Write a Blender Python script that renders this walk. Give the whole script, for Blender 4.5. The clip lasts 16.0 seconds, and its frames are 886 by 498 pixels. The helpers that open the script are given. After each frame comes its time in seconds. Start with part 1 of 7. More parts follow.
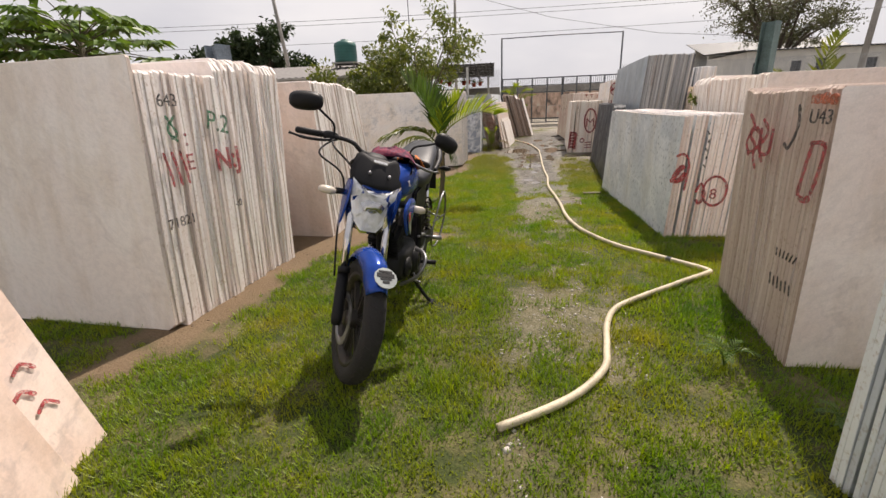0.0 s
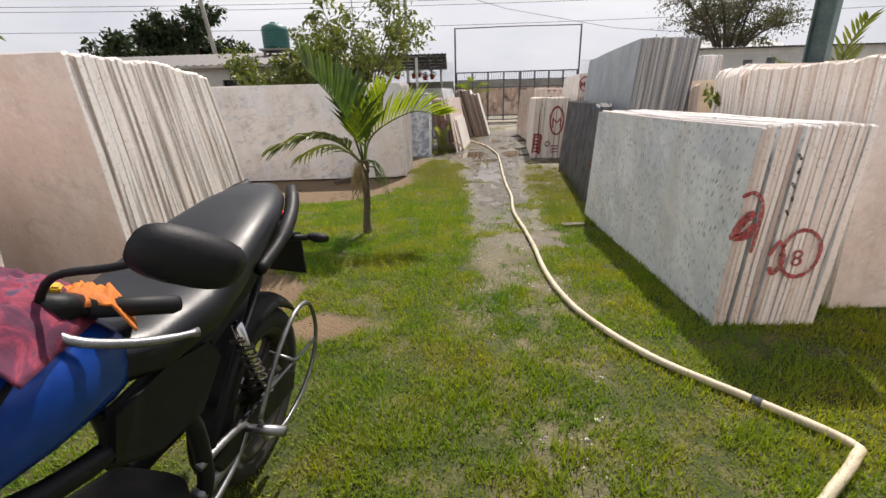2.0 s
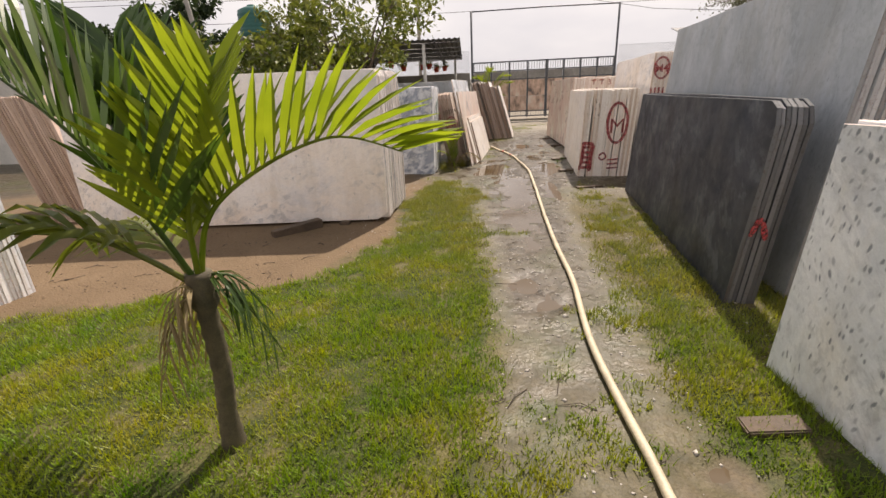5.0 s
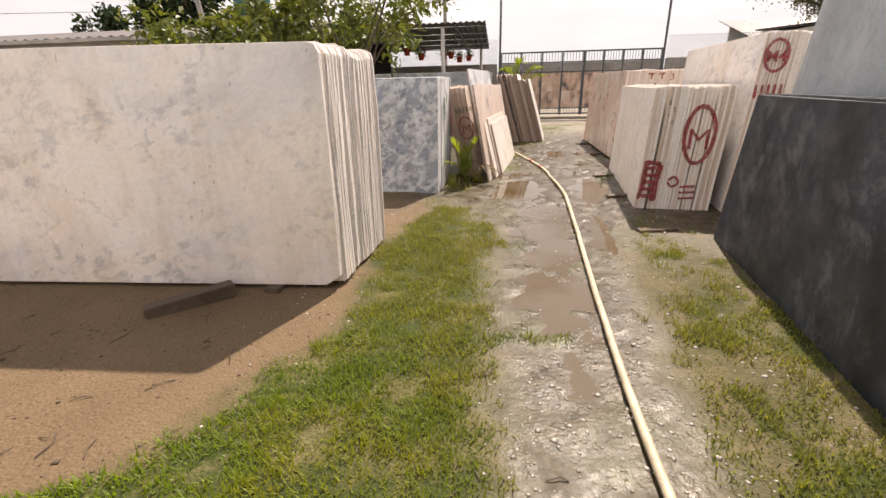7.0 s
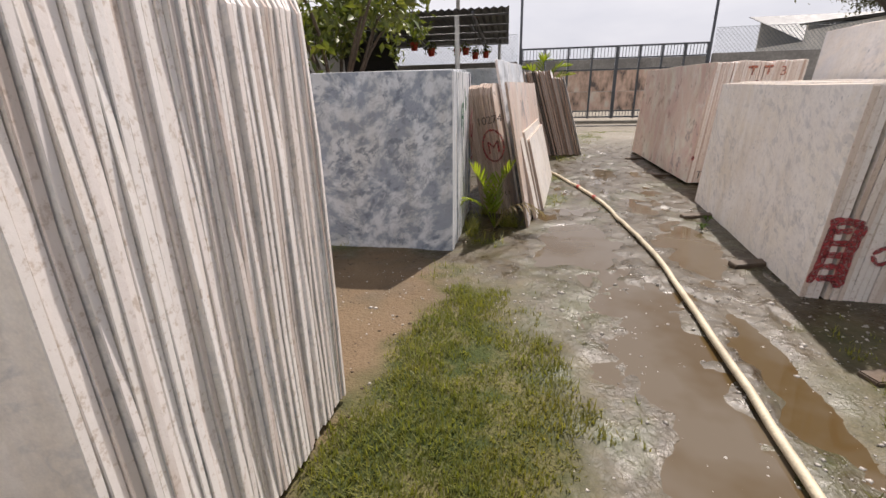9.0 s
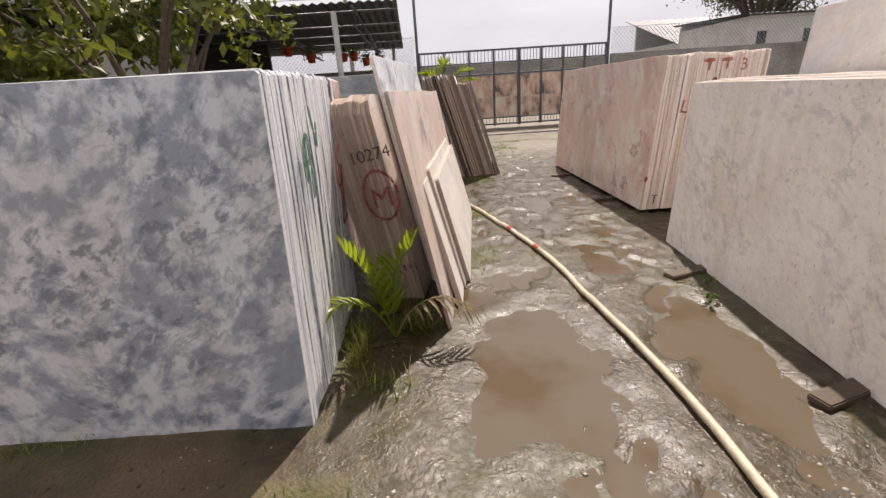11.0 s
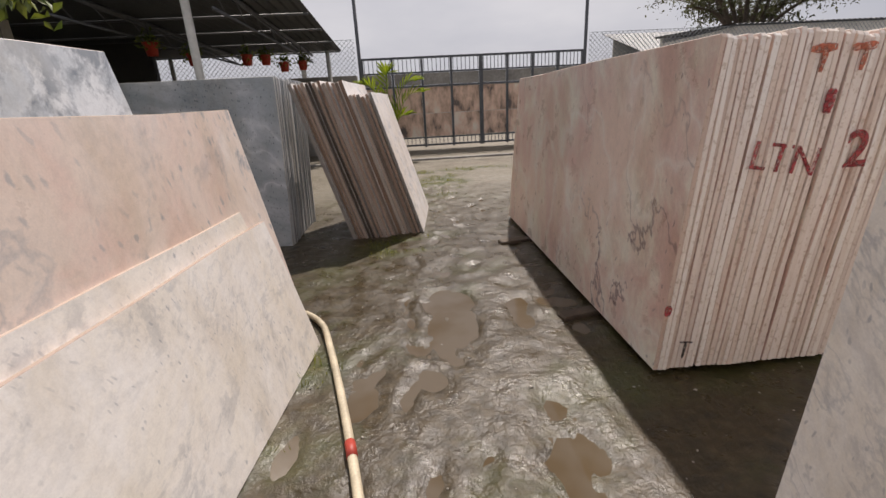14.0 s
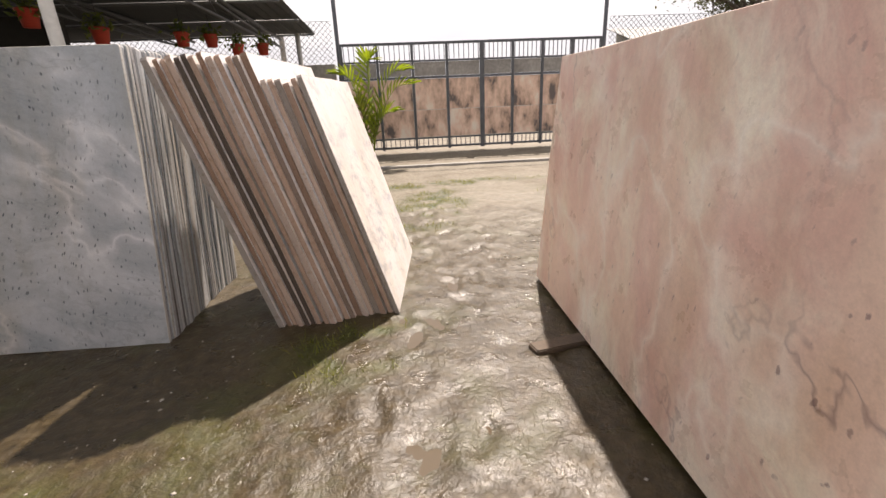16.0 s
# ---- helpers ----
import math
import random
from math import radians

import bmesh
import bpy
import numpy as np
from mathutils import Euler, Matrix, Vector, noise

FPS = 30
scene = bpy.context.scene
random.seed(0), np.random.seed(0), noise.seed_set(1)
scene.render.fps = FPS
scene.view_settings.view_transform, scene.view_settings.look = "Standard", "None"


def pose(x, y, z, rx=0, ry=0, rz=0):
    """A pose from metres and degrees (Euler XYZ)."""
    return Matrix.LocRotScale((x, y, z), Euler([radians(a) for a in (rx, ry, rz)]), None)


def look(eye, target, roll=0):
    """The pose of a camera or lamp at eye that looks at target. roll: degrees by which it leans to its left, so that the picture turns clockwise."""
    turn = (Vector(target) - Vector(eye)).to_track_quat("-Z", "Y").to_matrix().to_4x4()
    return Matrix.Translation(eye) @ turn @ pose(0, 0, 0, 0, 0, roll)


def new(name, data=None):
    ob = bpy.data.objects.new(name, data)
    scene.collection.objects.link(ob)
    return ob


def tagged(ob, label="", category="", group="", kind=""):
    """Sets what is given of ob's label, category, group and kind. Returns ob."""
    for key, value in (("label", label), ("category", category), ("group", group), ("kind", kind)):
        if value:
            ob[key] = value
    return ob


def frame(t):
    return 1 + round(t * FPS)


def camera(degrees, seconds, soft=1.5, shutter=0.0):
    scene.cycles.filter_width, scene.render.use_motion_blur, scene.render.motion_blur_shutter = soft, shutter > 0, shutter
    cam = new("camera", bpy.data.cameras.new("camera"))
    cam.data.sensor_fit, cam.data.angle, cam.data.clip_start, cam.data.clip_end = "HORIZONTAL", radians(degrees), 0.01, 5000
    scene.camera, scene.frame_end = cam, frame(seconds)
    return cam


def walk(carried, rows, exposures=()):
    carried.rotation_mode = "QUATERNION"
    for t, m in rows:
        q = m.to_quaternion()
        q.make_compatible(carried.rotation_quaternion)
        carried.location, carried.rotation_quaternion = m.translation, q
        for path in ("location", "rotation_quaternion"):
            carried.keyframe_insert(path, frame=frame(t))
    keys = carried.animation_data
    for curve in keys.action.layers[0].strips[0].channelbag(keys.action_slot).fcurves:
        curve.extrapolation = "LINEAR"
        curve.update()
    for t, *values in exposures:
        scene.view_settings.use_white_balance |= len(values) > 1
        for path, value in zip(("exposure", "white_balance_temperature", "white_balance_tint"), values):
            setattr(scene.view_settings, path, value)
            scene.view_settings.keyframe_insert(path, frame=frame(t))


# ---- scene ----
cam = camera(90.9, 16.0)
METRES, EYE, TILT, LEAN, TURN = 15.08, 1.25, 0.0, 0.0, 0.0
ROWS = [
    (0.0, 0.0, 0.0, 0.0, -0.72, -18.33, 2.18),
    (0.5, 0.0056, 0.0302, -0.002, -2.16, -18.66, 2.13),
    (1.0, 0.0106, 0.0599, -0.0015, -3.3, -18.97, 1.89),
    (1.5, 0.0144, 0.0926, 0.0001, -5.42, -19.11, 1.73),
    (2.0, 0.0232, 0.1232, 0.0001, -6.17, -19.12, 1.47),
    (2.5, 0.0278, 0.1526, -0.0006, -6.47, -19.14, 1.5),
    (3.0, 0.0307, 0.1832, -0.0008, -6.87, -19.37, 1.85),
    (3.5, 0.0348, 0.2147, 0.0009, -5.32, -19.39, 2.38),
    (4.0, 0.0365, 0.2473, 0.0008, -5.39, -19.57, 2.82),
    (6.5, 0.0763, 0.4012, -0.0007, -1.12, -20.1, 1.66),
    (7.0, 0.0761, 0.4322, -0.0002, -0.39, -20.45, 1.24),
    (7.5, 0.0742, 0.4655, 0.001, 4.13, -20.44, 2.32),
    (8.0, 0.069, 0.5013, -0.0009, 4.53, -20.21, 2.6),
    (10.5, 0.088, 0.6598, -0.0019, -8.87, -20.35, 1.59),
    (11.0, 0.0942, 0.6861, -0.0006, -10.93, -19.79, 3.48),
    (11.5, 0.1091, 0.7104, -0.0007, -12.7, -19.47, 3.24),
    (12.0, 0.1238, 0.7377, -0.0005, -13.18, -19.0, 3.28),
    (12.5, 0.1393, 0.7616, 0.0006, -13.66, -18.66, 3.57),
    (13.0, 0.1581, 0.781, 0.0004, -13.52, -18.33, 3.22),
    (13.5, 0.1732, 0.8092, -0.0018, -13.71, -18.47, 3.03),
    (14.0, 0.1839, 0.8377, -0.0005, -13.28, -18.58, 2.83),
    (14.5, 0.1923, 0.8674, -0.0004, -12.54, -18.75, 1.94),
    (15.0, 0.195, 0.8981, 0.0, -12.98, -18.85, 2.11),
    (15.5, 0.2038, 0.9271, -0.0015, -13.42, -19.02, 2.38),
    (16.0, 0.2147, 0.9578, -0.0016, -13.83, -19.12, 2.3),
]
walk(cam, [(t, pose(0, 0, EYE, TILT, LEAN, TURN) @ pose(METRES * x, METRES * y, METRES * z, 90 + pitch, roll, yaw)) for t, x, y, z, yaw, pitch, roll in ROWS],
     [(t, e, k, tint) for t, e, k, tint in (
         (0, 0.25, 6850, 16), (1, 0.37, 6700, 15), (2, 0.32, 6550, 14), (3, 0.5, 6700, 14), (4, 0.22, 6800, 15), (6.5, 0.64, 7450, 20), (7, 0.62, 7250, 19), (7.5, 0.46, 7000, 18), (8, 0.26, 6750, 17),
         (10.5, 0.32, 6450, 16), (11, 0.3, 6750, 18), (11.5, 0.22, 6800, 18), (12, 0.2, 6800, 17), (12.5, 0.08, 6800, 17), (13, 0.02, 6600, 17), (13.5, -0.13, 6450, 16), (14, -0.14, 6550, 16),
         (14.5, 0.0, 6650, 17), (15, 0.14, 6800, 17), (15.5, 0.36, 6850, 17), (16, 0.66, 7000, 18))])

# ---- light: hazy sun ahead and to the right, bright veiled sky ----
SUN_DIR = Vector((0.33, 0.62, 1.0)).normalized()
SUN_EL = math.asin(SUN_DIR.z)
SUN_AZ = math.atan2(SUN_DIR.x, SUN_DIR.y)
world = bpy.data.worlds.new("world")
scene.world = world
world.use_nodes = True
wn, wl = world.node_tree.nodes, world.node_tree.links
wn.clear()
sky = wn.new("ShaderNodeTexSky")
sky.sky_type, sky.sun_disc = "NISHITA", False
sky.sun_elevation, sky.sun_rotation = SUN_EL, SUN_AZ
sky.air_density, sky.dust_density, sky.ozone_density, sky.altitude = 1.0, 1.5, 1.0, 10
veil = wn.new("ShaderNodeHueSaturation")
veil.inputs["Saturation"].default_value = 0.28
cloud_at = wn.new("ShaderNodeTexCoord")
cloud_map = wn.new("ShaderNodeMapping")
cloud_map.inputs["Scale"].default_value = (1.0, 1.0, 3.2)
cloud = wn.new("ShaderNodeTexNoise")
cloud.inputs["Scale"].default_value, cloud.inputs["Detail"].default_value = 1.7, 6.0
cloud_ramp = wn.new("ShaderNodeValToRGB")
cloud_ramp.color_ramp.elements[0].position, cloud_ramp.color_ramp.elements[1].position = 0.3, 0.72
cloud_ramp.color_ramp.elements[0].color = (0.68, 0.71, 0.77, 1)
cloud_ramp.color_ramp.elements[1].color = (1.12, 1.11, 1.08, 1)
cloud_mix = wn.new("ShaderNodeMix")
cloud_mix.data_type, cloud_mix.blend_type = "RGBA", "MULTIPLY"
cloud_mix.inputs[0].default_value = 1.0
back = wn.new("ShaderNodeBackground")
back.inputs["Strength"].default_value = 0.122
wout = wn.new("ShaderNodeOutputWorld")
wl.new(cloud_at.outputs["Generated"], cloud_map.inputs["Vector"])
wl.new(cloud_map.outputs["Vector"], cloud.inputs["Vector"])
wl.new(cloud.outputs["Fac"], cloud_ramp.inputs["Fac"])
wl.new(sky.outputs["Color"], veil.inputs["Color"])
haze = wn.new("ShaderNodeMix")
haze.data_type = "RGBA"
haze.inputs[0].default_value = 0.88
haze.inputs[7].default_value = (5.2, 5.3, 5.55, 1)
wl.new(veil.outputs["Color"], haze.inputs[6])
wl.new(haze.outputs[2], cloud_mix.inputs[6])
wl.new(cloud_ramp.outputs["Color"], cloud_mix.inputs[7])
wl.new(cloud_mix.outputs[2], back.inputs["Color"])
wl.new(back.outputs["Background"], wout.inputs["Surface"])
sun = new("sun", bpy.data.lights.new("sun", "SUN"))
sun.data.energy, sun.data.angle, sun.data.color = 5.0, radians(1.0), (1.0, 0.94, 0.85)
sun.matrix_world = look(SUN_DIR * 40, (0, 0, 0))

# ---- materials ----


def mat(name, rough=0.6, metal=0.0, spec=0.5):
    m = bpy.data.materials.new(name)
    m.use_nodes = True
    b = m.node_tree.nodes["Principled BSDF"]
    b.inputs["Roughness"].default_value = rough
    b.inputs["Metallic"].default_value = metal
    b.inputs["Specular IOR Level"].default_value = spec
    return m, m.node_tree.nodes, m.node_tree.links, b


def rgb(c):
    return (c[0], c[1], c[2], 1)


def tex_noise(n, l, vec, scale, detail=5.0, rough=0.55, dist=0.0):
    t = n.new("ShaderNodeTexNoise")
    t.inputs["Scale"].default_value, t.inputs["Detail"].default_value = scale, detail
    t.inputs["Roughness"].default_value, t.inputs["Distortion"].default_value = rough, dist
    l.new(vec, t.inputs["Vector"])
    return t.outputs["Fac"]


def ramp(n, l, fac, stops):
    r = n.new("ShaderNodeValToRGB")
    e = r.color_ramp.elements
    while len(e) < len(stops):
        e.new(0.5)
    for k, (p, c) in zip(e, stops):
        k.position, k.color = p, rgb(c)
    l.new(fac, r.inputs["Fac"])
    return r.outputs["Color"]


def blend(n, l, fac, a, b, kind="MIX"):
    x = n.new("ShaderNodeMix")
    x.data_type, x.blend_type = "RGBA", kind
    for i, v in ((0, fac), (6, a), (7, b)):
        if isinstance(v, (int, float)):
            x.inputs[i].default_value = v
        elif isinstance(v, tuple):
            x.inputs[i].default_value = rgb(v)
        else:
            l.new(v, x.inputs[i])
    return x.outputs[2]


def bump(n, l, b, height, strength, dist=0.01):
    k = n.new("ShaderNodeBump")
    k.inputs["Strength"].default_value, k.inputs["Distance"].default_value = strength, dist
    l.new(height, k.inputs["Height"])
    l.new(k.outputs["Normal"], b.inputs["Normal"])


def math_node(n, l, op, a, b):
    k = n.new("ShaderNodeMath")
    k.operation = op
    for i, v in ((0, a), (1, b)):
        if isinstance(v, (int, float)):
            k.inputs[i].default_value = v
        else:
            l.new(v, k.inputs[i])
    return k.outputs[0]


def coords(n, l, scale=(1, 1, 1), shuffle=0.0):
    """Object coordinates, moved by each object's own random number."""
    t = n.new("ShaderNodeTexCoord")
    m = n.new("ShaderNodeMapping")
    m.inputs["Scale"].default_value = scale
    l.new(t.outputs["Object"], m.inputs["Vector"])
    if shuffle:
        o = n.new("ShaderNodeObjectInfo")
        k = math_node(n, l, "MULTIPLY", o.outputs["Random"], shuffle)
        l.new(k, m.inputs["Location"])
    return m.outputs["Vector"]


def plain(name, color, rough=0.6, metal=0.0, var=0.15, scale=8.0, relief=0.1, spec=0.5):
    """A worn surface: two scales of tone, fine relief."""
    m, n, l, b = mat(name, rough, metal, spec)
    v = coords(n, l, shuffle=20)
    big, fine = tex_noise(n, l, v, scale, 4), tex_noise(n, l, v, scale * 14, 3)
    dark = tuple(c * (1 - var) for c in color)
    light = tuple(min(1, c * (1 + var)) for c in color)
    c1 = ramp(n, l, big, [(0.3, dark), (0.7, light)])
    c2 = ramp(n, l, fine, [(0.3, (1 - var, 1 - var, 1 - var)), (0.7, (1, 1, 1))])
    l.new(blend(n, l, 1.0, c1, c2, "MULTIPLY"), b.inputs["Base Color"])
    r = ramp(n, l, big, [(0.3, (rough * 0.85,) * 3), (0.75, (min(1, rough * 1.2),) * 3)])
    l.new(r, b.inputs["Roughness"])
    if relief:
        bump(n, l, b, fine, relief, 0.004)
    return m


def spun(n, l, vec, degrees, scale):
    """The same coordinates turned in the plane of a slab's face, then scaled."""
    m1 = n.new("ShaderNodeMapping")
    m1.inputs["Rotation"].default_value = (0, radians(degrees), 0)
    l.new(vec, m1.inputs["Vector"])
    m2 = n.new("ShaderNodeMapping")
    m2.inputs["Scale"].default_value = scale
    l.new(m1.outputs["Vector"], m2.inputs["Vector"])
    return m2.outputs["Vector"]


def marble(name, light, mid, vein, cloud_scale=1.3, vein_scale=1.6, vein_amount=0.5, rough=0.35, spin=30, fleck=0.0, fleck_scale=9.0, vein_width=0.03,
           blush=None, dash=0.0, dash_scale=9.0, dash_size=0.15, wisp=None, detail=9, sharp=0.09, stretch=1.7):
    """Sawn marble face: clouds of two tones, crystalline mottling, warped veins, drawn-out flecks, short dark dashes, water stains."""
    m, n, l, b = mat(name, rough)
    v = coords(n, l, (1, 1, 1), 30)
    warp = n.new("ShaderNodeTexNoise")
    warp.inputs["Scale"].default_value, warp.inputs["Detail"].default_value = 1.1, 5
    l.new(v, warp.inputs["Vector"])
    add = n.new("ShaderNodeMixRGB")
    add.blend_type, add.inputs[0].default_value = "LINEAR_LIGHT", 0.2
    l.new(v, add.inputs[1])
    l.new(warp.outputs["Color"], add.inputs[2])
    wv = spun(n, l, add.outputs[0], spin, (1, 1, stretch))
    base = ramp(n, l, tex_noise(n, l, wv, cloud_scale, detail, 0.6, 0.1), [(0.49 - sharp, mid), (0.49 + sharp, light)])
    if blush:
        base = blend(n, l, ramp(n, l, tex_noise(n, l, wv, blush[1], 8, 0.66, 0.7), [(0.44, (0, 0, 0)), (0.58, (0.9, 0.9, 0.9))]), base, blush[0])
    if wisp:
        ws = math_node(n, l, "ABSOLUTE", math_node(n, l, "SUBTRACT", tex_noise(n, l, wv, wisp[1], 3, 0.5, 0.3), 0.5), 0)
        wm = ramp(n, l, ws, [(0.0, (1, 1, 1)), (0.016, (0.4, 0.4, 0.4)), (0.06, (0, 0, 0))])
        base = blend(n, l, math_node(n, l, "MULTIPLY", wm, wisp[2]), base, wisp[0])
    ridge = math_node(n, l, "ABSOLUTE", math_node(n, l, "SUBTRACT", tex_noise(n, l, wv, vein_scale, 6, 0.62), 0.5), 0)
    line = ramp(n, l, ridge, [(0.0, (1, 1, 1)), (vein_width, (0, 0, 0))])
    patch = ramp(n, l, tex_noise(n, l, v, vein_scale * 0.8, 3), [(0.46, (0, 0, 0)), (0.62, (1, 1, 1))])
    amount = math_node(n, l, "MULTIPLY", math_node(n, l, "MULTIPLY", line, patch), vein_amount)
    c = blend(n, l, amount, base, vein)
    if fleck:
        f = ramp(n, l, tex_noise(n, l, wv, fleck_scale, 7, 0.66, 0.15), [(0.51, (0, 0, 0)), (0.61, (1, 1, 1))])
        f2 = ramp(n, l, tex_noise(n, l, wv, fleck_scale * 0.22, 3), [(0.43, (0.1, 0.1, 0.1)), (0.56, (1, 1, 1))])
        c = blend(n, l, math_node(n, l, "MULTIPLY", math_node(n, l, "MULTIPLY", f, f2), fleck), c, vein)
    if dash:
        dv = spun(n, l, add.outputs[0], 8, (dash_scale, dash_scale, dash_scale * 0.42))
        vo = n.new("ShaderNodeTexVoronoi")
        vo.voronoi_dimensions = "2D"
        sep, flat = n.new("ShaderNodeSeparateXYZ"), n.new("ShaderNodeCombineXYZ")
        l.new(dv, sep.inputs[0])
        l.new(sep.outputs[0], flat.inputs[0])
        l.new(sep.outputs[2], flat.inputs[1])
        l.new(flat.outputs[0], vo.inputs["Vector"])
        wob = math_node(n, l, "ADD", vo.outputs["Distance"], math_node(n, l, "MULTIPLY", math_node(n, l, "SUBTRACT", tex_noise(n, l, v, 30, 4, 0.65), 0.5), 0.5))
        dm = ramp(n, l, wob, [(dash_size * 0.5, (1, 1, 1)), (dash_size * 1.3, (0, 0, 0))])
        some = math_node(n, l, "MULTIPLY", ramp(n, l, vo.outputs["Color"], [(0.42, (0, 0, 0)), (0.8, (1, 1, 1))]), ramp(n, l, tex_noise(n, l, v, 2.3, 3), [(0.42, (0.3, 0.3, 0.3)), (0.56, (1, 1, 1))]))
        c = blend(n, l, math_node(n, l, "MULTIPLY", math_node(n, l, "MULTIPLY", dm, some), dash), c, vein)
    grain = tex_noise(n, l, v, 160, 2)
    dust = ramp(n, l, grain, [(0.3, (0.92, 0.92, 0.92)), (0.7, (1.0, 1.0, 1.0))])
    mottle = ramp(n, l, tex_noise(n, l, wv, 26, 6, 0.7), [(0.36, (0.91, 0.91, 0.915)), (0.56, (1, 1, 1))])
    stain = ramp(n, l, tex_noise(n, l, spun(n, l, v, 0, (2.2, 2.2, 0.7)), 1.6, 7, 0.68), [(0.34, (0.87, 0.835, 0.78)), (0.54, (1, 1, 1))])
    c = blend(n, l, 1.0, blend(n, l, 1.0, blend(n, l, 1.0, c, dust, "MULTIPLY"), mottle, "MULTIPLY"), stain, "MULTIPLY")
    l.new(c, b.inputs["Base Color"])
    l.new(ramp(n, l, tex_noise(n, l, v, 5, 5, 0.65), [(0.3, (rough * 0.75,) * 3), (0.7, (rough * 1.4,) * 3)]), b.inputs["Roughness"])
    bump(n, l, b, grain, 0.08, 0.002)
    return m


def sawn_edge(name, tones, streak=(9, 9, 0.9)):
    """The rough narrow edge of a slab: tone from slab to slab, running stains, chips."""
    m, n, l, b = mat(name, 0.75)
    o = n.new("ShaderNodeObjectInfo")
    base = ramp(n, l, o.outputs["Random"], [(i / (len(tones) - 1), t) for i, t in enumerate(tones)])
    v = coords(n, l, streak, 40)
    run = ramp(n, l, tex_noise(n, l, v, 1.0, 6, 0.65), [(0.30, (0.66, 0.56, 0.50)), (0.36, (0.88, 0.83, 0.79)), (0.46, (1, 1, 1))])
    v2 = coords(n, l, (1, 1, 1), 17)
    chip = tex_noise(n, l, v2, 45, 4, 0.7)
    spots = ramp(n, l, chip, [(0.33, (0.74, 0.68, 0.62)), (0.46, (1, 1, 1))])
    c = blend(n, l, 1.0, blend(n, l, 1.0, base, run, "MULTIPLY"), spots, "MULTIPLY")
    l.new(c, b.inputs["Base Color"])
    bump(n, l, b, chip, 0.3, 0.004)
    return m


M_PINK = marble("pink_marble", (0.80, 0.66, 0.58), (0.70, 0.53, 0.45), (0.36, 0.30, 0.29), 1.2, 1.3, 0.4, 0.38, 25, dash=0.4)
M_PALEPINK = marble("pale_pink_marble", (0.90, 0.80, 0.745), (0.83, 0.70, 0.64), (0.45, 0.38, 0.35), 1.1, 1.1, 0.3, 0.45, 35, dash=0.25, dash_scale=6.0)
M_ROSE = marble("rose_marble", (0.88, 0.81, 0.69), (0.79, 0.60, 0.50), (0.20, 0.13, 0.14), 0.9, 0.5, 0.85, 0.3, 62, 0.0, 5.0, 0.008, ((0.70, 0.46, 0.395), 0.9), 0.7, 3.6, 0.07, ((0.93, 0.89, 0.82), 1.1, 0.5), 7, 0.05)
M_PINKGREY = marble("pink_grey_marble", (0.86, 0.76, 0.69), (0.80, 0.62, 0.54), (0.30, 0.33, 0.37), 1.5, 1.5, 0.4, 0.35, 68, 0.9, 4.2, 0.03, ((0.82, 0.69, 0.60), 1.6), 0.7, 4.0, 0.14)
M_WHITE = marble("white_marble", (0.85, 0.87, 0.89), (0.68, 0.715, 0.755), (0.20, 0.225, 0.26), 2.0, 2.6, 0.25, 0.38, 40, 0.2, 15.0, 0.03, None, 0.9, 8.0, 0.24, ((0.90, 0.91, 0.92), 1.4, 0.5))
M_CREAM = marble("cream_marble", (0.94, 0.90, 0.86), (0.88, 0.825, 0.77), (0.36, 0.365, 0.39), 1.3, 1.7, 0.45, 0.38, 35, 0.36, 9.0, 0.015, ((0.91, 0.85, 0.77), 1.6), 0.7, 8.0, 0.13)
M_PALE = marble("pale_marble", (0.89, 0.865, 0.845), (0.73, 0.72, 0.73), (0.30, 0.335, 0.39), 0.9, 1.5, 0.3, 0.4, -22, 0.42, 8.5, 0.02, ((0.90, 0.83, 0.77), 0.7), 0.7, 2.5, 0.06)
M_BLUE = marble("blue_grey_marble", (0.60, 0.63, 0.66), (0.28, 0.32, 0.38), (0.13, 0.16, 0.21), 7.5, 4.0, 0.5, 0.35, -32, 0.8, 13.0, 0.03, None, 0.0, 9.0, 0.15, None, 7, 0.07, 1.25)
M_GREY = marble("grey_marble", (0.54, 0.58, 0.615), (0.35, 0.395, 0.435), (0.08, 0.10, 0.12), 2.0, 1.7, 0.2, 0.35, 25, 0.0, 9.0, 0.02, ((0.42, 0.46, 0.49), 1.4), 0.9, 8.0, 0.15, ((0.78, 0.80, 0.82), 1.2, 0.75))
M_DARK = marble("dark_slate_marble", (0.036, 0.043, 0.060), (0.014, 0.018, 0.028), (0.20, 0.215, 0.24), 2.2, 3.0, 0.2, 0.5, 50, 0.35, 5.0)
M_COOL = marble("cool_grey_marble", (0.49, 0.53, 0.56), (0.38, 0.42, 0.45), (0.2, 0.23, 0.25), 1.8, 2.0, 0.3, 0.4, 80, 0.3, 9.0, dash=0.6)
M_ICE = marble("ice_grey_marble", (0.82, 0.84, 0.86), (0.62, 0.66, 0.70), (0.20, 0.23, 0.27), 2.6, 2.6, 0.4, 0.38, 70, 0.8, 5.0, 0.03, None, 0.0, 9.0, 0.15, None, 8, 0.07)
M_BLUSH = marble("blush_white_marble", (0.95, 0.88, 0.835), (0.92, 0.825, 0.775), (0.5, 0.42, 0.40), 0.9, 0.9, 0.25, 0.42, 30)
M_YELLOW = marble("yellow_cream_marble", (0.74, 0.64, 0.48), (0.65, 0.52, 0.36), (0.4, 0.3, 0.2), 1.4, 1.8, 0.4, 0.45)
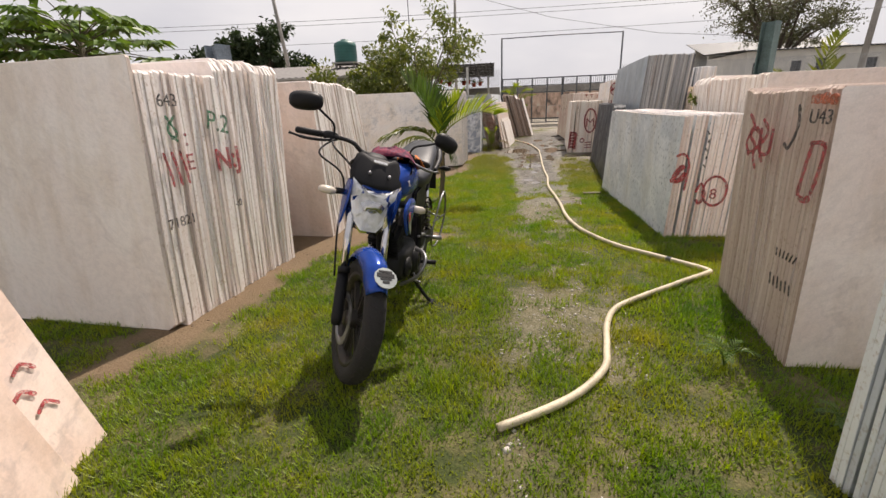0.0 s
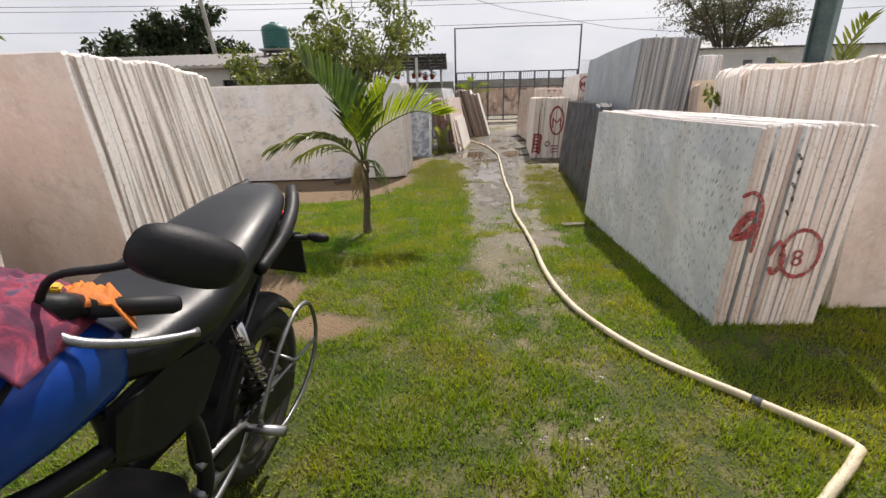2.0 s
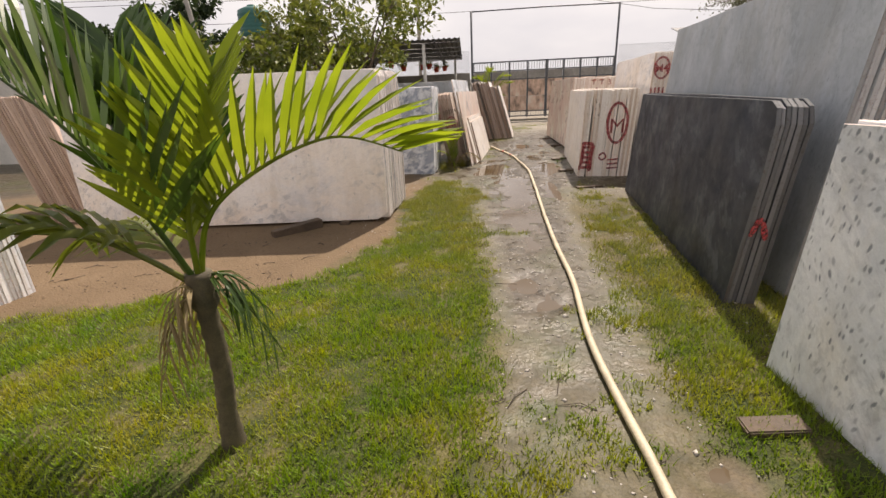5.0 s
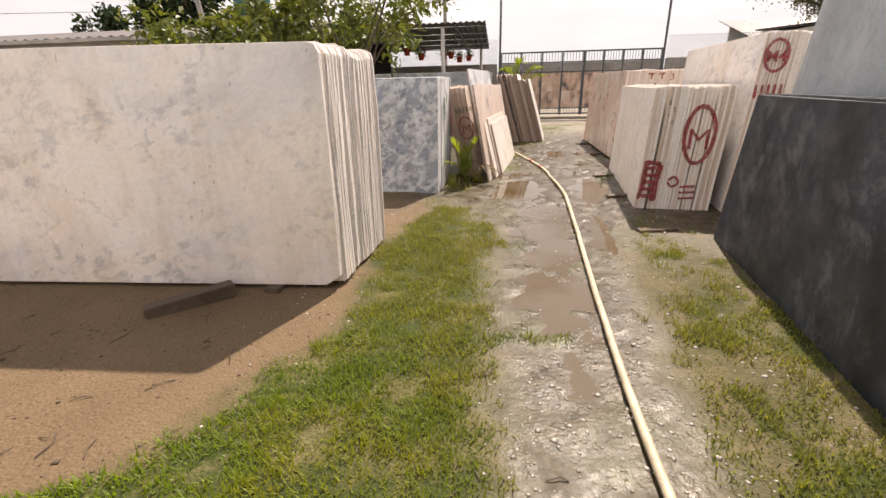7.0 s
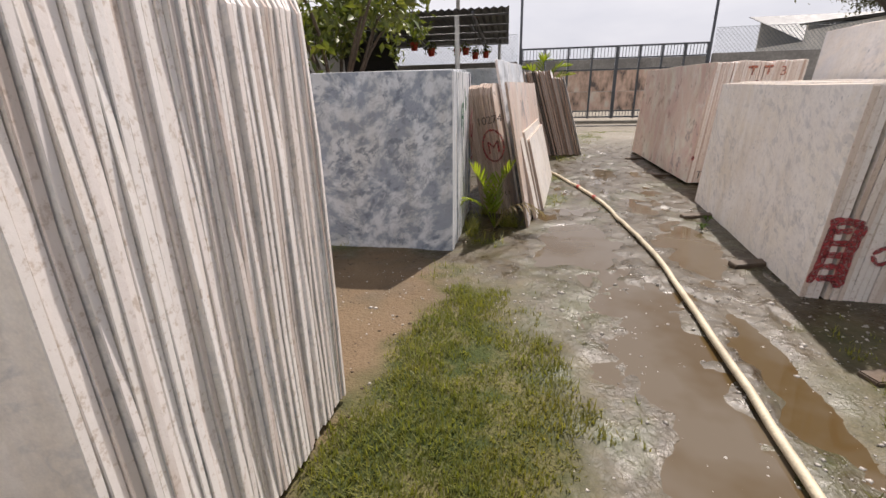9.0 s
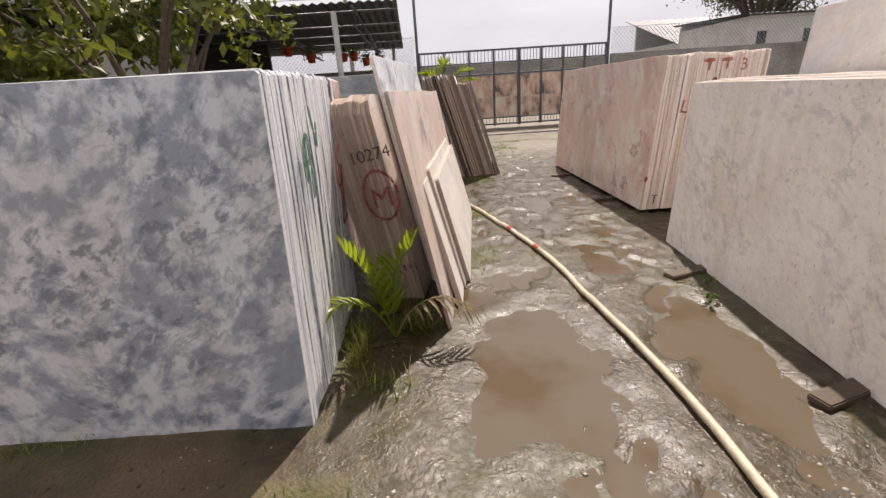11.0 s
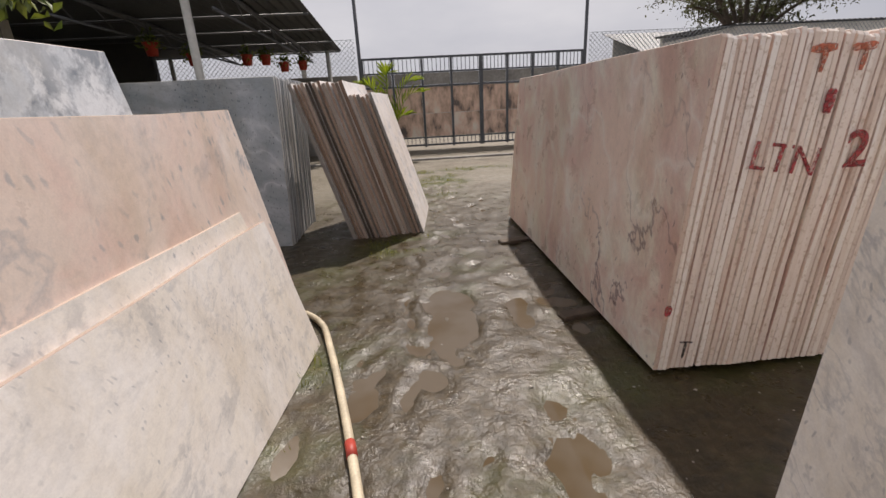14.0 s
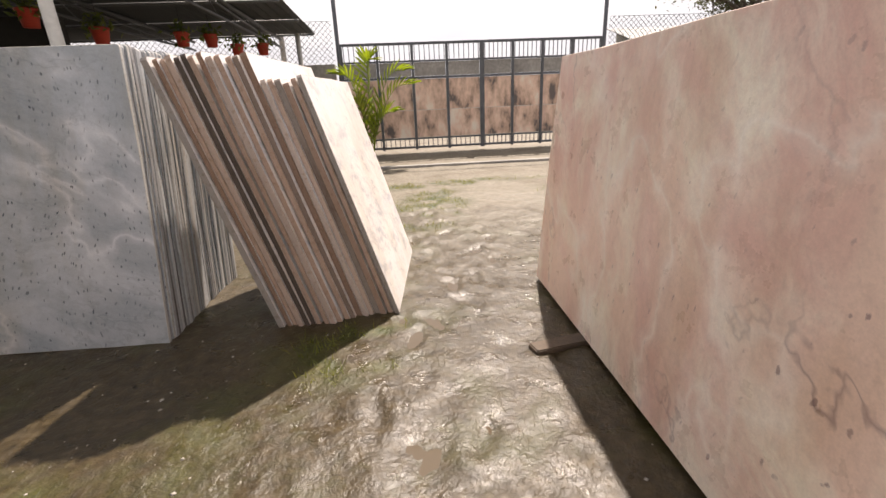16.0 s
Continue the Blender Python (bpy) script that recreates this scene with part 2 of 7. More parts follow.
E_WHITE = sawn_edge("white_sawn_edge", [(0.88, 0.83, 0.79), (0.84, 0.77, 0.73), (0.90, 0.86, 0.83), (0.50, 0.40, 0.35), (0.88, 0.82, 0.79), (0.90, 0.86, 0.82), (0.82, 0.74, 0.70), (0.90, 0.85, 0.82), (0.72, 0.63, 0.58), (0.89, 0.84, 0.80)])
E_PINK = sawn_edge("pink_sawn_edge", [(0.76, 0.63, 0.56), (0.70, 0.55, 0.48), (0.78, 0.68, 0.61), (0.66, 0.51, 0.45), (0.76, 0.65, 0.58)])
E_ROSE = sawn_edge("rose_sawn_edge", [(0.86, 0.80, 0.74), (0.72, 0.60, 0.52), (0.88, 0.83, 0.78), (0.56, 0.42, 0.34), (0.84, 0.76, 0.70), (0.76, 0.66, 0.58), (0.88, 0.82, 0.76)])
E_BLUE = sawn_edge("blue_white_sawn_edge", [(0.82, 0.835, 0.84), (0.68, 0.71, 0.745), (0.86, 0.865, 0.86), (0.55, 0.58, 0.63), (0.80, 0.815, 0.82), (0.86, 0.865, 0.86)])
E_DUSTY = sawn_edge("dusty_brown_sawn_edge", [(0.62, 0.50, 0.43), (0.50, 0.38, 0.31), (0.66, 0.55, 0.48), (0.42, 0.31, 0.25), (0.60, 0.48, 0.41)])
E_CREAM = sawn_edge("cream_sawn_edge", [(0.84, 0.77, 0.69), (0.88, 0.83, 0.77), (0.66, 0.54, 0.44), (0.86, 0.80, 0.73), (0.80, 0.71, 0.62), (0.89, 0.84, 0.78)])
E_BROWN = sawn_edge("brown_sawn_edge", [(0.50, 0.38, 0.30), (0.36, 0.27, 0.21), (0.60, 0.48, 0.40), (0.30, 0.22, 0.18), (0.55, 0.43, 0.35)])
E_MIXED = sawn_edge("mixed_sawn_edge", [(0.80, 0.75, 0.70), (0.28, 0.17, 0.11), (0.58, 0.45, 0.37), (0.06, 0.045, 0.035), (0.74, 0.66, 0.60), (0.22, 0.14, 0.095), (0.45, 0.33, 0.26), (0.09, 0.07, 0.06), (0.82, 0.78, 0.72)])
E_GREY = sawn_edge("grey_sawn_edge", [(0.52, 0.53, 0.53), (0.16, 0.17, 0.18), (0.60, 0.58, 0.54), (0.28, 0.28, 0.29), (0.60, 0.61, 0.61), (0.12, 0.12, 0.13), (0.56, 0.57, 0.57)])
E_DARK = sawn_edge("dark_sawn_edge", [(0.10, 0.105, 0.115), (0.16, 0.165, 0.17), (0.08, 0.085, 0.09)])

# ---- shape helpers ----


def mesh_of(name, verts, faces, mats=(), slots=None, smooth=False):
    me = bpy.data.meshes.new(name)
    me.from_pydata([tuple(v) for v in verts], [], faces)
    for m in mats:
        me.materials.append(m)
    if slots is not None:
        me.polygons.foreach_set("material_index", slots)
    if smooth:
        me.polygons.foreach_set("use_smooth", [True] * len(me.polygons))
    me.update()
    return me


def put(name, me, parent=None, m=None):
    ob = new(name, me)
    if m is not None:
        ob.matrix_local = m
    if parent is not None:
        ob.parent = parent
    return ob


def box_mesh(name, sx, sy, sz, m, bevel=0.006, base=True):
    """A box with rounded edges; base: it stands on z = 0."""
    bm = bmesh.new()
    bmesh.ops.create_cube(bm, size=1)
    bmesh.ops.scale(bm, vec=(sx, sy, sz), verts=bm.verts)
    if base:
        bmesh.ops.translate(bm, vec=(0, 0, sz / 2), verts=bm.verts)
    if bevel:
        bmesh.ops.bevel(bm, geom=bm.edges[:], offset=bevel, segments=2, affect="EDGES")
    me = bpy.data.meshes.new(name)
    bm.to_mesh(me)
    bm.free()
    me.materials.append(m)
    return me


def tube_mesh(name, pts, radius, m, sides=10, cap=True, smooth=True):
    """A round bar along points; radius is one number or one a point."""
    pts = [Vector(p) for p in pts]
    rad = radius if isinstance(radius, (list, tuple)) else [radius] * len(pts)
    verts, faces = [], []
    up = Vector((0, 0, 1))
    prev = None
    for i, p in enumerate(pts):
        d = (pts[min(i + 1, len(pts) - 1)] - pts[max(i - 1, 0)]).normalized()
        if prev is None:
            side = d.cross(up if abs(d.z) < 0.95 else Vector((1, 0, 0))).normalized()
        else:
            side = (prev - d * prev.dot(d)).normalized()
        prev = side
        other = d.cross(side)
        for k in range(sides):
            a = 2 * math.pi * k / sides
            verts.append(p + (side * math.cos(a) + other * math.sin(a)) * rad[i])
    for i in range(len(pts) - 1):
        for k in range(sides):
            j = (k + 1) % sides
            faces.append((i * sides + k, i * sides + j, (i + 1) * sides + j, (i + 1) * sides + k))
    if cap:
        faces.append(tuple(range(sides - 1, -1, -1)))
        faces.append(tuple(range((len(pts) - 1) * sides, len(pts) * sides)))
    return mesh_of(name, verts, faces, [m], smooth=smooth)


def spline(pts, per=8):
    """A smooth line through points."""
    pts = [Vector(p) for p in pts]
    out = []
    for i in range(len(pts) - 1):
        p0, p1, p2, p3 = pts[max(i - 1, 0)], pts[i], pts[i + 1], pts[min(i + 2, len(pts) - 1)]
        for k in range(per):
            t = k / per
            out.append(0.5 * ((2 * p1) + (p2 - p0) * t + (2 * p0 - 5 * p1 + 4 * p2 - p3) * t * t + (3 * p1 - p0 - 3 * p2 + p3) * t ** 3))
    out.append(pts[-1])
    return out


def join_meshes(name, parts, mats):
    """One mesh out of (mesh, matrix) pairs that all use the same material list order."""
    bm = bmesh.new()
    for me, m in parts:
        me2 = me.copy()
        me2.transform(m)
        bm.from_mesh(me2)
        bpy.data.meshes.remove(me2)
    out = bpy.data.meshes.new(name)
    bm.to_mesh(out)
    bm.free()
    for k in mats:
        out.materials.append(k)
    return out

# ---- ground ----


def lattice(seed, x, y, cell):
    """Smooth random field in 0..1 over points."""
    rng = np.random.default_rng(seed)
    table = rng.random((256, 256))
    gx, gy = np.asarray(x) / cell + 1000.0, np.asarray(y) / cell + 1000.0
    ix, iy = np.floor(gx).astype(int), np.floor(gy).astype(int)
    fx, fy = gx - ix, gy - iy
    fx, fy = fx * fx * (3 - 2 * fx), fy * fy * (3 - 2 * fy)
    g = lambda a, c: table[a % 256, c % 256]
    return (g(ix, iy) * (1 - fx) + g(ix + 1, iy) * fx) * (1 - fy) + (g(ix, iy + 1) * (1 - fx) + g(ix + 1, iy + 1) * fx) * fy


def fbm(seed, x, y, cell, octaves=4):
    s, a, tot = 0, 1.0, 0
    for k in range(octaves):
        s, tot = s + a * lattice(seed + k, x, y, cell / 2 ** k), tot + a
        a *= 0.55
    return s / tot


def step(a, b, v):
    t = np.clip((v - a) / (b - a), 0, 1)
    return t * t * (3 - 2 * t)


def spot(x, y, cx, cy, rx, ry, turn=0.0):
    """1 in the middle of an oval, 0 past its rim."""
    c, s = math.cos(radians(turn)), math.sin(radians(turn))
    u, v = ((x - cx) * c + (y - cy) * s) / rx, (-(x - cx) * s + (y - cy) * c) / ry
    return 1 - step(0.3, 1.3, np.hypot(u, v))


def ground_masks(x, y):
    """Grass, gravel, wet and puddle depth (0..1) at points of the yard."""
    x, y = np.asarray(x, float), np.asarray(y, float)
    n1, n2, n3 = fbm(3, x, y, 1.6), fbm(11, x, y, 0.5), fbm(23, x, y, 0.16)
    rough = (n1 - 0.5) * 0.5 + (n2 - 0.5) * 0.8 + (n3 - 0.5) * 0.55
    mid = np.interp(y, [0, 1.5, 3, 5, 7, 9, 11, 13, 15], [0.35, 0.55, 0.85, 1.25, 1.6, 1.95, 2.35, 2.7, 3.2])
    half = np.interp(y, [0, 2, 4, 6, 8, 10, 11], [0.45, 0.42, 0.36, 0.38, 0.40, 0.5, 0.8])
    track = 1 - step(0.65, 1.5, np.abs(x - mid) / half + rough * 0.9)
    worn = np.interp(y, [0, 3, 4.5, 6, 9, 11], [0.70, 0.64, 0.58, 0.78, 1.0, 1.0])
    sand = np.maximum.reduce([
        spot(x, y, -1.5, 3.4, 0.5, 1.7, -12), spot(x, y, -0.95, 4.6, 0.42, 1.1, -10),
        spot(x, y, -0.1, 4.2, 0.30, 0.22), spot(x, y, -0.62, 4.75, 0.3, 0.5),
        spot(x, y, 0.3, 11.3, 0.9, 0.8)])
    sand = step(0.22, 0.72, sand + rough * 1.25 * (sand > 0.02))
    brink = np.interp(y, [7.35, 7.5, 7.7, 7.95, 8.3, 8.9, 9.9, 11.2], [-1.6, -0.5, -0.05, 0.08, 0.34, 0.58, 0.72, 0.95])
    sand = np.maximum(sand, step(-0.14, 0.14, brink - x + rough * 0.45) * step(7.25, 7.55, y + rough * 0.5))
    far = step(10.2, 11.6, y + rough * 2.2 + 0.9 * np.clip(x - 1.75, -0.9, 1.0))
    far = np.maximum(far, step(6.5, 8, y) * step(3.1, 3.6, x))
    tufts = np.maximum.reduce([spot(x, y, 1.5, 12.45, 0.42, 0.75), spot(x, y, 2.2, 13.6, 0.3, 1.2, -15), spot(x, y, 2.45, 14.9, 0.35, 0.6, -10),
                               spot(x, y, 3.3, 16.5, 0.5, 0.4), spot(x, y, 4.3, 19.5, 0.5, 1.3, -20), spot(x, y, 6.3, 19.2, 0.7, 0.9),
                               spot(x, y, 0.3, 12.1, 0.9, 0.2), spot(x, y, 2.8, 9.2, 0.5, 1.4, -12), spot(x, y, 5.0, 20.8, 1.8, 0.3)]) * step(0.35, 0.6, n2 + (n3 - 0.5) * 0.6)
    grass = (1 - sand) * (1 - track * worn * step(0.33, 0.55, n2 * 0.6 + n3 * 0.4 + 0.07 * (y > 5) - 0.06 * (y < 4.5))) * (1 - far)
    grass = grass * (1 - 0.5 * step(5.5, 7.5, y) * step(1.9, 2.3, x) * step(0.40, 0.56, n2 * 0.5 + n3 * 0.5))
    grass = np.clip(np.maximum(grass, tufts * (1 - 0.5 * (y < 11))), 0, 1)
    pud = np.maximum.reduce([
        spot(x, y, 2.12, 11.95, 0.42, 0.75, -12), spot(x, y, 3.0, 11.9, 0.26, 0.9, -14) * 0.9, spot(x, y, 3.3, 14.95, 0.17, 0.48, -10),
        spot(x, y, 3.15, 13.2, 0.2, 0.6, -15) * 0.7, spot(x, y, 1.9, 9.2, 0.34, 1.25, -12) * 0.72, spot(x, y, 1.5, 7.2, 0.2, 0.5, -8) * 0.42,
        spot(x, y, 1.75, 5.55, 0.3, 0.28) * 0.36, spot(x, y, 2.75, 14.3, 0.14, 0.3) * 0.6,
        spot(x, y, 2.2, 12.9, 0.6, 0.25, 30) * 0.55, spot(x, y, 2.12, 10.5, 0.34, 0.95, -10) * 0.85, spot(x, y, 2.55, 10.2, 0.12, 1.0, -14) * 0.7, spot(x, y, 3.45, 13.7, 0.2, 0.55, -20) * 0.75, spot(x, y, 3.07, 14.36, 0.1, 0.14) * 0.7, spot(x, y, 3.06, 15.06, 0.05, 0.2) * 0.8, spot(x, y, 3.75, 14.95, 0.1, 0.4, -10) * 0.6, spot(x, y, 3.45, 15.75, 0.12, 0.4, -25) * 0.5,
        spot(x, y, 4.1, 14.6, 0.5, 1.5, -10) * 0.35, spot(x, y, 2.4, 13.9, 0.12, 0.22) * 0.6])
    pud = np.clip(pud + (rough * 0.9 + (n3 - 0.5) * 0.6) * (pud > 0.02), 0, 1)
    wet = np.maximum(np.maximum(far, track * (0.1 + 0.9 * step(4.5, 7, y))), pud)
    wet = wet * (1 - 0.55 * step(18.0, 20.5, y + rough * 2))
    gravel = track * (1 - far * 0.6) * step(0.3, 0.6, n2)
    grass = grass * (1 - step(0.25, 0.5, pud))
    return grass, gravel, wet, pud, sand


STEPS = random.Random(77)
TREAD = []
for _ in range(110):
    ty = STEPS.uniform(10.2, 19.5)
    TREAD.append((float(np.interp(ty, [10, 13, 15, 19.5], [2.2, 2.75, 3.1, 4.3])) + STEPS.gauss(0, 0.36), ty, STEPS.gauss(0, 28) - 12, STEPS.uniform(0.5, 1.1)))


def prints(x, y):
    """Shoe prints trodden into the mud: a sunk sole with a pushed-up rim."""
    x, y = np.atleast_1d(np.asarray(x, float)), np.atleast_1d(np.asarray(y, float))
    h = np.zeros_like(x)
    for cx, cy, turn, deep in TREAD:
        k = np.nonzero((np.abs(x - cx) < 0.25) & (np.abs(y - cy) < 0.25))[0]
        if len(k):
            c, s = math.cos(radians(turn)), math.sin(radians(turn))
            u, v = ((x[k] - cx) * c + (y[k] - cy) * s) / 0.05, (-(x[k] - cx) * s + (y[k] - cy) * c) / 0.135
            d = np.hypot(u, v)
            h[k] += deep * (0.0045 * np.exp(-((d - 1.25) / 0.28) ** 2) - 0.013 * (1 - step(0.7, 1.1, d)))
    return h if len(h) > 1 else h[0]


def ground_height(x, y):
    grass, gravel, wet, pud, sand = ground_masks(x, y)
    fine = fbm(41, x, y, 0.22, 3) - 0.5
    lumps = fbm(57, x, y, 0.75, 3) - 0.5
    mud = step(10.0, 12.0, np.asarray(y, float)) * step(-1.5, 0.5, np.asarray(x, float))
    clod = np.abs(fbm(71, x, y, 0.34, 3) - 0.5)
    chop = fbm(91, x, y, 0.11, 2) - 0.5
    near = 1 - step(18, 40, np.hypot(np.asarray(x, float) - 2, np.asarray(y, float) - 10))
    return near * (0.009 * fine + 0.010 * lumps + 0.009 * mud * (0.35 - 2.2 * clod) + 0.012 * mud * chop * (1 - pud) + prints(x, y) - 0.028 * pud + 0.004 * sand + 0.008 * wet * (1 - 0.8 * pud) * (fbm(113, x, y, 0.10, 2) - 0.5))


def axis(lo, hi, cell, reach):
    inner = np.arange(lo, hi + cell / 2, cell)
    out = np.array([0.3, 0.8, 1.6, 3, 6, 12, 25, 60, 140, 320])
    out = out[out < reach]
    return np.concatenate([(lo - out)[::-1], inner, hi + out])


gx, gy = np.meshgrid(axis(-2.6, 5.4, 0.03, 400), axis(0.2, 23.0, 0.035, 400), indexing="xy")
rows_n, cols_n = gx.shape
gxf, gyf = gx.ravel(), gy.ravel()
me = bpy.data.meshes.new("ground")
me.vertices.add(len(gxf))
me.vertices.foreach_set("co", np.stack([gxf, gyf, ground_height(gxf, gyf)], 1).ravel().astype(np.float32))
idx = np.arange(rows_n * cols_n).reshape(rows_n, cols_n)
quads = np.stack([idx[:-1, :-1], idx[:-1, 1:], idx[1:, 1:], idx[1:, :-1]], -1).reshape(-1, 4)
me.loops.add(quads.size)
me.loops.foreach_set("vertex_index", quads.ravel().astype(np.int32))
me.polygons.add(len(quads))
me.polygons.foreach_set("loop_start", np.arange(0, quads.size, 4, dtype=np.int32))
me.polygons.foreach_set("use_smooth", np.ones(len(quads), bool))
me.update(calc_edges=True)
for mask_name, field in zip(("grass", "gravel", "wet", "puddle", "sand"), ground_masks(gxf, gyf)):
    me.attributes.new(mask_name, "FLOAT", "POINT").data.foreach_set("value", field.astype(np.float32))
m, n, l, b = mat("ground", 0.9, 0.0, 0.4)
geo = n.new("ShaderNodeTexCoord").outputs["Object"]


def attr(name):
    a = n.new("ShaderNodeAttribute")
    a.attribute_name = name
    return a.outputs["Fac"]


peb = n.new("ShaderNodeTexVoronoi")
peb.inputs["Scale"].default_value = 70
l.new(geo, peb.inputs["Vector"])
peb2 = n.new("ShaderNodeTexVoronoi")
peb2.inputs["Scale"].default_value = 32
l.new(geo, peb2.inputs["Vector"])
g1, g2, g3 = tex_noise(n, l, geo, 2.2, 6), tex_noise(n, l, geo, 19, 5), tex_noise(n, l, geo, 90, 3)
earth = ramp(n, l, g2, [(0.3, (0.10, 0.074, 0.04)), (0.7, (0.20, 0.15, 0.09))])
sandc = ramp(n, l, g3, [(0.25, (0.115, 0.076, 0.042)), (0.75, (0.20, 0.14, 0.082))])
stones = ramp(n, l, peb.outputs["Color"], [(0.0, (0.095, 0.08, 0.042)), (0.5, (0.17, 0.14, 0.085)), (1.0, (0.32, 0.28, 0.21))])
turf = ramp(n, l, g3, [(0.25, (0.016, 0.028, 0.004)), (0.75, (0.06, 0.075, 0.012))])
straw = ramp(n, l, g3, [(0.25, (0.07, 0.06, 0.02)), (0.75, (0.19, 0.165, 0.07))])
turf = blend(n, l, ramp(n, l, tex_noise(n, l, geo, 3.4, 6, 0.7), [(0.46, (0, 0, 0)), (0.62, (0.9, 0.9, 0.9))]), turf, straw)
mud = ramp(n, l, g2, [(0.25, (0.025, 0.018, 0.008)), (0.5, (0.053, 0.038, 0.018)), (0.75, (0.095, 0.071, 0.038))])
moss = ramp(n, l, g3, [(0.3, (0.03, 0.036, 0.008)), (0.7, (0.085, 0.085, 0.02))])
mud = blend(n, l, ramp(n, l, tex_noise(n, l, geo, 1.3, 6, 0.68), [(0.50, (0, 0, 0)), (0.66, (0.75, 0.75, 0.75))]), mud, moss)
c = blend(n, l, attr("gravel"), earth, stones)
c = blend(n, l, attr("sand"), c, sandc)
c = blend(n, l, attr("wet"), c, mud)
where_y = n.new("ShaderNodeSeparateXYZ")
l.new(geo, where_y.inputs[0])
# far mud turns paler: drier earth, with some wet glare put into the colour
dry_glare_f = n.new("ShaderNodeMapRange")
dry_glare_f.inputs["From Min"].default_value, dry_glare_f.inputs["From Max"].default_value = 16.8, 19.5
dry_glare_f.inputs["To Max"].default_value = 0.75
l.new(where_y.outputs[1], dry_glare_f.inputs["Value"])
c = blend(n, l, math_node(n, l, "MULTIPLY", dry_glare_f.outputs[0], ramp(n, l, tex_noise(n, l, geo, 1.6, 6, 0.66), [(0.36, (0.35, 0.35, 0.35)), (0.52, (1, 1, 1))])), c, ramp(n, l, g2, [(0.3, (0.155, 0.135, 0.095)), (0.7, (0.27, 0.24, 0.185))]))
c = blend(n, l, attr("grass"), c, turf)
l.new(blend(n, l, 0.55, c, ramp(n, l, g1, [(0.3, (0.7, 0.68, 0.64)), (0.65, (1, 1, 1))]), "MULTIPLY"), b.inputs["Base Color"])
wetness = math_node(n, l, "MULTIPLY", attr("wet"), ramp(n, l, tex_noise(n, l, geo, 7, 6, 0.65), [(0.40, (1, 1, 1)), (0.56, (0.70, 0.70, 0.70)), (0.68, (0.5, 0.5, 0.5))]))
l.new(math_node(n, l, "SUBTRACT", 0.92, math_node(n, l, "MULTIPLY", wetness, 0.66)), b.inputs["Roughness"])
dry = math_node(n, l, "SUBTRACT", 1.0, math_node(n, l, "MULTIPLY", attr("wet"), 0.85))
stony = math_node(n, l, "ADD", math_node(n, l, "MULTIPLY", peb.outputs["Distance"], -0.6), math_node(n, l, "ADD", math_node(n, l, "MULTIPLY", peb2.outputs["Distance"], -0.5), g3))
slick = math_node(n, l, "ADD", math_node(n, l, "MULTIPLY", tex_noise(n, l, geo, 10, 4, 0.55, 0.6), 0.32), math_node(n, l, "MULTIPLY", tex_noise(n, l, geo, 30, 6, 0.62, 0.4), 0.85))
bh = math_node(n, l, "ADD", math_node(n, l, "MULTIPLY", stony, dry), math_node(n, l, "ADD", math_node(n, l, "MULTIPLY", g2, 0.25), math_node(n, l, "MULTIPLY", slick, attr("wet"))))
bump(n, l, b, bh, 0.6, 0.012)
me.materials.append(m)
tagged(put("ground", me), "uneven yard ground of lawn, gravel, sand and wet mud", "ground", kind="structure")

# muddy water that fills the hollows
m, n, l, b = mat("muddy_water", 0.04)
v = coords(n, l)
l.new(ramp(n, l, tex_noise(n, l, v, 1.4, 4), [(0.38, (0.085, 0.055, 0.022)), (0.52, (0.118, 0.092, 0.062))]), b.inputs["Base Color"])
bump(n, l, b, tex_noise(n, l, v, 22, 2), 0.02, 0.01)
pw = [(0.9, 4.8), (2.4, 4.8), (4.9, 19.0), (1.2, 19.0)]
tagged(put("water", mesh_of("water", [(x, y, -0.0135) for x, y in pw], [(0, 1, 2, 3)], [m])), "still muddy brown rainwater standing in hollows of the track", "puddle", kind="structure")

# ---- marble slabs ----


def slab_mesh(L, H, t, face, edge, cut=0.0, wave=0.008, seed=0, slope=0.0, notch=0.0):
    """One sawn slab in the plane y = 0..t, x = 0..L, z = 0..H, with uneven rim; cut: clipped upper corner at x = 0;
    slope: how much lower the top is at x = 0; notch: a broken lower corner at x = 0."""
    r = random.Random(seed)
    j = lambda s=1.0: r.uniform(-wave, wave) * s
    pts = []
    if notch:
        pts += [(notch * 1.2, 0), (0.01, notch * 0.7)]
    else:
        pts += [(0.004, 0.0)]
    zt = H - slope
    pts += [(j() + 0.012 * r.random(), zt * 0.33), (j(), zt * 0.68)]
    if cut:
        pts += [(j(), zt - cut), (cut * 0.35, zt - cut * 0.3), (cut, zt + j())]
    else:
        pts += [(0.004 + j(0.5), zt - 0.012), (0.014, zt + j(0.4))]
    for f in (0.3, 0.55, 0.8):
        pts.append((L * f, zt + slope * f + j(0.8)))
    pts += [(L - 0.012, H + j(0.4)), (L + j(), H * 0.6), (L + j(), 0)]
    k = len(pts)
    e = 0.0022
    cx, cz = L / 2, H / 2
    inset = lambda p: (p[0] + (e if p[0] < cx else -e), p[1] + (e if p[1] < cz else -e))
    verts = [(inset(p)[0], 0, inset(p)[1]) for p in pts] + [(p[0], e, p[1]) for p in pts] + [(p[0], t, p[1]) for p in pts]
    faces = [tuple(range(k))[::-1], tuple(range(2 * k, 3 * k))]
    slots = [0, 0]
    for lo in (0, k):
        for i in range(k):
            q = (i + 1) % k
            faces.append((lo + i, lo + q, lo + k + q, lo + k + i))
            slots.append(1)
    return mesh_of("marble_slab", verts, faces, [face, edge], slots)


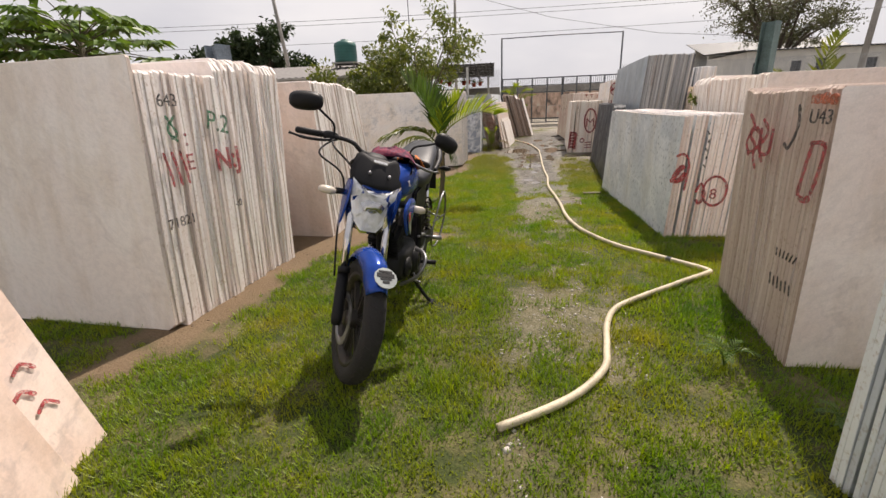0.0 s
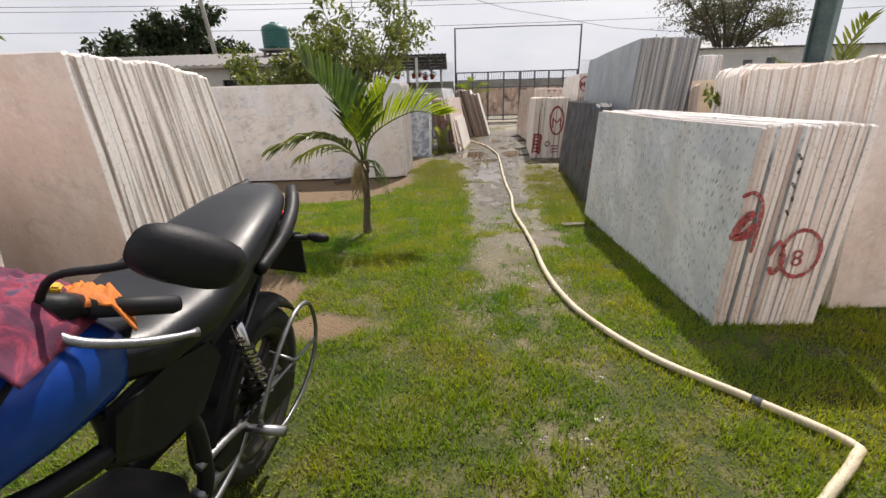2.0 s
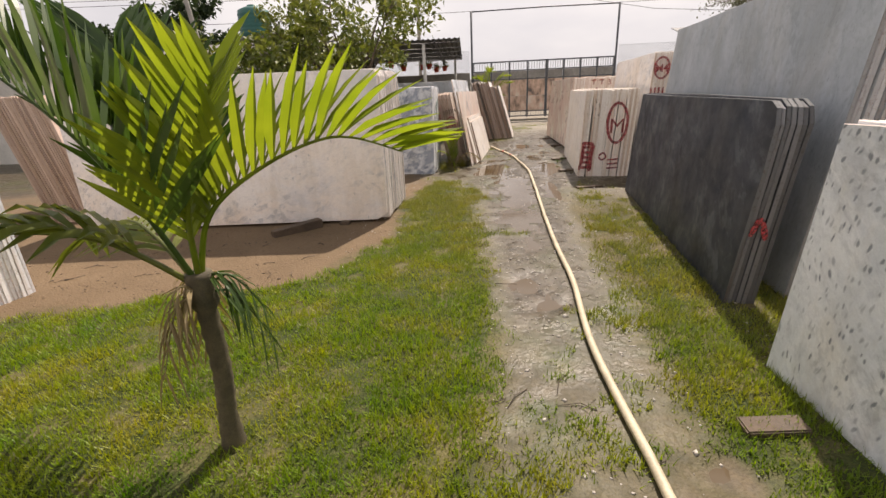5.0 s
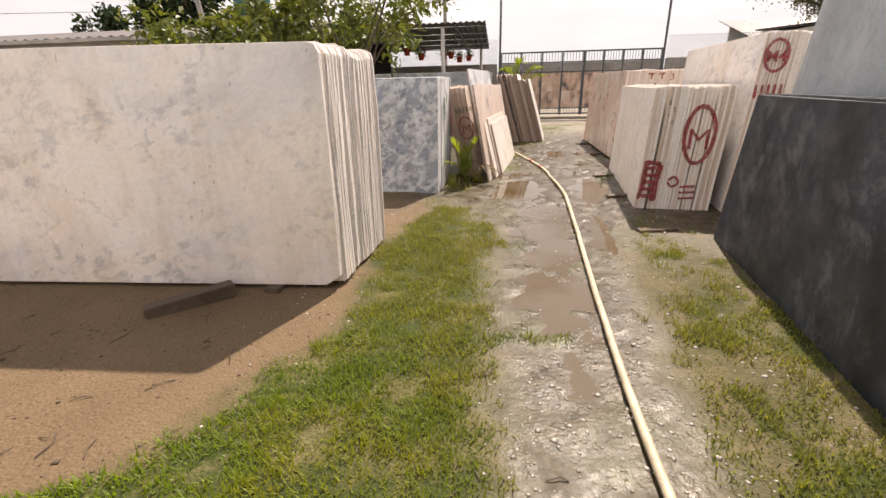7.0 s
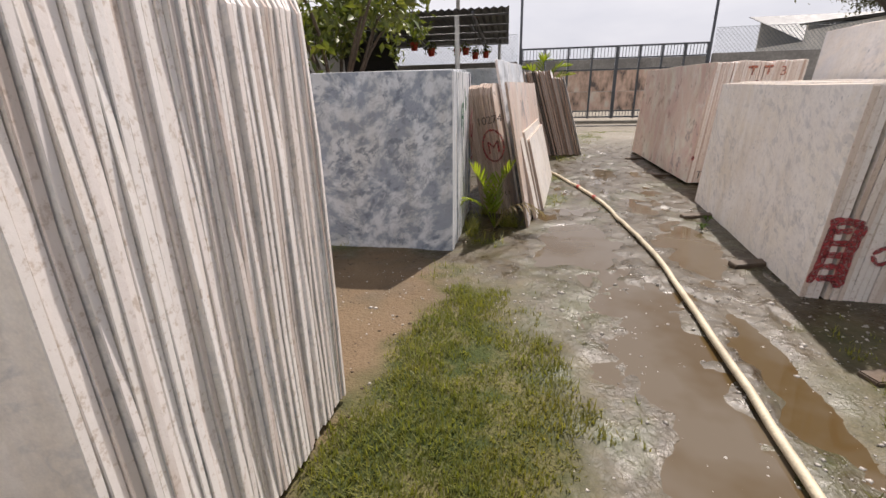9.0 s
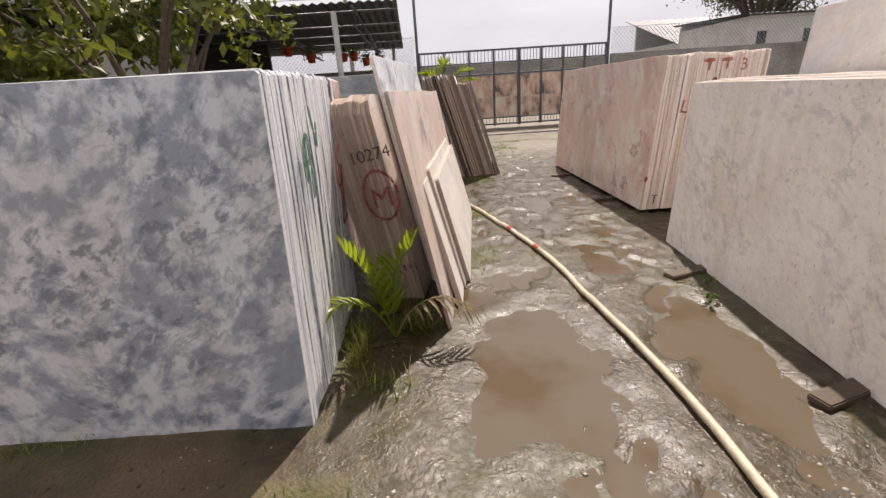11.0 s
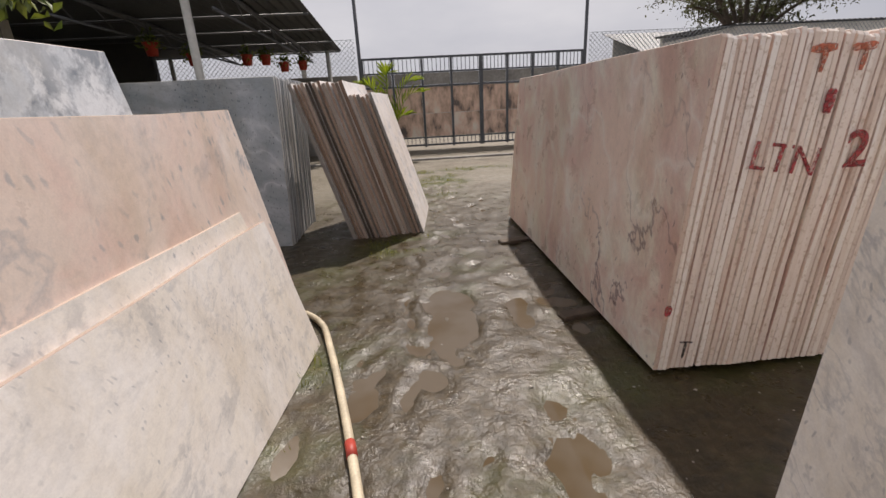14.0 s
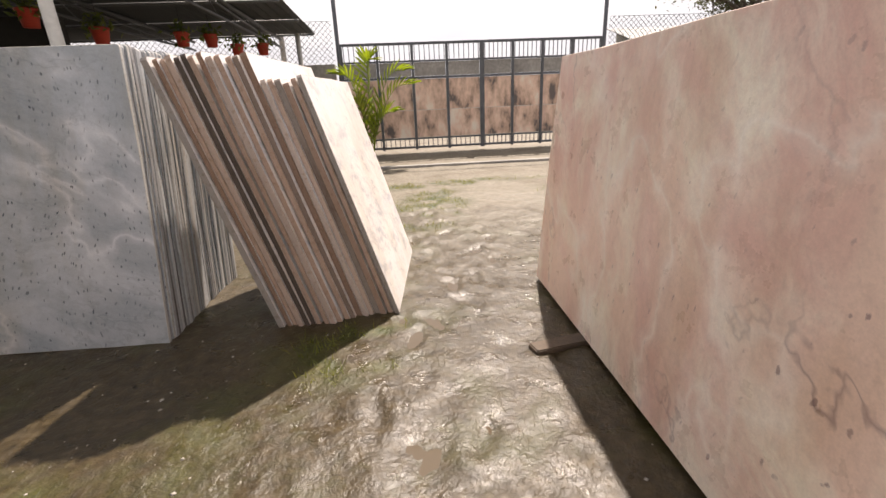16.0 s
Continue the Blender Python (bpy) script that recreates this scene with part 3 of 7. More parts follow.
def bundle(label, at, along, L, H, depth, face, edge, flip=1, lean=0.0, thick=0.02, end=0.008, top=0.008, cut=0.0, wave=0.008, skew=0.0,
           seed=1, plan=None, lift=0.0, slope=0.0, notch=0.0, lean2=None, gap_chance=0.06, group="bundles of marble slabs"):
    """Slabs standing face to face. at: foot of the front face's corner at the seen end; along: compass of the slab's length (degrees from +x);
    flip 1: the stack grows to the right of that direction. lean: degrees by which the tops lie back."""
    r = random.Random(seed)
    root = new("slab_bundle")
    root.matrix_world = pose(at[0], at[1], lift, 0, 0, along)
    tagged(root, label, "marble slabs", group)
    d, i, drift, rise = 0.0, 0, 0.0, 0.0
    while d < depth:
        t = thick * r.uniform(0.85, 1.2)
        drift = 0.7 * drift + r.uniform(-end, end)
        rise = 0.75 * rise + r.uniform(-top, top)
        LL, HH = L * r.uniform(0.985, 1.0), H + rise
        f, c, s0 = face, cut, slope
        if plan:
            LL, HH, f, c, s0 = plan(i, d, LL, HH, f, c, s0)
        me = slab_mesh(LL, HH, t, f, edge, c, wave, seed * 1000 + i, s0, notch if i < 3 else 0)
        sx = drift + skew * d
        ob = put("marble_slab", me, root)
        tip = lean if lean2 is None else lean + (lean2 - lean) * d / depth
        sgn = -1 if flip > 0 else 1
        if sgn < 0:
            ob.matrix_local = Matrix.Translation((sx, -d - t * 0, 0)) @ pose(0, 0, 0, tip, 0, 0) @ Matrix.Diagonal((1, -1, 1, 1))
        else:
            ob.matrix_local = Matrix.Translation((sx, d, 0)) @ pose(0, 0, 0, -tip, 0, 0)
        d += t * (1.06 if lean2 is not None else 1) / max(0.5, math.cos(radians(lean))) + r.uniform(0.0015, 0.0055) + (r.uniform(0.006, 0.02) if r.random() < gap_chance else 0)
        i += 1
    return root

# left row, from the start of the walk to the gate
bundle("tall bundle of pale pink marble slabs with ragged white edges", (-1.625, 2.38), 167, 2.6, 1.57, 0.62, M_BLUSH, E_WHITE, 1, 4, seed=2, end=0.006, notch=0.06,
       plan=lambda i, d, L, H, f, c, s: (L, H - (0.0 if i == 0 else 0.08), f, c, s))
bundle("taller wavy-edged bundle of pale marble slabs beside the lawn", (-1.50, 3.02), 167, 2.5, 1.60, 0.72, M_BLUSH, E_WHITE, 1, 4, seed=3, cut=0.07, end=0.014, wave=0.016)
bundle("bundle of pink marble slabs with white streaked edges", (-1.12, 4.31), 168, 2.5, 1.5, 1.40, M_PALEPINK, E_WHITE, 1, -4, seed=4, end=0.006, lean2=-17)
bundle("bundle of white marble slabs with blue-grey streaked edges", (-2.34, 6.62), 172, 2.2, 1.46, 1.2, M_PALE, E_BLUE, 1, 1, seed=5, skew=-0.1)
bundle("two pink marble slabs leaning against a wall", (-2.98, 10.0), 100, 1.6, 1.43, 0.5, M_PINK, E_BROWN, -1, 10, seed=6)
bundle("bundle of large pale grey-pink marble slabs on timber bearers", (0.47, 9.14), 175.4, 3.25, 1.47, 0.95, M_PALE, E_WHITE, 1, 1, seed=7, cut=0.06, lift=0.03, notch=0.09, end=0.008, skew=-0.1)
bundle("bundle of cloudy blue-grey marble slabs with white edges", (1.11, 11.85), 170, 3.0, 1.36, 1.25, M_BLUE, E_BLUE, 1, 5, seed=8, end=0.005, skew=0.03, thick=0.026)
bundle("bundle of pale pink marble slabs standing behind others", (1.25, 13.6), 172, 2.6, 1.38, 0.4, M_PINK, E_PINK, 1, 2, seed=9)
bundle("pink and grey marble slabs leaning over, brown-stained edges", (1.80, 12.44), 75, 2.70, 1.28, 0.02, M_PINKGREY, E_BROWN, -1, 10.5, seed=10, end=0.005)
bundle("bundle of brown-edged pink-grey marble slabs leaning over", (1.71, 12.87), 72, 2.1, 1.27, 0.30, M_PINKGREY, E_BROWN, -1, 11, seed=17, cut=0.1, end=0.005)
bundle("cream marble offcut leaning in front of a bundle", (2.06, 13.04), 75.3, 1.9, 0.74, 0.01, M_CREAM, E_BROWN, -1, 14, seed=11, thick=0.028, group="leaning offcuts")
bundle("short cream marble offcut leaning in front of a bundle", (1.93, 12.72), 75.3, 1.1, 0.78, 0.01, M_CREAM, E_BROWN, -1, 14, seed=15, thick=0.028, group="leaning offcuts")
bundle("cream marble offcut leaning in front of a bundle", (2.006, 12.956), 75.3, 1.87, 0.83, 0.01, M_CREAM, E_BROWN, -1, 13.6, seed=16, thick=0.024, group="leaning offcuts")
bundle("upright white marble slab with a sharp corner", (1.83, 13.12), 72, 1.45, 1.5, 0.02, M_ICE, E_WHITE, -1, 11, seed=12, thick=0.024)
bundle("bundle of brown-edged marble slabs leaning over", (3.5, 16.82), 76, 1.15, 1.42, 0.68, M_PALE, E_MIXED, -1, 16.5, seed=13, skew=-0.2, gap_chance=0.4, thick=0.028, end=0.02, top=0.02, plan=lambda i, d, L, H, f, c, s: (L, H + (0.13 if d > 0.2 else 0), f, c, s))
bundle("bundle of veined grey marble slabs", (2.23, 16.87), 170, 3.0, 1.56, 0.95, M_GREY, E_GREY, 1, 9, seed=14)
# right row
bundle("bundle of white-grey marble slabs with rough edges", (1.16, 0.45), -10, 1.6, 1.42, 0.68, M_COOL, E_BLUE, -1, 1, seed=20)
bundle("low leaning stack of chipped pale pink marble offcuts", (-1.33, 0.58), 96, 0.93, 1.25, 0.3, M_PINK, E_PINK, -1, 16, seed=19)
bundle("ragged pair of chipped pale pink marble offcuts leaning over", (-1.27, 0.50), 96, 0.74, 1.20, 0.05, M_PINK, E_ROSE, -1, 16, seed=49, wave=0.03, notch=0.1, thick=0.026)
bundle("bundle of pink marble slabs with red and black paint marks", (1.6, 1.78), -8, 2.0, 1.26, 1.02, M_PALEPINK, E_DUSTY, -1, 2, seed=21, skew=0.14, end=0.005)
bundle("low bundle of white marble slabs with grey flecks", (2.05, 3.86), 83, 2.45, 1.09, 0.56, M_WHITE, E_WHITE, 1, 3, seed=22, end=0.006)
bundle("tall bundle of pale pink marble slabs with yellowed edges", (2.85, 3.95), -6, 2.6, 1.4, 1.3, M_PALEPINK, E_CREAM, -1, 2, seed=23, skew=0.1)
bundle("low bundle of dark slate-grey marble slabs", (2.57, 6.9), 74.5, 3.2, 1.15, 0.16, M_DARK, E_DARK, 1, 5, seed=24, cut=0.12)
bundle("tall bundle of grey marble slabs with dark streaked edges", (2.95, 6.9), 76, 3.3, 1.82, 0.62, M_COOL, E_GREY, 1, 5, seed=25)
bundle("bundle of cream marble slabs with red painted marks", (3.17, 10.98), 76, 2.4, 1.20, 0.7, M_CREAM, E_CREAM, 1, 3, thick=0.027, seed=26, end=0.007)
bundle("tall bundle of pale marble slabs with a red painted mark", (3.95, 10.75), 76, 2.6, 1.63, 0.5, M_PALE, E_CREAM, 1, 3, seed=27, end=0.007)
bundle("large bundle of rose and cream marble slabs on timber bearers", (4.05, 14.1), 81.4, 3.0, 1.40, 0.95, M_ROSE, E_ROSE, 1, 4.5, seed=28, lift=0.03, end=0.006)

# offcuts and smaller bundles behind the right row
bundle("low bundle of cream marble slabs with a yellow stained corner", (3.62, 6.45), -8, 2.2, 1.33, 0.5, M_YELLOW, E_PINK, -1, 3, seed=30, top=0.03)
bundle("bundle of grey and white striped marble slabs", (3.82, 7.2), 76, 2.0, 1.65, 0.36, M_COOL, E_BLUE, 1, 3, seed=31)
bundle("tall bundle of pale marble slabs with yellowed edges", (3.1, 5.15), -8, 2.4, 1.42, 0.5, M_PALEPINK, E_CREAM, -1, 2, seed=32, cut=0.07, wave=0.014)

M_TIMBER = plain("weathered_timber", (0.11, 0.078, 0.052), 0.75, var=0.35, scale=6, relief=0.5)
M_STEEL_GREY = plain("painted_grey_steel", (0.11, 0.115, 0.125), 0.5, 0.2, 0.25, 5, 0.15)
M_STEEL_PALE = plain("galvanised_pipe", (0.34, 0.36, 0.38), 0.45, 0.5, 0.2, 6, 0.1)
M_GREEN_STEEL = plain("weathered_green_steel", (0.10, 0.155, 0.15), 0.55, 0.2, 0.35, 5, 0.25)
M_BLUE_STEEL = plain("weathered_blue_grey_steel", (0.17, 0.21, 0.25), 0.55, 0.2, 0.4, 6, 0.25)
M_WALL = plain("whitewashed_render", (0.62, 0.60, 0.55), 0.9, var=0.14, scale=1.6, relief=0.3)
M_WALL_GREY = plain("stained_concrete", (0.34, 0.32, 0.29), 0.9, var=0.3, scale=1.2, relief=0.4)
M_ROOF = plain("rusted_roof_sheet", (0.16, 0.15, 0.145), 0.7, 0.2, 0.35, 3, 0.3)
M_ROOF_DARK = plain("dark_roof_sheet", (0.07, 0.075, 0.08), 0.6, 0.2, 0.3, 3, 0.2)
M_TILE = plain("pale_eave_batten", (0.58, 0.54, 0.49), 0.85, var=0.3, scale=4, relief=0.3)
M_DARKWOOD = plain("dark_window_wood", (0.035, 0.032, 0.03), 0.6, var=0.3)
M_BARK = plain("bark", (0.13, 0.10, 0.075), 0.95, var=0.35, scale=18, relief=0.8)
M_PALMBARK = plain("palm_stem", (0.12, 0.10, 0.06), 0.9, var=0.4, scale=20, relief=0.8)
M_TANK = plain("green_plastic_tank", (0.02, 0.12, 0.10), 0.45, var=0.2, scale=3)
M_POT = plain("red_plastic_pot", (0.45, 0.05, 0.025), 0.5, var=0.2)
M_HOSE = plain("cream_rubber_hose", (0.57, 0.49, 0.35), 0.55, var=0.25, scale=7, relief=0.25)
M_TAPE = plain("red_tape", (0.42, 0.05, 0.03), 0.5, var=0.2)
M_CABLE = plain("black_cable", (0.03, 0.03, 0.03), 0.6)
M_SHEET, n, l, b = mat("stained_orange_panel", 0.6)
v = coords(n, l, (1.6, 1.6, 0.8), 9)
rust = ramp(n, l, tex_noise(n, l, v, 2.0, 6, 0.62), [(0.36, (0.13, 0.105, 0.095)), (0.44, (0.50, 0.34, 0.25)), (0.56, (0.76, 0.54, 0.41)), (0.68, (0.80, 0.70, 0.58))])
l.new(rust, b.inputs["Base Color"])
bump(n, l, b, tex_noise(n, l, v, 30, 3), 0.1, 0.003)


def leaf_mat(name, dark, light, gloss=0.5, clear=0.25):
    m, n, l, b = mat(name, gloss)
    v = coords(n, l)
    c = ramp(n, l, tex_noise(n, l, v, 5.0, 3), [(0.3, dark), (0.7, light)])
    l.new(c, b.inputs["Base Color"])
    tr = n.new("ShaderNodeBsdfTranslucent")
    l.new(blend(n, l, 1.0, c, (1.5, 1.55, 0.7), "MULTIPLY"), tr.inputs["Color"])
    mx = n.new("ShaderNodeMixShader")
    mx.inputs[0].default_value = clear
    out = n["Material Output"]
    l.new(b.outputs["BSDF"], mx.inputs[1])
    l.new(tr.outputs["BSDF"], mx.inputs[2])
    l.new(mx.outputs["Shader"], out.inputs["Surface"])
    return m


L_BUSH = leaf_mat("bush_leaf", (0.05, 0.085, 0.016), (0.20, 0.21, 0.045))
L_FAR = leaf_mat("far_leaf", (0.014, 0.032, 0.012), (0.04, 0.065, 0.02), 0.6, 0.15)
L_DUSK = leaf_mat("dusty_tree_leaf", (0.06, 0.065, 0.04), (0.13, 0.13, 0.08), 0.7, 0.25)
L_PAPAYA = leaf_mat("papaya_leaf", (0.05, 0.10, 0.018), (0.13, 0.20, 0.035))
L_PALM = leaf_mat("palm_leaflet", (0.022, 0.055, 0.012), (0.07, 0.12, 0.02), 0.32, 0.3)
L_PALM_YOUNG = leaf_mat("young_palm_leaflet", (0.12, 0.17, 0.015), (0.24, 0.28, 0.03), 0.35, 0.5)
L_PALM_OLD = leaf_mat("older_palm_leaflet", (0.06, 0.085, 0.014), (0.16, 0.17, 0.03), 0.4, 0.3)
L_PALM_DRY = leaf_mat("dry_palm_leaflet", (0.16, 0.12, 0.06), (0.30, 0.23, 0.12), 0.7, 0.2)
L_GRASS, n, l, b = mat("grass_blade", 0.5)
v = coords(n, l)
lawn = ramp(n, l, tex_noise(n, l, v, 1.5, 7, 0.7), [(0.34, (0.085, 0.20, 0.004)), (0.48, (0.18, 0.265, 0.008)), (0.60, (0.27, 0.29, 0.015)), (0.72, (0.35, 0.31, 0.05))])
lawn = blend(n, l, 1.0, lawn, ramp(n, l, tex_noise(n, l, v, 130, 2), [(0.32, (0.5, 0.55, 0.45)), (0.66, (1.25, 1.2, 1.15))]), "MULTIPLY")
along = n.new("ShaderNodeSeparateXYZ")
l.new(v, along.inputs[0])
worn_f = n.new("ShaderNodeMapRange")
worn_f.inputs["From Min"].default_value, worn_f.inputs["From Max"].default_value = 7.4, 10.5
worn_f.inputs["To Min"].default_value, worn_f.inputs["To Max"].default_value = 0.0, 0.68
l.new(math_node(n, l, "ADD", along.outputs[0], along.outputs[1]), worn_f.inputs["Value"])
lawn = blend(n, l, worn_f.outputs[0], lawn, ramp(n, l, tex_noise(n, l, v, 60, 3), [(0.35, (0.11, 0.105, 0.03)), (0.65, (0.26, 0.215, 0.09))]))
l.new(lawn, b.inputs["Base Color"])
tr = n.new("ShaderNodeBsdfTranslucent")
l.new(blend(n, l, 1.0, lawn, (1.5, 1.5, 0.6), "MULTIPLY"), tr.inputs["Color"])
mx = n.new("ShaderNodeMixShader")
mx.inputs[0].default_value = 0.45
l.new(b.outputs["BSDF"], mx.inputs[1])
l.new(tr.outputs["BSDF"], mx.inputs[2])
l.new(mx.outputs["Shader"], n["Material Output"].inputs["Surface"])


def leaves_mesh(name, centers, normals, dirs, length, width, m):
    """Many small folded leaves: four corners, two faces each."""
    c, nrm, d = (np.asarray(a, float) for a in (centers, normals, dirs))
    d = d / np.linalg.norm(d, axis=1, keepdims=True)
    side = np.cross(d, nrm)
    side /= np.linalg.norm(side, axis=1, keepdims=True) + 1e-9
    up = np.cross(side, d)
    L, W = np.asarray(length, float).reshape(-1, 1), np.asarray(width, float).reshape(-1, 1)
    v = np.stack([c, c + d * L * 0.45 + side * W * 0.5 + up * W * 0.15, c + d * L - up * L * 0.12, c + d * L * 0.45 - side * W * 0.5 + up * W * 0.15], 1).reshape(-1, 3)
    k = len(c)
    me = bpy.data.meshes.new(name)
    me.vertices.add(len(v))
    me.vertices.foreach_set("co", v.ravel().astype(np.float32))
    o = np.arange(k)[:, None] * 4
    f = np.concatenate([o + np.array([[0, 1, 2]]), o + np.array([[0, 2, 3]])], 1).reshape(-1)
    me.loops.add(len(f))
    me.loops.foreach_set("vertex_index", f.astype(np.int32))
    me.polygons.add(len(f) // 3)
    me.polygons.foreach_set("loop_start", np.arange(0, len(f), 3, dtype=np.int32))
    me.update(calc_edges=True)
    me.materials.append(m)
    return me


def tree(name, label, at, height, spread, trunk_r, leaf, n_limbs, n_leaves, leaf_len, bark, seed, low=0.35, flat=0.6, clump=0.5, twigs=5, fine=1.0):
    """A tapered trunk, limbs, twigs and leaves in clumps at the twig ends."""
    r = random.Random(seed)
    rng = np.random.default_rng(seed)
    root = new(name)
    root.matrix_world = Matrix.Translation((at[0], at[1], 0))
    tagged(root, label, "tree" if height > 2 else "shrub")
    parts, ends = [], []
    fork = height * low
    parts.append(tube_mesh("t", [(0, 0, -0.05), (r.uniform(-.05, .05), r.uniform(-.05, .05), fork * 0.5), (r.uniform(-.1, .1), r.uniform(-.1, .1), fork)], [trunk_r * 1.2, trunk_r, trunk_r * 0.8], bark, 8))
    for i in range(n_limbs):
        a = 2 * math.pi * (i + r.uniform(-.3, .3)) / n_limbs
        reach, top = spread * r.uniform(0.45, 0.95), height * r.uniform(0.62, 0.97)
        p0 = Vector((0, 0, fork * r.uniform(0.7, 1.0)))
        p3 = Vector((math.cos(a) * reach, math.sin(a) * reach, top - flat * 0.25 * reach))
        p1 = p0.lerp(p3, 0.35) + Vector((0, 0, 0.15 * height * r.random()))
        line = spline([p0, p1, p0.lerp(p3, 0.7) + Vector((r.uniform(-.2, .2), r.uniform(-.2, .2), 0.08 * height)), p3], 4)
        parts.append(tube_mesh("t", line, [trunk_r * (0.55 - 0.45 * k / (len(line) - 1)) for k in range(len(line))], bark, 5))
        for k in range(twigs):
            s = line[int(len(line) * r.uniform(0.45, 0.99))]
            e = s + Vector((r.gauss(0, 1), r.gauss(0, 1), r.gauss(0.35, 0.6))) * spread * 0.2
            parts.append(tube_mesh("t", [s, s.lerp(e, 0.5) + Vector((0, 0, 0.04)), e], [trunk_r * 0.13, trunk_r * 0.1, trunk_r * 0.05], bark, 4, False))
            ends.append((s, e))
    put("trunk", join_meshes("trunk", [(p, Matrix()) for p in parts], [bark]), root)
    pick = rng.integers(0, len(ends), n_leaves)
    S, Eo = np.array([e[0] for e in ends]), np.array([e[1] for e in ends])
    f = rng.random((n_leaves, 1)) ** 0.7
    size = clump * rng.random(len(ends))[pick][:, None]
    c = S[pick] + (Eo[pick] - S[pick]) * (0.3 + 0.8 * f) + rng.normal(0, 1, (n_leaves, 3)) * (0.25 + size) * spread * 0.14 * fine
    c[:, 2] = np.maximum(c[:, 2], fork * 0.5)
    nrm = rng.normal(0, 0.6, (n_leaves, 3)) + np.array([0, 0, 1.0])
    d = rng.normal(0, 1, (n_leaves, 3)) + np.array([0, 0, -0.35])
    ln = leaf_len * rng.uniform(0.6, 1.25, n_leaves)
    put("crown", leaves_mesh("crown", c, nrm, d, ln, ln * 0.5, leaf), root)
    return root


tree("leafy_shrub_tree", "leafy green shrub tree with thin forked branches behind slabs", (-0.6, 15.4), 3.9, 2.3, 0.06, L_BUSH, 12, 4600, 0.15, M_BARK, 3, 0.2, 0.3, 0.35, 8, 0.7)
tree("leafy_shrub_tree", "broad leafy shrub with yellowing leaves beside a shed", (-2.3, 15.0), 2.7, 1.8, 0.06, L_BUSH, 9, 5000, 0.15, M_BARK, 8, 0.2, 0.5, 0.5, 6)
tree("distant_tree", "dark green rounded tree beyond the yard wall", (-15.5, 33), 6.2, 2.6, 0.2, L_FAR, 8, 5000, 0.34, M_BARK, 4, 0.4, 0.6, 0.5, 6)
tree("distant_tree", "dark green rounded tree beyond the yard wall", (-11.8, 33), 7.1, 2.3, 0.2, L_FAR, 8, 5000, 0.34, M_BARK, 5, 0.4, 0.6, 0.5, 6)
tree("distant_tree", "low dark green tree beyond the yard wall", (-10.0, 34), 5.2, 1.8, 0.16, L_FAR, 7, 3000, 0.32, M_BARK, 15, 0.4, 0.6, 0.5, 6)
tree("spreading_tree", "wide airy tree with fine dusty leaves and bare branches", (24.7, 34.1), 8.6, 4.2, 0.3, L_DUSK, 13, 10000, 0.2, M_BARK, 6, 0.34, 0.6, 0.6, 12, 0.8)


def palmate_tree(label, at, seed):
    """A papaya: one stem, long stalks, broad cut leaves."""
    r = random.Random(seed)
    root = new("papaya_tree")
    root.matrix_world = Matrix.Translation((at[0], at[1], 0))
    tagged(root, label, "tree")
    put("stem", tube_mesh("stem", [(0, 0, -0.05), (0.03, 0.02, 1.2), (0, 0.05, 2.55)], [0.09, 0.075, 0.05], M_PALMBARK, 9), root)
    stalks, cs, ns, ds, ls = [], [], [], [], []
    for i in range(26):
        a, up = i * 2.4, 0.1 + 0.75 * (i / 26)
        reach = r.uniform(0.65, 1.15) * (1.1 - 0.45 * up)
        p0 = Vector((0, 0.05, 2.2 + 0.35 * i / 26))
        p2 = p0 + Vector((math.cos(a) * reach, math.sin(a) * reach, reach * (up - 0.15)))
        stalks.append(tube_mesh("s", [p0, p0.lerp(p2, 0.5) + Vector((0, 0, 0.08)), p2], [0.013, 0.01, 0.007], M_PALMBARK, 4))
        for k in range(9):
            b = a + (k - 4) * 0.62
            for q in range(3):
                cs.append(p2 + Vector((math.cos(b), math.sin(b), 0)) * 0.07 * q)
                ns.append((0.3 * r.gauss(0, 1), 0.3 * r.gauss(0, 1), 1))
                ds.append((math.cos(b + (q - 1) * 0.35), math.sin(b + (q - 1) * 0.35), -0.35 + r.uniform(-.2, .2)))
                ls.append(0.28 * r.uniform(0.7, 1.2))
    put("stalks", join_meshes("stalks", [(s, Matrix()) for s in stalks], [M_PALMBARK]), root)
    put("crown", leaves_mesh("crown", [tuple(c) for c in cs], ns, ds, ls, [x * 0.42 for x in ls], L_PAPAYA), root)


tree("leafy_shrub", "low leafy shrub growing between slab bundles", (3.42, 5.72), 1.36, 0.3, 0.02, L_BUSH, 6, 500, 0.07, M_BARK, 21, 0.3, 0.3, 0.5, 4)
palmate_tree("papaya tree with broad bright green cut leaves", (-5.9, 8.0), 2)
palmate_tree("papaya tree with broad bright green cut leaves", (-7.3, 8.6), 7)


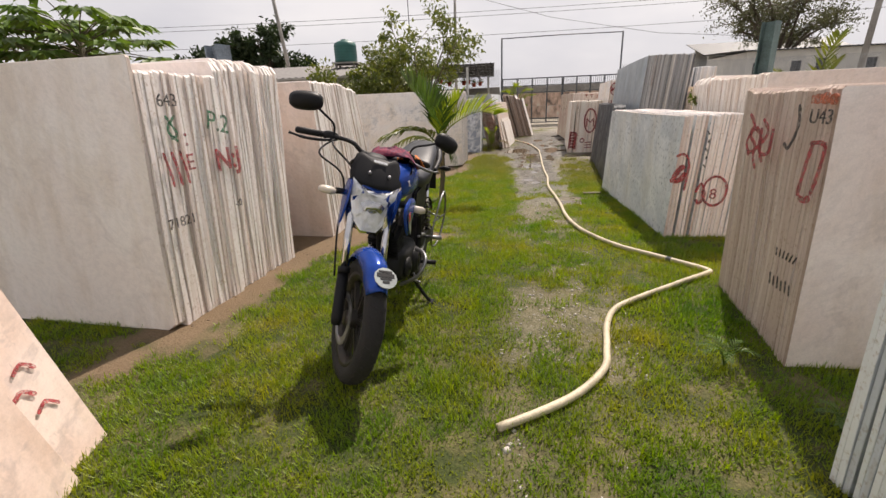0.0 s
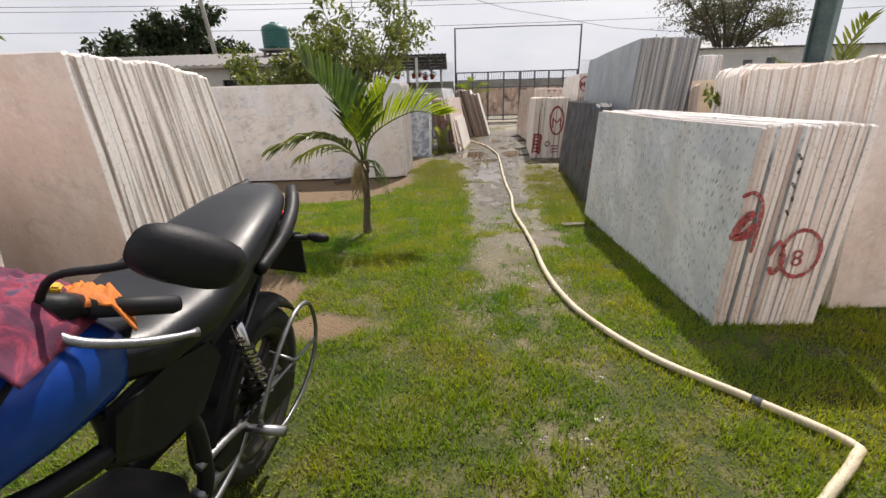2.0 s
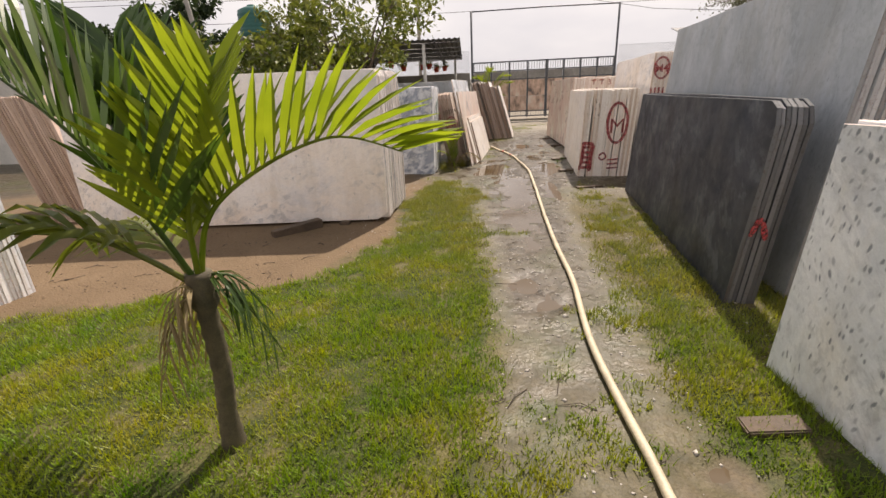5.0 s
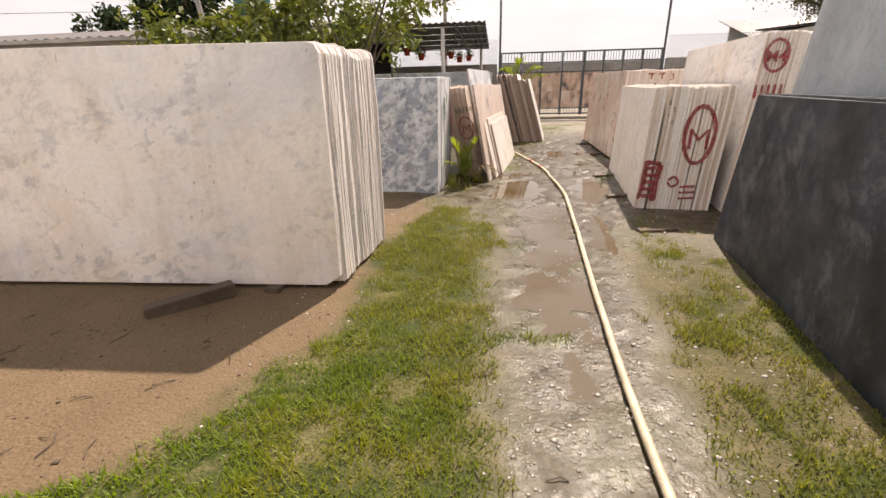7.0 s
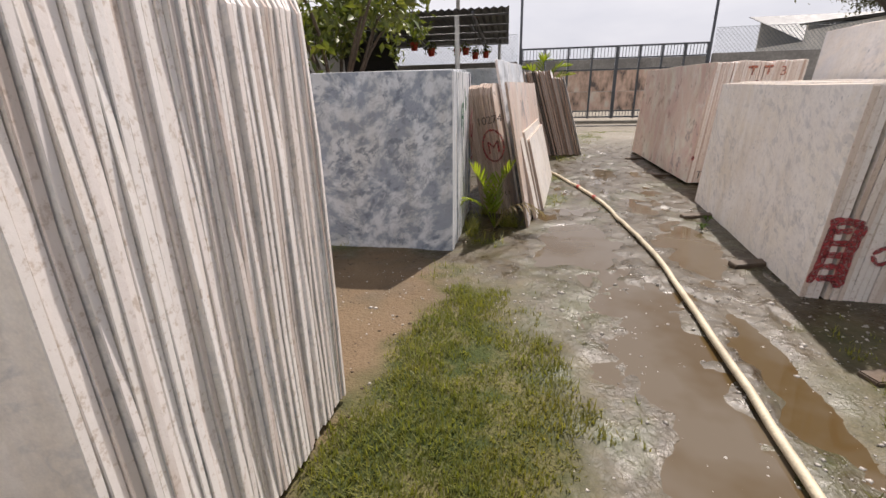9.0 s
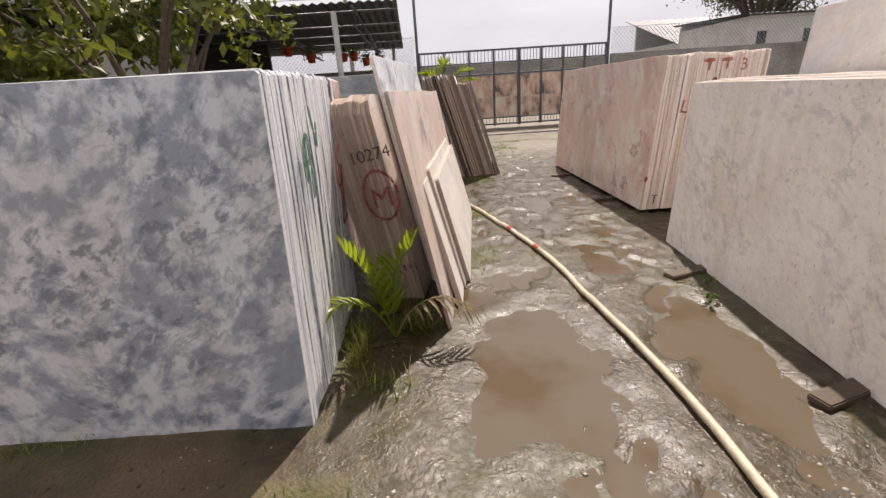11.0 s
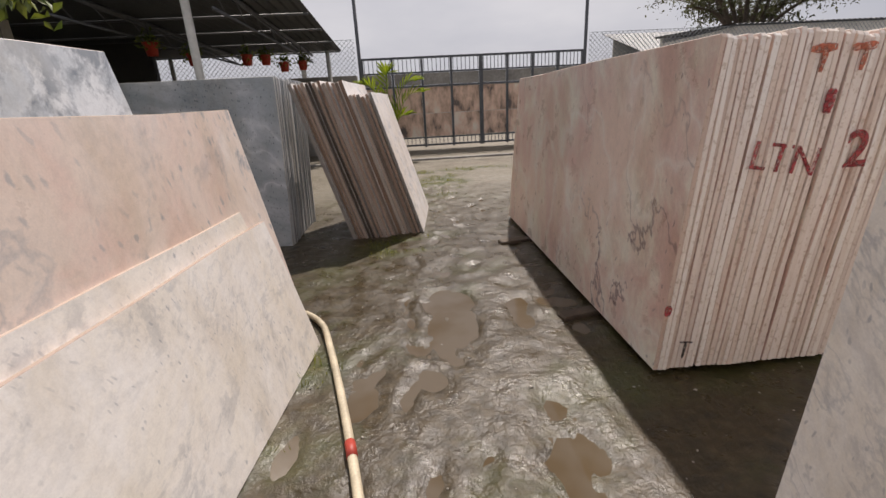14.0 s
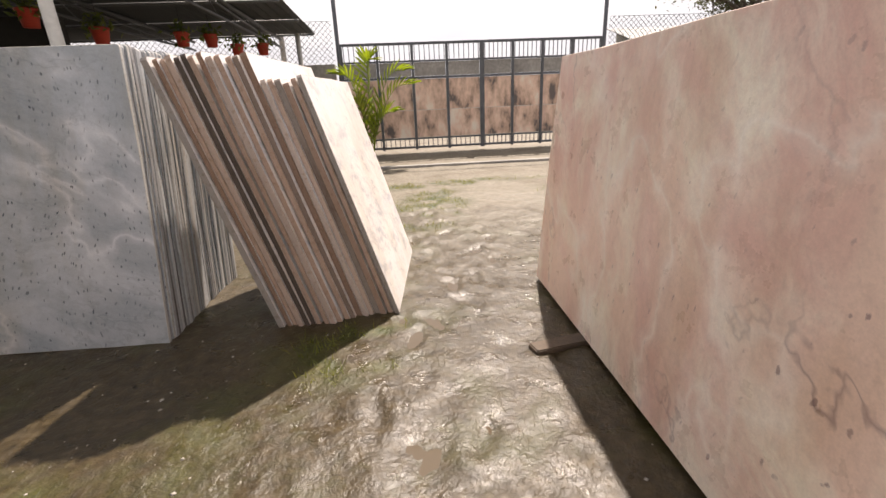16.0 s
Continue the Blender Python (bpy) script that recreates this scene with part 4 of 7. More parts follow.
def frond(name, root, pts, n, length, width, m, rise=0.5, droop=0.3, seed=1, both=True, stalk=0.012):
    """A palm leaf: an arched rib with folded tapering leaflets on both sides."""
    r = random.Random(seed)
    line = spline(pts, 10)
    k = len(line)
    rib = tube_mesh("rib", line, [stalk * (1 - 0.85 * i / (k - 1)) for i in range(k)], m, 5)
    verts, faces = [], []
    for i in range(n):
        u = 0.22 + 0.78 * (i + 0.5) / n
        x = u * (k - 1)
        a = min(int(x), k - 2)
        p = line[a].lerp(line[a + 1], x - a)
        t = (line[a + 1] - line[a]).normalized()
        side = t.cross(Vector((0, 0, 1))).normalized()
        up = side.cross(t)
        for s in ((1, -1) if both else (1,)):
            L = length * (0.55 + 0.9 * math.sin(math.pi * min(1, 0.18 + 0.72 * u))) * r.uniform(0.85, 1.1) * 0.75
            d = (t * (0.75 + 0.5 * u) + side * s * 0.8 + up * rise + Vector((r.gauss(0, .06), r.gauss(0, .06), r.gauss(0, .06)))).normalized()
            flat = d.cross(up).normalized()
            base = len(verts)
            for q, w in ((0, 0.35), (0.3, 1.0), (0.65, 0.8), (1.0, 0.04)):
                c = p + d * L * q + Vector((0, 0, -droop * L * q * q))
                fold = up * width * w * 0.25
                verts += [c - flat * width * w * 0.5 + fold, c - fold * 0.3, c + flat * width * w * 0.5 + fold]
            for q in range(3):
                o = base + q * 3
                faces += [(o, o + 1, o + 4, o + 3), (o + 1, o + 2, o + 5, o + 4)]
    leaf = mesh_of("leaflets", verts, faces, [m])
    put(name, join_meshes(name, [(rib, Matrix()), (leaf, Matrix())], [m]), root)


palm = new("young_palm")
palm.matrix_world = Matrix.Translation((0.02, 6.09, 0))
tagged(palm, "young coconut palm with arching green fronds on the lawn", "palm")
rr = random.Random(4)
stem_pts = spline([(0, 0, -0.05), (0.0, 0, 0.12), (0.02, 0, 0.33), (0.02, 0, 0.55), (0.02, 0, 0.72)], 7)
put("stem", tube_mesh("stem", stem_pts, [0.05 - 0.018 * min(1, i / 8) + 0.004 * (i % 2) + (0.012 if i > 22 else 0) for i in range(len(stem_pts))], M_PALMBARK, 10), palm)
C0 = Vector((0.02, 0, 0.66))
frond("frond", palm, [C0, (-0.06, -0.08, 0.98), (-0.18, -0.15, 1.25), (-0.38, -0.23, 1.50)], 30, 0.46, 0.040, L_PALM, 0.7, 0.08, 2)
frond("frond", palm, [C0, (0.09, 0.01, 0.90), (0.28, 0.0, 1.05), (0.53, -0.03, 1.14), (0.74, -0.07, 1.09)], 22, 0.38, 0.044, L_PALM_YOUNG, 0.95, 0.12, 3)
frond("frond", palm, [C0, (-0.16, -0.12, 0.88), (-0.38, -0.23, 0.95), (-0.63, -0.32, 0.90)], 20, 0.36, 0.042, L_PALM_OLD, 0.45, 0.5, 4)
frond("frond", palm, [C0, (-0.03, 0.10, 1.0), (-0.12, 0.2, 1.26), (-0.24, 0.32, 1.44)], 26, 0.40, 0.038, L_PALM, 0.5, 0.12, 5)
frond("frond", palm, [C0, (0.06, -0.05, 0.92), (0.15, -0.1, 1.13), (0.27, -0.16, 1.32)], 18, 0.33, 0.040, L_PALM_YOUNG, 0.5, 0.1, 6)
frond("frond", palm, [C0, (-0.16, 0.14, 0.80), (-0.36, 0.30, 0.84), (-0.62, 0.42, 0.74)], 16, 0.28, 0.03, L_PALM_OLD, 0.1, 0.5, 7)
for i in range(10):
    a, q = i * 2.1, rr.uniform(0.1, 0.22)
    e = C0 + Vector((math.cos(a) * q, math.sin(a) * q, -rr.uniform(0.05, 0.28)))
    frond("dead_frond", palm, [C0 + Vector((0, 0, -0.02)), C0.lerp(e, 0.5) + Vector((0, 0, 0.09)), e], 5, 0.13, 0.012, L_PALM_DRY if i % 3 else L_PALM, -0.2, 0.8, 20 + i, True, 0.007)

small = new("palm_seedling")
small.matrix_world = Matrix.Translation((1.49, 12.45, 0))
tagged(small, "small yellow-green palm seedling beside a slab bundle", "palm")
frond("frond", small, [(0, 0, 0), (0.0, -0.02, 0.2), (0.03, -0.06, 0.40), (0.12, -0.12, 0.56)], 13, 0.2, 0.026, L_PALM_YOUNG, 0.6, 0.1, 31, True, 0.008)
frond("frond", small, [(0, 0, 0), (-0.05, -0.02, 0.2), (-0.12, -0.06, 0.42), (-0.20, -0.1, 0.55)], 11, 0.2, 0.026, L_PALM_YOUNG, 0.6, 0.1, 32, True, 0.008)
frond("frond", small, [(0, 0, 0), (-0.1, -0.05, 0.2), (-0.24, -0.12, 0.3), (-0.36, -0.18, 0.27)], 9, 0.16, 0.022, L_PALM_YOUNG, 0.3, 0.4, 33, True, 0.007)
frond("dead_frond", small, [(0, 0, 0), (0.1, -0.05, 0.18), (0.24, -0.12, 0.26), (0.38, -0.16, 0.2)], 9, 0.14, 0.02, L_PALM_DRY, 0.0, 0.7, 34, True, 0.007)
small = new("young_palm")
small.matrix_world = Matrix.Translation((3.95, 23.5, 0))
tagged(small, "yellow-green young palm growing beside the gate", "palm")
for i, (dx, dz, ml) in enumerate(((0.9, 1.5, L_PALM_YOUNG), (0.5, 1.0, L_PALM_YOUNG), (-0.5, 1.7, L_PALM_YOUNG), (0.1, 1.95, L_PALM_YOUNG), (-0.3, 1.2, L_PALM_OLD), (0.75, 1.75, L_PALM_YOUNG))):
    frond("frond", small, [(0, 0, 0), (dx * 0.2, -0.05, dz * 0.55), (dx * 0.6, -0.1, dz * 0.95), (dx, -0.15, dz)], 16, 0.42, 0.065, ml, 0.6, 0.2, 40 + i, True, 0.012)

small = new("young_palm")
small.matrix_world = Matrix.Translation((6.1, 7.5, 0))
tagged(small, "young yellow-green palm standing behind slab bundles", "palm")
for i, (dx, dy, dz) in enumerate(((-0.1, -0.45, 2.0), (0.5, 0.2, 1.7), (-0.4, 0.4, 1.6))):
    frond("frond", small, [(0, 0, 0), (dx * 0.1, dy * 0.1, dz * 0.5), (dx * 0.5, dy * 0.5, dz * 0.85), (dx, dy, dz)], 16, 0.30, 0.035, L_PALM_OLD, 0.3, 0.1, 60 + i, True, 0.014)

# hose along the path
hose_pts = [(0.19, 1.42), (0.52, 1.58), (0.74, 1.78), (0.83, 1.98), (0.92, 2.22), (1.05, 2.42), (1.28, 2.57), (1.62, 2.76), (1.88, 2.90), (1.93, 2.97), (1.78, 3.22), (1.53, 3.6), (1.38, 4.1), (1.385, 4.7), (1.51, 5.5),
            (1.62, 6.5), (1.80, 7.3), (1.92, 8.05), (2.13, 9.15), (2.36, 10.3), (2.60, 11.6), (2.67, 12.5), (2.72, 13.2), (2.68, 14.0), (2.60, 14.75), (2.52, 15.14), (2.26, 15.48), (1.99, 15.8), (1.72, 16.0)]
line = spline([(x, y, 0.026) for x, y in hose_pts], 6)
line = [Vector((p.x, p.y, 0.024 + float(ground_height(p.x, p.y)) * 0.8)) for p in line]
hose = tagged(put("hose", tube_mesh("hose", line, 0.0185, M_HOSE, 10)), "long cream rubber water hose lying over the ground", "hose")
for tx, ty in ((2.66, 13.94), (2.69, 13.43), (1.74, 3.22)):
    near_ = min(range(1, len(line) - 1), key=lambda i: (line[i].x - tx) ** 2 + (line[i].y - ty) ** 2)
    seg = [line[near_].lerp(line[near_ - 1], 0.3), line[near_], line[near_].lerp(line[near_ + 1], 0.3)]
    put("tape_joint", tube_mesh("tape_joint", seg, 0.021, M_TAPE if ty > 5 else M_STEEL_GREY, 10), hose)


def bearer(label, x, y, turn, L, W=0.09, H=0.035, tilt=0.0):
    me = box_mesh("timber_bearer", L, W, H, M_TIMBER, 0.006)
    for v in me.vertices:
        v.co.x += 0.006 * math.sin(v.co.y * 60 + x * 9)
    tagged(put("timber_bearer", me, None, pose(x, y, float(ground_height(x, y)) - 0.010, 0, tilt, turn)), label, "timber", "timber bearers")


for x, y, a, L in ((4.40, 16.22, 3, 0.62), (4.28, 14.78, 5, 0.7), (3.62, 12.72, 8, 0.62), (3.36, 11.50, 8, 0.62), (2.08, 5.92, -4, 0.24), (3.05, 10.2, 5, 0.35)):
    bearer("short worn timber bearer lying in the mud under slabs", x, y, a, L)
bearer("broken brown timber bearer beside the slab bundle", -0.42, 8.96, 36, 0.50, 0.10, 0.085, -3)
bearer("brown timber bearer under the slab bundle", -2.3, 9.35, 80, 0.6, 0.1, 0.06)
bearer("brown timber bearer under the slab bundle", 0.05, 9.5, 85, 0.8, 0.1, 0.04)

# steel posts of the slab racks


def h_post(label, x, y, top, m, w=0.16, turn=0, rx=0, ry=0):
    bm_parts = [(box_mesh("b", w, 0.012, top, m, 0.002), pose(0, w / 2, 0)), (box_mesh("b", w, 0.012, top, m, 0.002), pose(0, -w / 2, 0)), (box_mesh("b", 0.012, w - 0.014, top, m, 0.002), Matrix()),
                (box_mesh("b", w * 1.8, w * 1.8, 0.015, m, 0.002), Matrix())]
    tagged(put("rack_post", join_meshes("rack_post", bm_parts, [m]), None, pose(x, y, 0, rx, ry, turn)), label, "post")


h_post("weathered blue-grey steel rack post between slabs", -1.85, 4.08, 1.80, M_BLUE_STEEL, 0.14, 60)
h_post("weathered green steel rack post rising behind slabs", 3.72, 5.3, 1.98, M_GREEN_STEEL, 0.13, 30)

# ---- the gate end of the yard ----
G0, G1 = Vector((3.55, 25.3, 0)), Vector((9.6, 24.4, 0))
GA = math.degrees(math.atan2(G1.y - G0.y, G1.x - G0.x))
GW = (G1 - G0).length


def bars(parts, x0, x1, z0, z1, count, r=0.008):
    for i in range(count):
        x = x0 + (x1 - x0) * (i + 0.5) / count
        parts.append((box_mesh("b", r * 2, r * 2, z1 - z0, M_STEEL_GREY, 0), pose(x, 0, z0)))


for side, (x0, x1, posts) in enumerate(((0.05, GW * 0.525, 4), (GW * 0.532, GW - 0.05, 4))):
    gate = new("gate_leaf")
    gate.matrix_world = Matrix.Translation(G0 + Vector((0, 0, 0.04))) @ pose(0, 0, 0, 0, 0, GA)
    tagged(gate, "tall grey steel gate leaf with bars and stained panels", "gate", "yard gate leaves")
    parts = []
    for z, h in ((0.06, 0.05), (0.27, 0.04), (1.62, 0.05), (1.98, 0.04), (2.34, 0.055)):
        parts.append((box_mesh("b", x1 - x0, 0.045, h, M_STEEL_GREY, 0.004), pose((x0 + x1) / 2, 0, z)))
    for i in range(posts + 1):
        parts.append((box_mesh("b", 0.06, 0.05, 2.36, M_STEEL_GREY, 0.004), pose(x0 + (x1 - x0) * i / posts, -0.004, 0.03)))
    bars(parts, x0, x1, 2.02, 2.34, posts * 7)
    bars(parts, x0, x1, 0.10, 0.27, posts * 7)
    put("frame", join_meshes("frame", parts, [M_STEEL_GREY]), gate)
    for i in range(posts):
        xa, xb = x0 + (x1 - x0) * i / posts + 0.035, x0 + (x1 - x0) * (i + 1) / posts - 0.035
        for z0, z1 in ((0.315, 0.93), (0.94, 1.615)):
            put("panel", box_mesh("panel", xb - xa, 0.012, z1 - z0, M_SHEET, 0.002), gate, pose((xa + xb) / 2, 0.012, z0))
    for i in range(posts):
        xa, xb = x0 + (x1 - x0) * i / posts + 0.035, x0 + (x1 - x0) * (i + 1) / posts - 0.035
        put("panel", box_mesh("panel", xb - xa, 0.012, 0.30, M_WALL_GREY, 0.002), gate, pose((xa + xb) / 2, 0.012, 1.675))


def pipe(name, label, cat, pts, r, m, group=""):
    return tagged(put(name, tube_mesh(name, pts, r, m, 8)), label, cat, group)


for g in (G0, G1):
    pipe("gate_post", "tall slim grey steel pipe post beside the gate", "post", [g + Vector((0, 0, -0.05)), g + Vector((0, 0, 4.45))], 0.045, M_STEEL_GREY, "gate posts")
pipe("cross_pipe", "thin steel pipe spanning the two gate posts", "pipe", [G0 + Vector((0, 0, 4.42)), G0.lerp(G1, 0.5) + Vector((0, 0, 4.45)), G1 + Vector((0, 0, 4.42))], 0.025, M_STEEL_GREY)

gu = (G1 - G0).normalized()
gn = Vector((-gu.y, gu.x, 0))


def wall_run(name, a, b, h, t, m):
    d = b - a
    me = box_mesh(name, d.length, t, h, m, 0.01)
    return tagged(put(name, me, None, Matrix.Translation((a + b) / 2) @ pose(0, 0, -0.02, 0, 0, math.degrees(math.atan2(d.y, d.x)))), kind="structure", label="stained concrete yard boundary wall", category="wall")


wall_run("wall_north_east", G1 + gu * 0.1, G1 + gu * 26, 2.1, 0.18, M_WALL_GREY)
wall_run("wall_north_west", G0 - gu * 0.1, G0 - gu * 9, 2.05, 0.18, M_WALL_GREY)
wall_run("wall_street", G0 + gn * 9 - gu * 20, G0 + gn * 9 + gu * 45, 2.0, 0.2, M_WALL)
wall_run("wall_east", G1 + gu * 26, G1 + gu * 26 - gn * 34, 2.0, 0.2, M_WALL)
wall_run("wall_south", G1 + gu * 26 - gn * 34, G0 - gu * 18 - gn * 34, 2.2, 0.2, M_WALL)
wall_run("wall_west", G0 - gu * 18 - gn * 34, G0 - gu * 18 - gn * 8, 2.2, 0.2, M_WALL)


def mesh_fence(a, b, z0, z1, cell=0.12, r=0.0045):
    """Diamond wire netting on a wall."""
    d = b - a
    L, H = d.length, z1 - z0
    verts, faces = [], []

    def strip(p, q):
        o = len(verts)
        t = Vector((q[0] - p[0], 0, q[1] - p[1])).normalized()
        nn = Vector((-t.z, 0, t.x)) * r
        for c in (p, q):
            for y in (-r, r):
                for s in (1, -1):
                    verts.append((c[0] + nn.x * s, y, c[1] + nn.z * s))
        for f in ((0, 1, 5, 4), (2, 6, 7, 3), (0, 4, 6, 2), (1, 3, 7, 5)):
            faces.append(tuple(o + k for k in f))
    x = -H
    while x < L:
        for up in (1, -1):
            p, q = [x, z0 if up > 0 else z1], [x + H, z1 if up > 0 else z0]
            if p[0] < 0:
                p[1] += up * -p[0]
                p[0] = 0
            if q[0] > L:
                q[1] -= up * (q[0] - L)
                q[0] = L
            if q[0] > p[0]:
                strip(p, q)
        x += cell
    strip((0, z1), (L, z1))
    ob = put("wire_fence", mesh_of("wire_fence", verts, faces, [M_STEEL_PALE]), None, Matrix.Translation(a) @ pose(0, 0, 0, 0, 0, math.degrees(math.atan2(d.y, d.x))))
    tagged(ob, "diamond wire netting fence on top of the boundary wall", "fence")


mesh_fence(G1 + gu * 0.1, G1 + gu * 12, 2.08, 2.84)
mesh_fence(G0 - gu * 7, G0 - gu * 0.1, 2.03, 2.9)

# drain kerb before the gate
kerb = wall_run("kerb", G0 - gn * 2.4 - gu * 1.2, G1 - gn * 2.4 + gu * 2, 0.06, 0.16, M_WALL_GREY)

# ---- shed with hanging pots ----
shed = new("open_shed")
tagged(shed, "open shed with dark sheet roof on steel posts", "shed")
S_hi, S_lo = 2.72, 2.6
rp = [Vector((-5.0, 19.6, S_hi)), Vector((2.3, 18.5, S_hi)), Vector((3.1, 25.1, S_lo)), Vector((-4.2, 26.2, S_lo))]
verts, faces = [], []
NX = 96
for i in range(NX + 1):
    u = i / NX
    wv = 0.018 * math.cos(math.pi * i)
    for q in (0, 1):
        p = rp[0].lerp(rp[1], u) if q == 0 else rp[3].lerp(rp[2], u)
        verts += [(p.x, p.y, p.z + wv + 0.012), (p.x, p.y, p.z + wv)]
for i in range(NX):
    o = i * 4
    faces += [(o, o + 4, o + 6, o + 2), (o + 1, o + 3, o + 7, o + 5), (o, o + 1, o + 5, o + 4), (o + 2, o + 6, o + 7, o + 3)]
put("roof", mesh_of("roof", verts, faces, [M_ROOF_DARK]), shed)
parts = []


def rod(a, b, r):
    parts.append((tube_mesh("b", [a, b], r, M_STEEL_GREY, 6), Matrix()))


for u in (0.02, 0.33, 0.66, 0.9):
    a, b = rp[0].lerp(rp[1], u), rp[3].lerp(rp[2], u)
    lift = Vector((0, 0, -0.06))
    rod(a + lift, b + lift, 0.03)
    low = Vector((0, 0, -0.22))
    rod(a + lift, b + low, 0.018)
    for k in range(8):
        c, d = a.lerp(b, k / 8), a.lerp(b, (k + 0.5) / 8)
        rod(c + lift, Vector((d.x, d.y, S_lo - 0.22)), 0.01)
    rod(Vector((a.x, a.y, S_lo - 0.22)), Vector((b.x, b.y, S_lo - 0.22)), 0.02)
for q in (0.08, 0.3, 0.5, 0.72, 0.95):
    a, b = rp[0].lerp(rp[3], q), rp[1].lerp(rp[2], q)
    rod(a + Vector((0, 0, -0.035)), b + Vector((0, 0, -0.035)), 0.02)
put("truss", join_meshes("truss", parts, [M_STEEL_GREY]), shed)
for x, y, h in ((1.25, 18.75, S_hi - 0.1), (2.75, 24.7, S_lo - 0.02), (-2.0, 19.25, S_hi - 0.1), (-1.0, 25.4, S_lo - 0.02)):
    put("post", tube_mesh("post", [(x, y, 0), (x, y, h)], 0.05, M_WALL, 8), shed)
# one near-black upright panel towards the back of the shed
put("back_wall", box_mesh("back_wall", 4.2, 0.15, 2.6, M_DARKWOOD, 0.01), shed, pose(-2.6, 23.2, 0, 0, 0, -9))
pot_spots = [(0.6, 21.2), (1.3, 22.0), (1.55, 22.6), (1.85, 23.0), (2.2, 23.4), (0.2, 20.6)]
for i, (x, y) in enumerate(pot_spots):
    z = 2.02 + 0.05 * (i % 3)
    pot = new("hanging_pot")
    pot.matrix_world = Matrix.Translation((x, y, z))
    tagged(pot, "small red hanging pot with trailing plant under a roof", "plant pot", "hanging pots")
    prof = [(0.0, 0.0), (0.075, 0.0), (0.10, 0.16), (0.11, 0.165), (0.11, 0.185), (0.092, 0.185), (0.08, 0.14), (0.0, 0.14)]
    vv, ff = [], []
    for j in range(12):
        a = 2 * math.pi * j / 12
        vv += [(r0 * math.cos(a), r0 * math.sin(a), z0) for r0, z0 in prof]
    for j in range(12):
        for k in range(7):
            o, p2 = j * 8 + k, ((j + 1) % 12) * 8 + k
            ff.append((o, p2, p2 + 1, o + 1))
    put("pot", mesh_of("pot", vv, ff, [M_POT], smooth=True), pot)
    put("wire", tube_mesh("wire", [(0, 0, 0.15), (0, 0, S_lo - z - 0.02)], 0.004, M_CABLE, 4), pot)
    rng = np.random.default_rng(i)
    c = rng.normal(0, 0.07, (90, 3)) + np.array([0, 0, 0.2])
    put("plant", leaves_mesh("plant", c, rng.normal(0, 1, (90, 3)) + np.array([0, 0, 1.0]), rng.normal(0, 1, (90, 3)), np.full(90, 0.09), np.full(90, 0.04), L_BUSH), pot)["kind"] = "stuff"

# ---- houses ----


def house(label, at, turn, L, D, H, wall_m, roof_m, pitch, over, openings, rim=None, roof_t=0.05):
    """Walls with holes cut through in front, frames in the holes, a sheet roof with ribbed eave."""
    root = new("house")
    root.matrix_world = pose(at[0], at[1], 0, 0, 0, turn)
    tagged(root, label, "house")
    xs = sorted({0, L, *[v for o in openings for v in (o[0], o[1])]})
    zs = sorted({0, H, *[v for o in openings for v in (o[2], o[3])]})
    parts = []
    for i in range(len(xs) - 1):
        for k in range(len(zs) - 1):
            cx, cz = (xs[i] + xs[i + 1]) / 2, (zs[k] + zs[k + 1]) / 2
            if any(o[0] < cx < o[1] and o[2] < cz < o[3] for o in openings):
                continue
            parts.append((box_mesh("b", xs[i + 1] - xs[i], 0.18, zs[k + 1] - zs[k], wall_m, 0), pose(cx, 0, zs[k])))
    parts += [(box_mesh("b", 0.18, D, H, wall_m, 0), pose(0.09, D / 2 + 0.09, 0)), (box_mesh("b", 0.18, D, H, wall_m, 0), pose(L - 0.09, D / 2 + 0.09, 0)), (box_mesh("b", L, 0.18, H + pitch, wall_m, 0), pose(L / 2, D + 0.1, 0))]
    put("wall", join_meshes("wall", parts, [wall_m]), root)
    n_r = int((L + 2 * over) / 0.12)
    vv, ff = [], []
    for i in range(n_r + 1):
        x = -over + (L + 2 * over) * i / n_r
        dz = 0.022 * math.cos(math.pi * i)
        for y, z in ((-over, H + 0.03 - over * pitch / D), (D + over, H + 0.03 + pitch + over * pitch / D)):
            vv += [(x, y, z + dz), (x, y, z + dz + roof_t)]
    for i in range(n_r):
        o = i * 4
        ff += [(o + 1, o + 5, o + 7, o + 3), (o, o + 2, o + 6, o + 4), (o, o + 4, o + 5, o + 1), (o + 2, o + 3, o + 7, o + 6)]
    put("roof", mesh_of("roof", vv, ff, [roof_m]), root)
    if rim:
        put("eave_batten", box_mesh("eave_batten", L + 2 * over, 0.03, 0.07, rim, 0.006), root, pose(L / 2, -over - 0.017, H + 0.0 - over * pitch / D))
    for x0, x1, z0, z1 in openings:
        w = new("window", None)
        w.parent = root
        fp = [(box_mesh("b", x1 - x0, 0.06, 0.05, M_DARKWOOD, 0.004), pose((x0 + x1) / 2, 0, z0)), (box_mesh("b", x1 - x0, 0.06, 0.05, M_DARKWOOD, 0.004), pose((x0 + x1) / 2, 0, z1 - 0.05))]
        nb = max(2, int((x1 - x0) / 0.16))
        for i in range(nb + 1):
            fp.append((box_mesh("b", 0.035, 0.05, z1 - z0 - 0.1, M_DARKWOOD, 0.003), pose(x0 + 0.02 + (x1 - x0 - 0.04) * i / nb, 0, z0 + 0.05)))
        put("frame", join_meshes("frame", fp, [M_DARKWOOD]), w)
        put("shutter", box_mesh("shutter", x1 - x0, 0.03, z1 - z0, M_ROOF_DARK, 0.002), w, pose((x0 + x1) / 2, 0.07, z0))
    return root


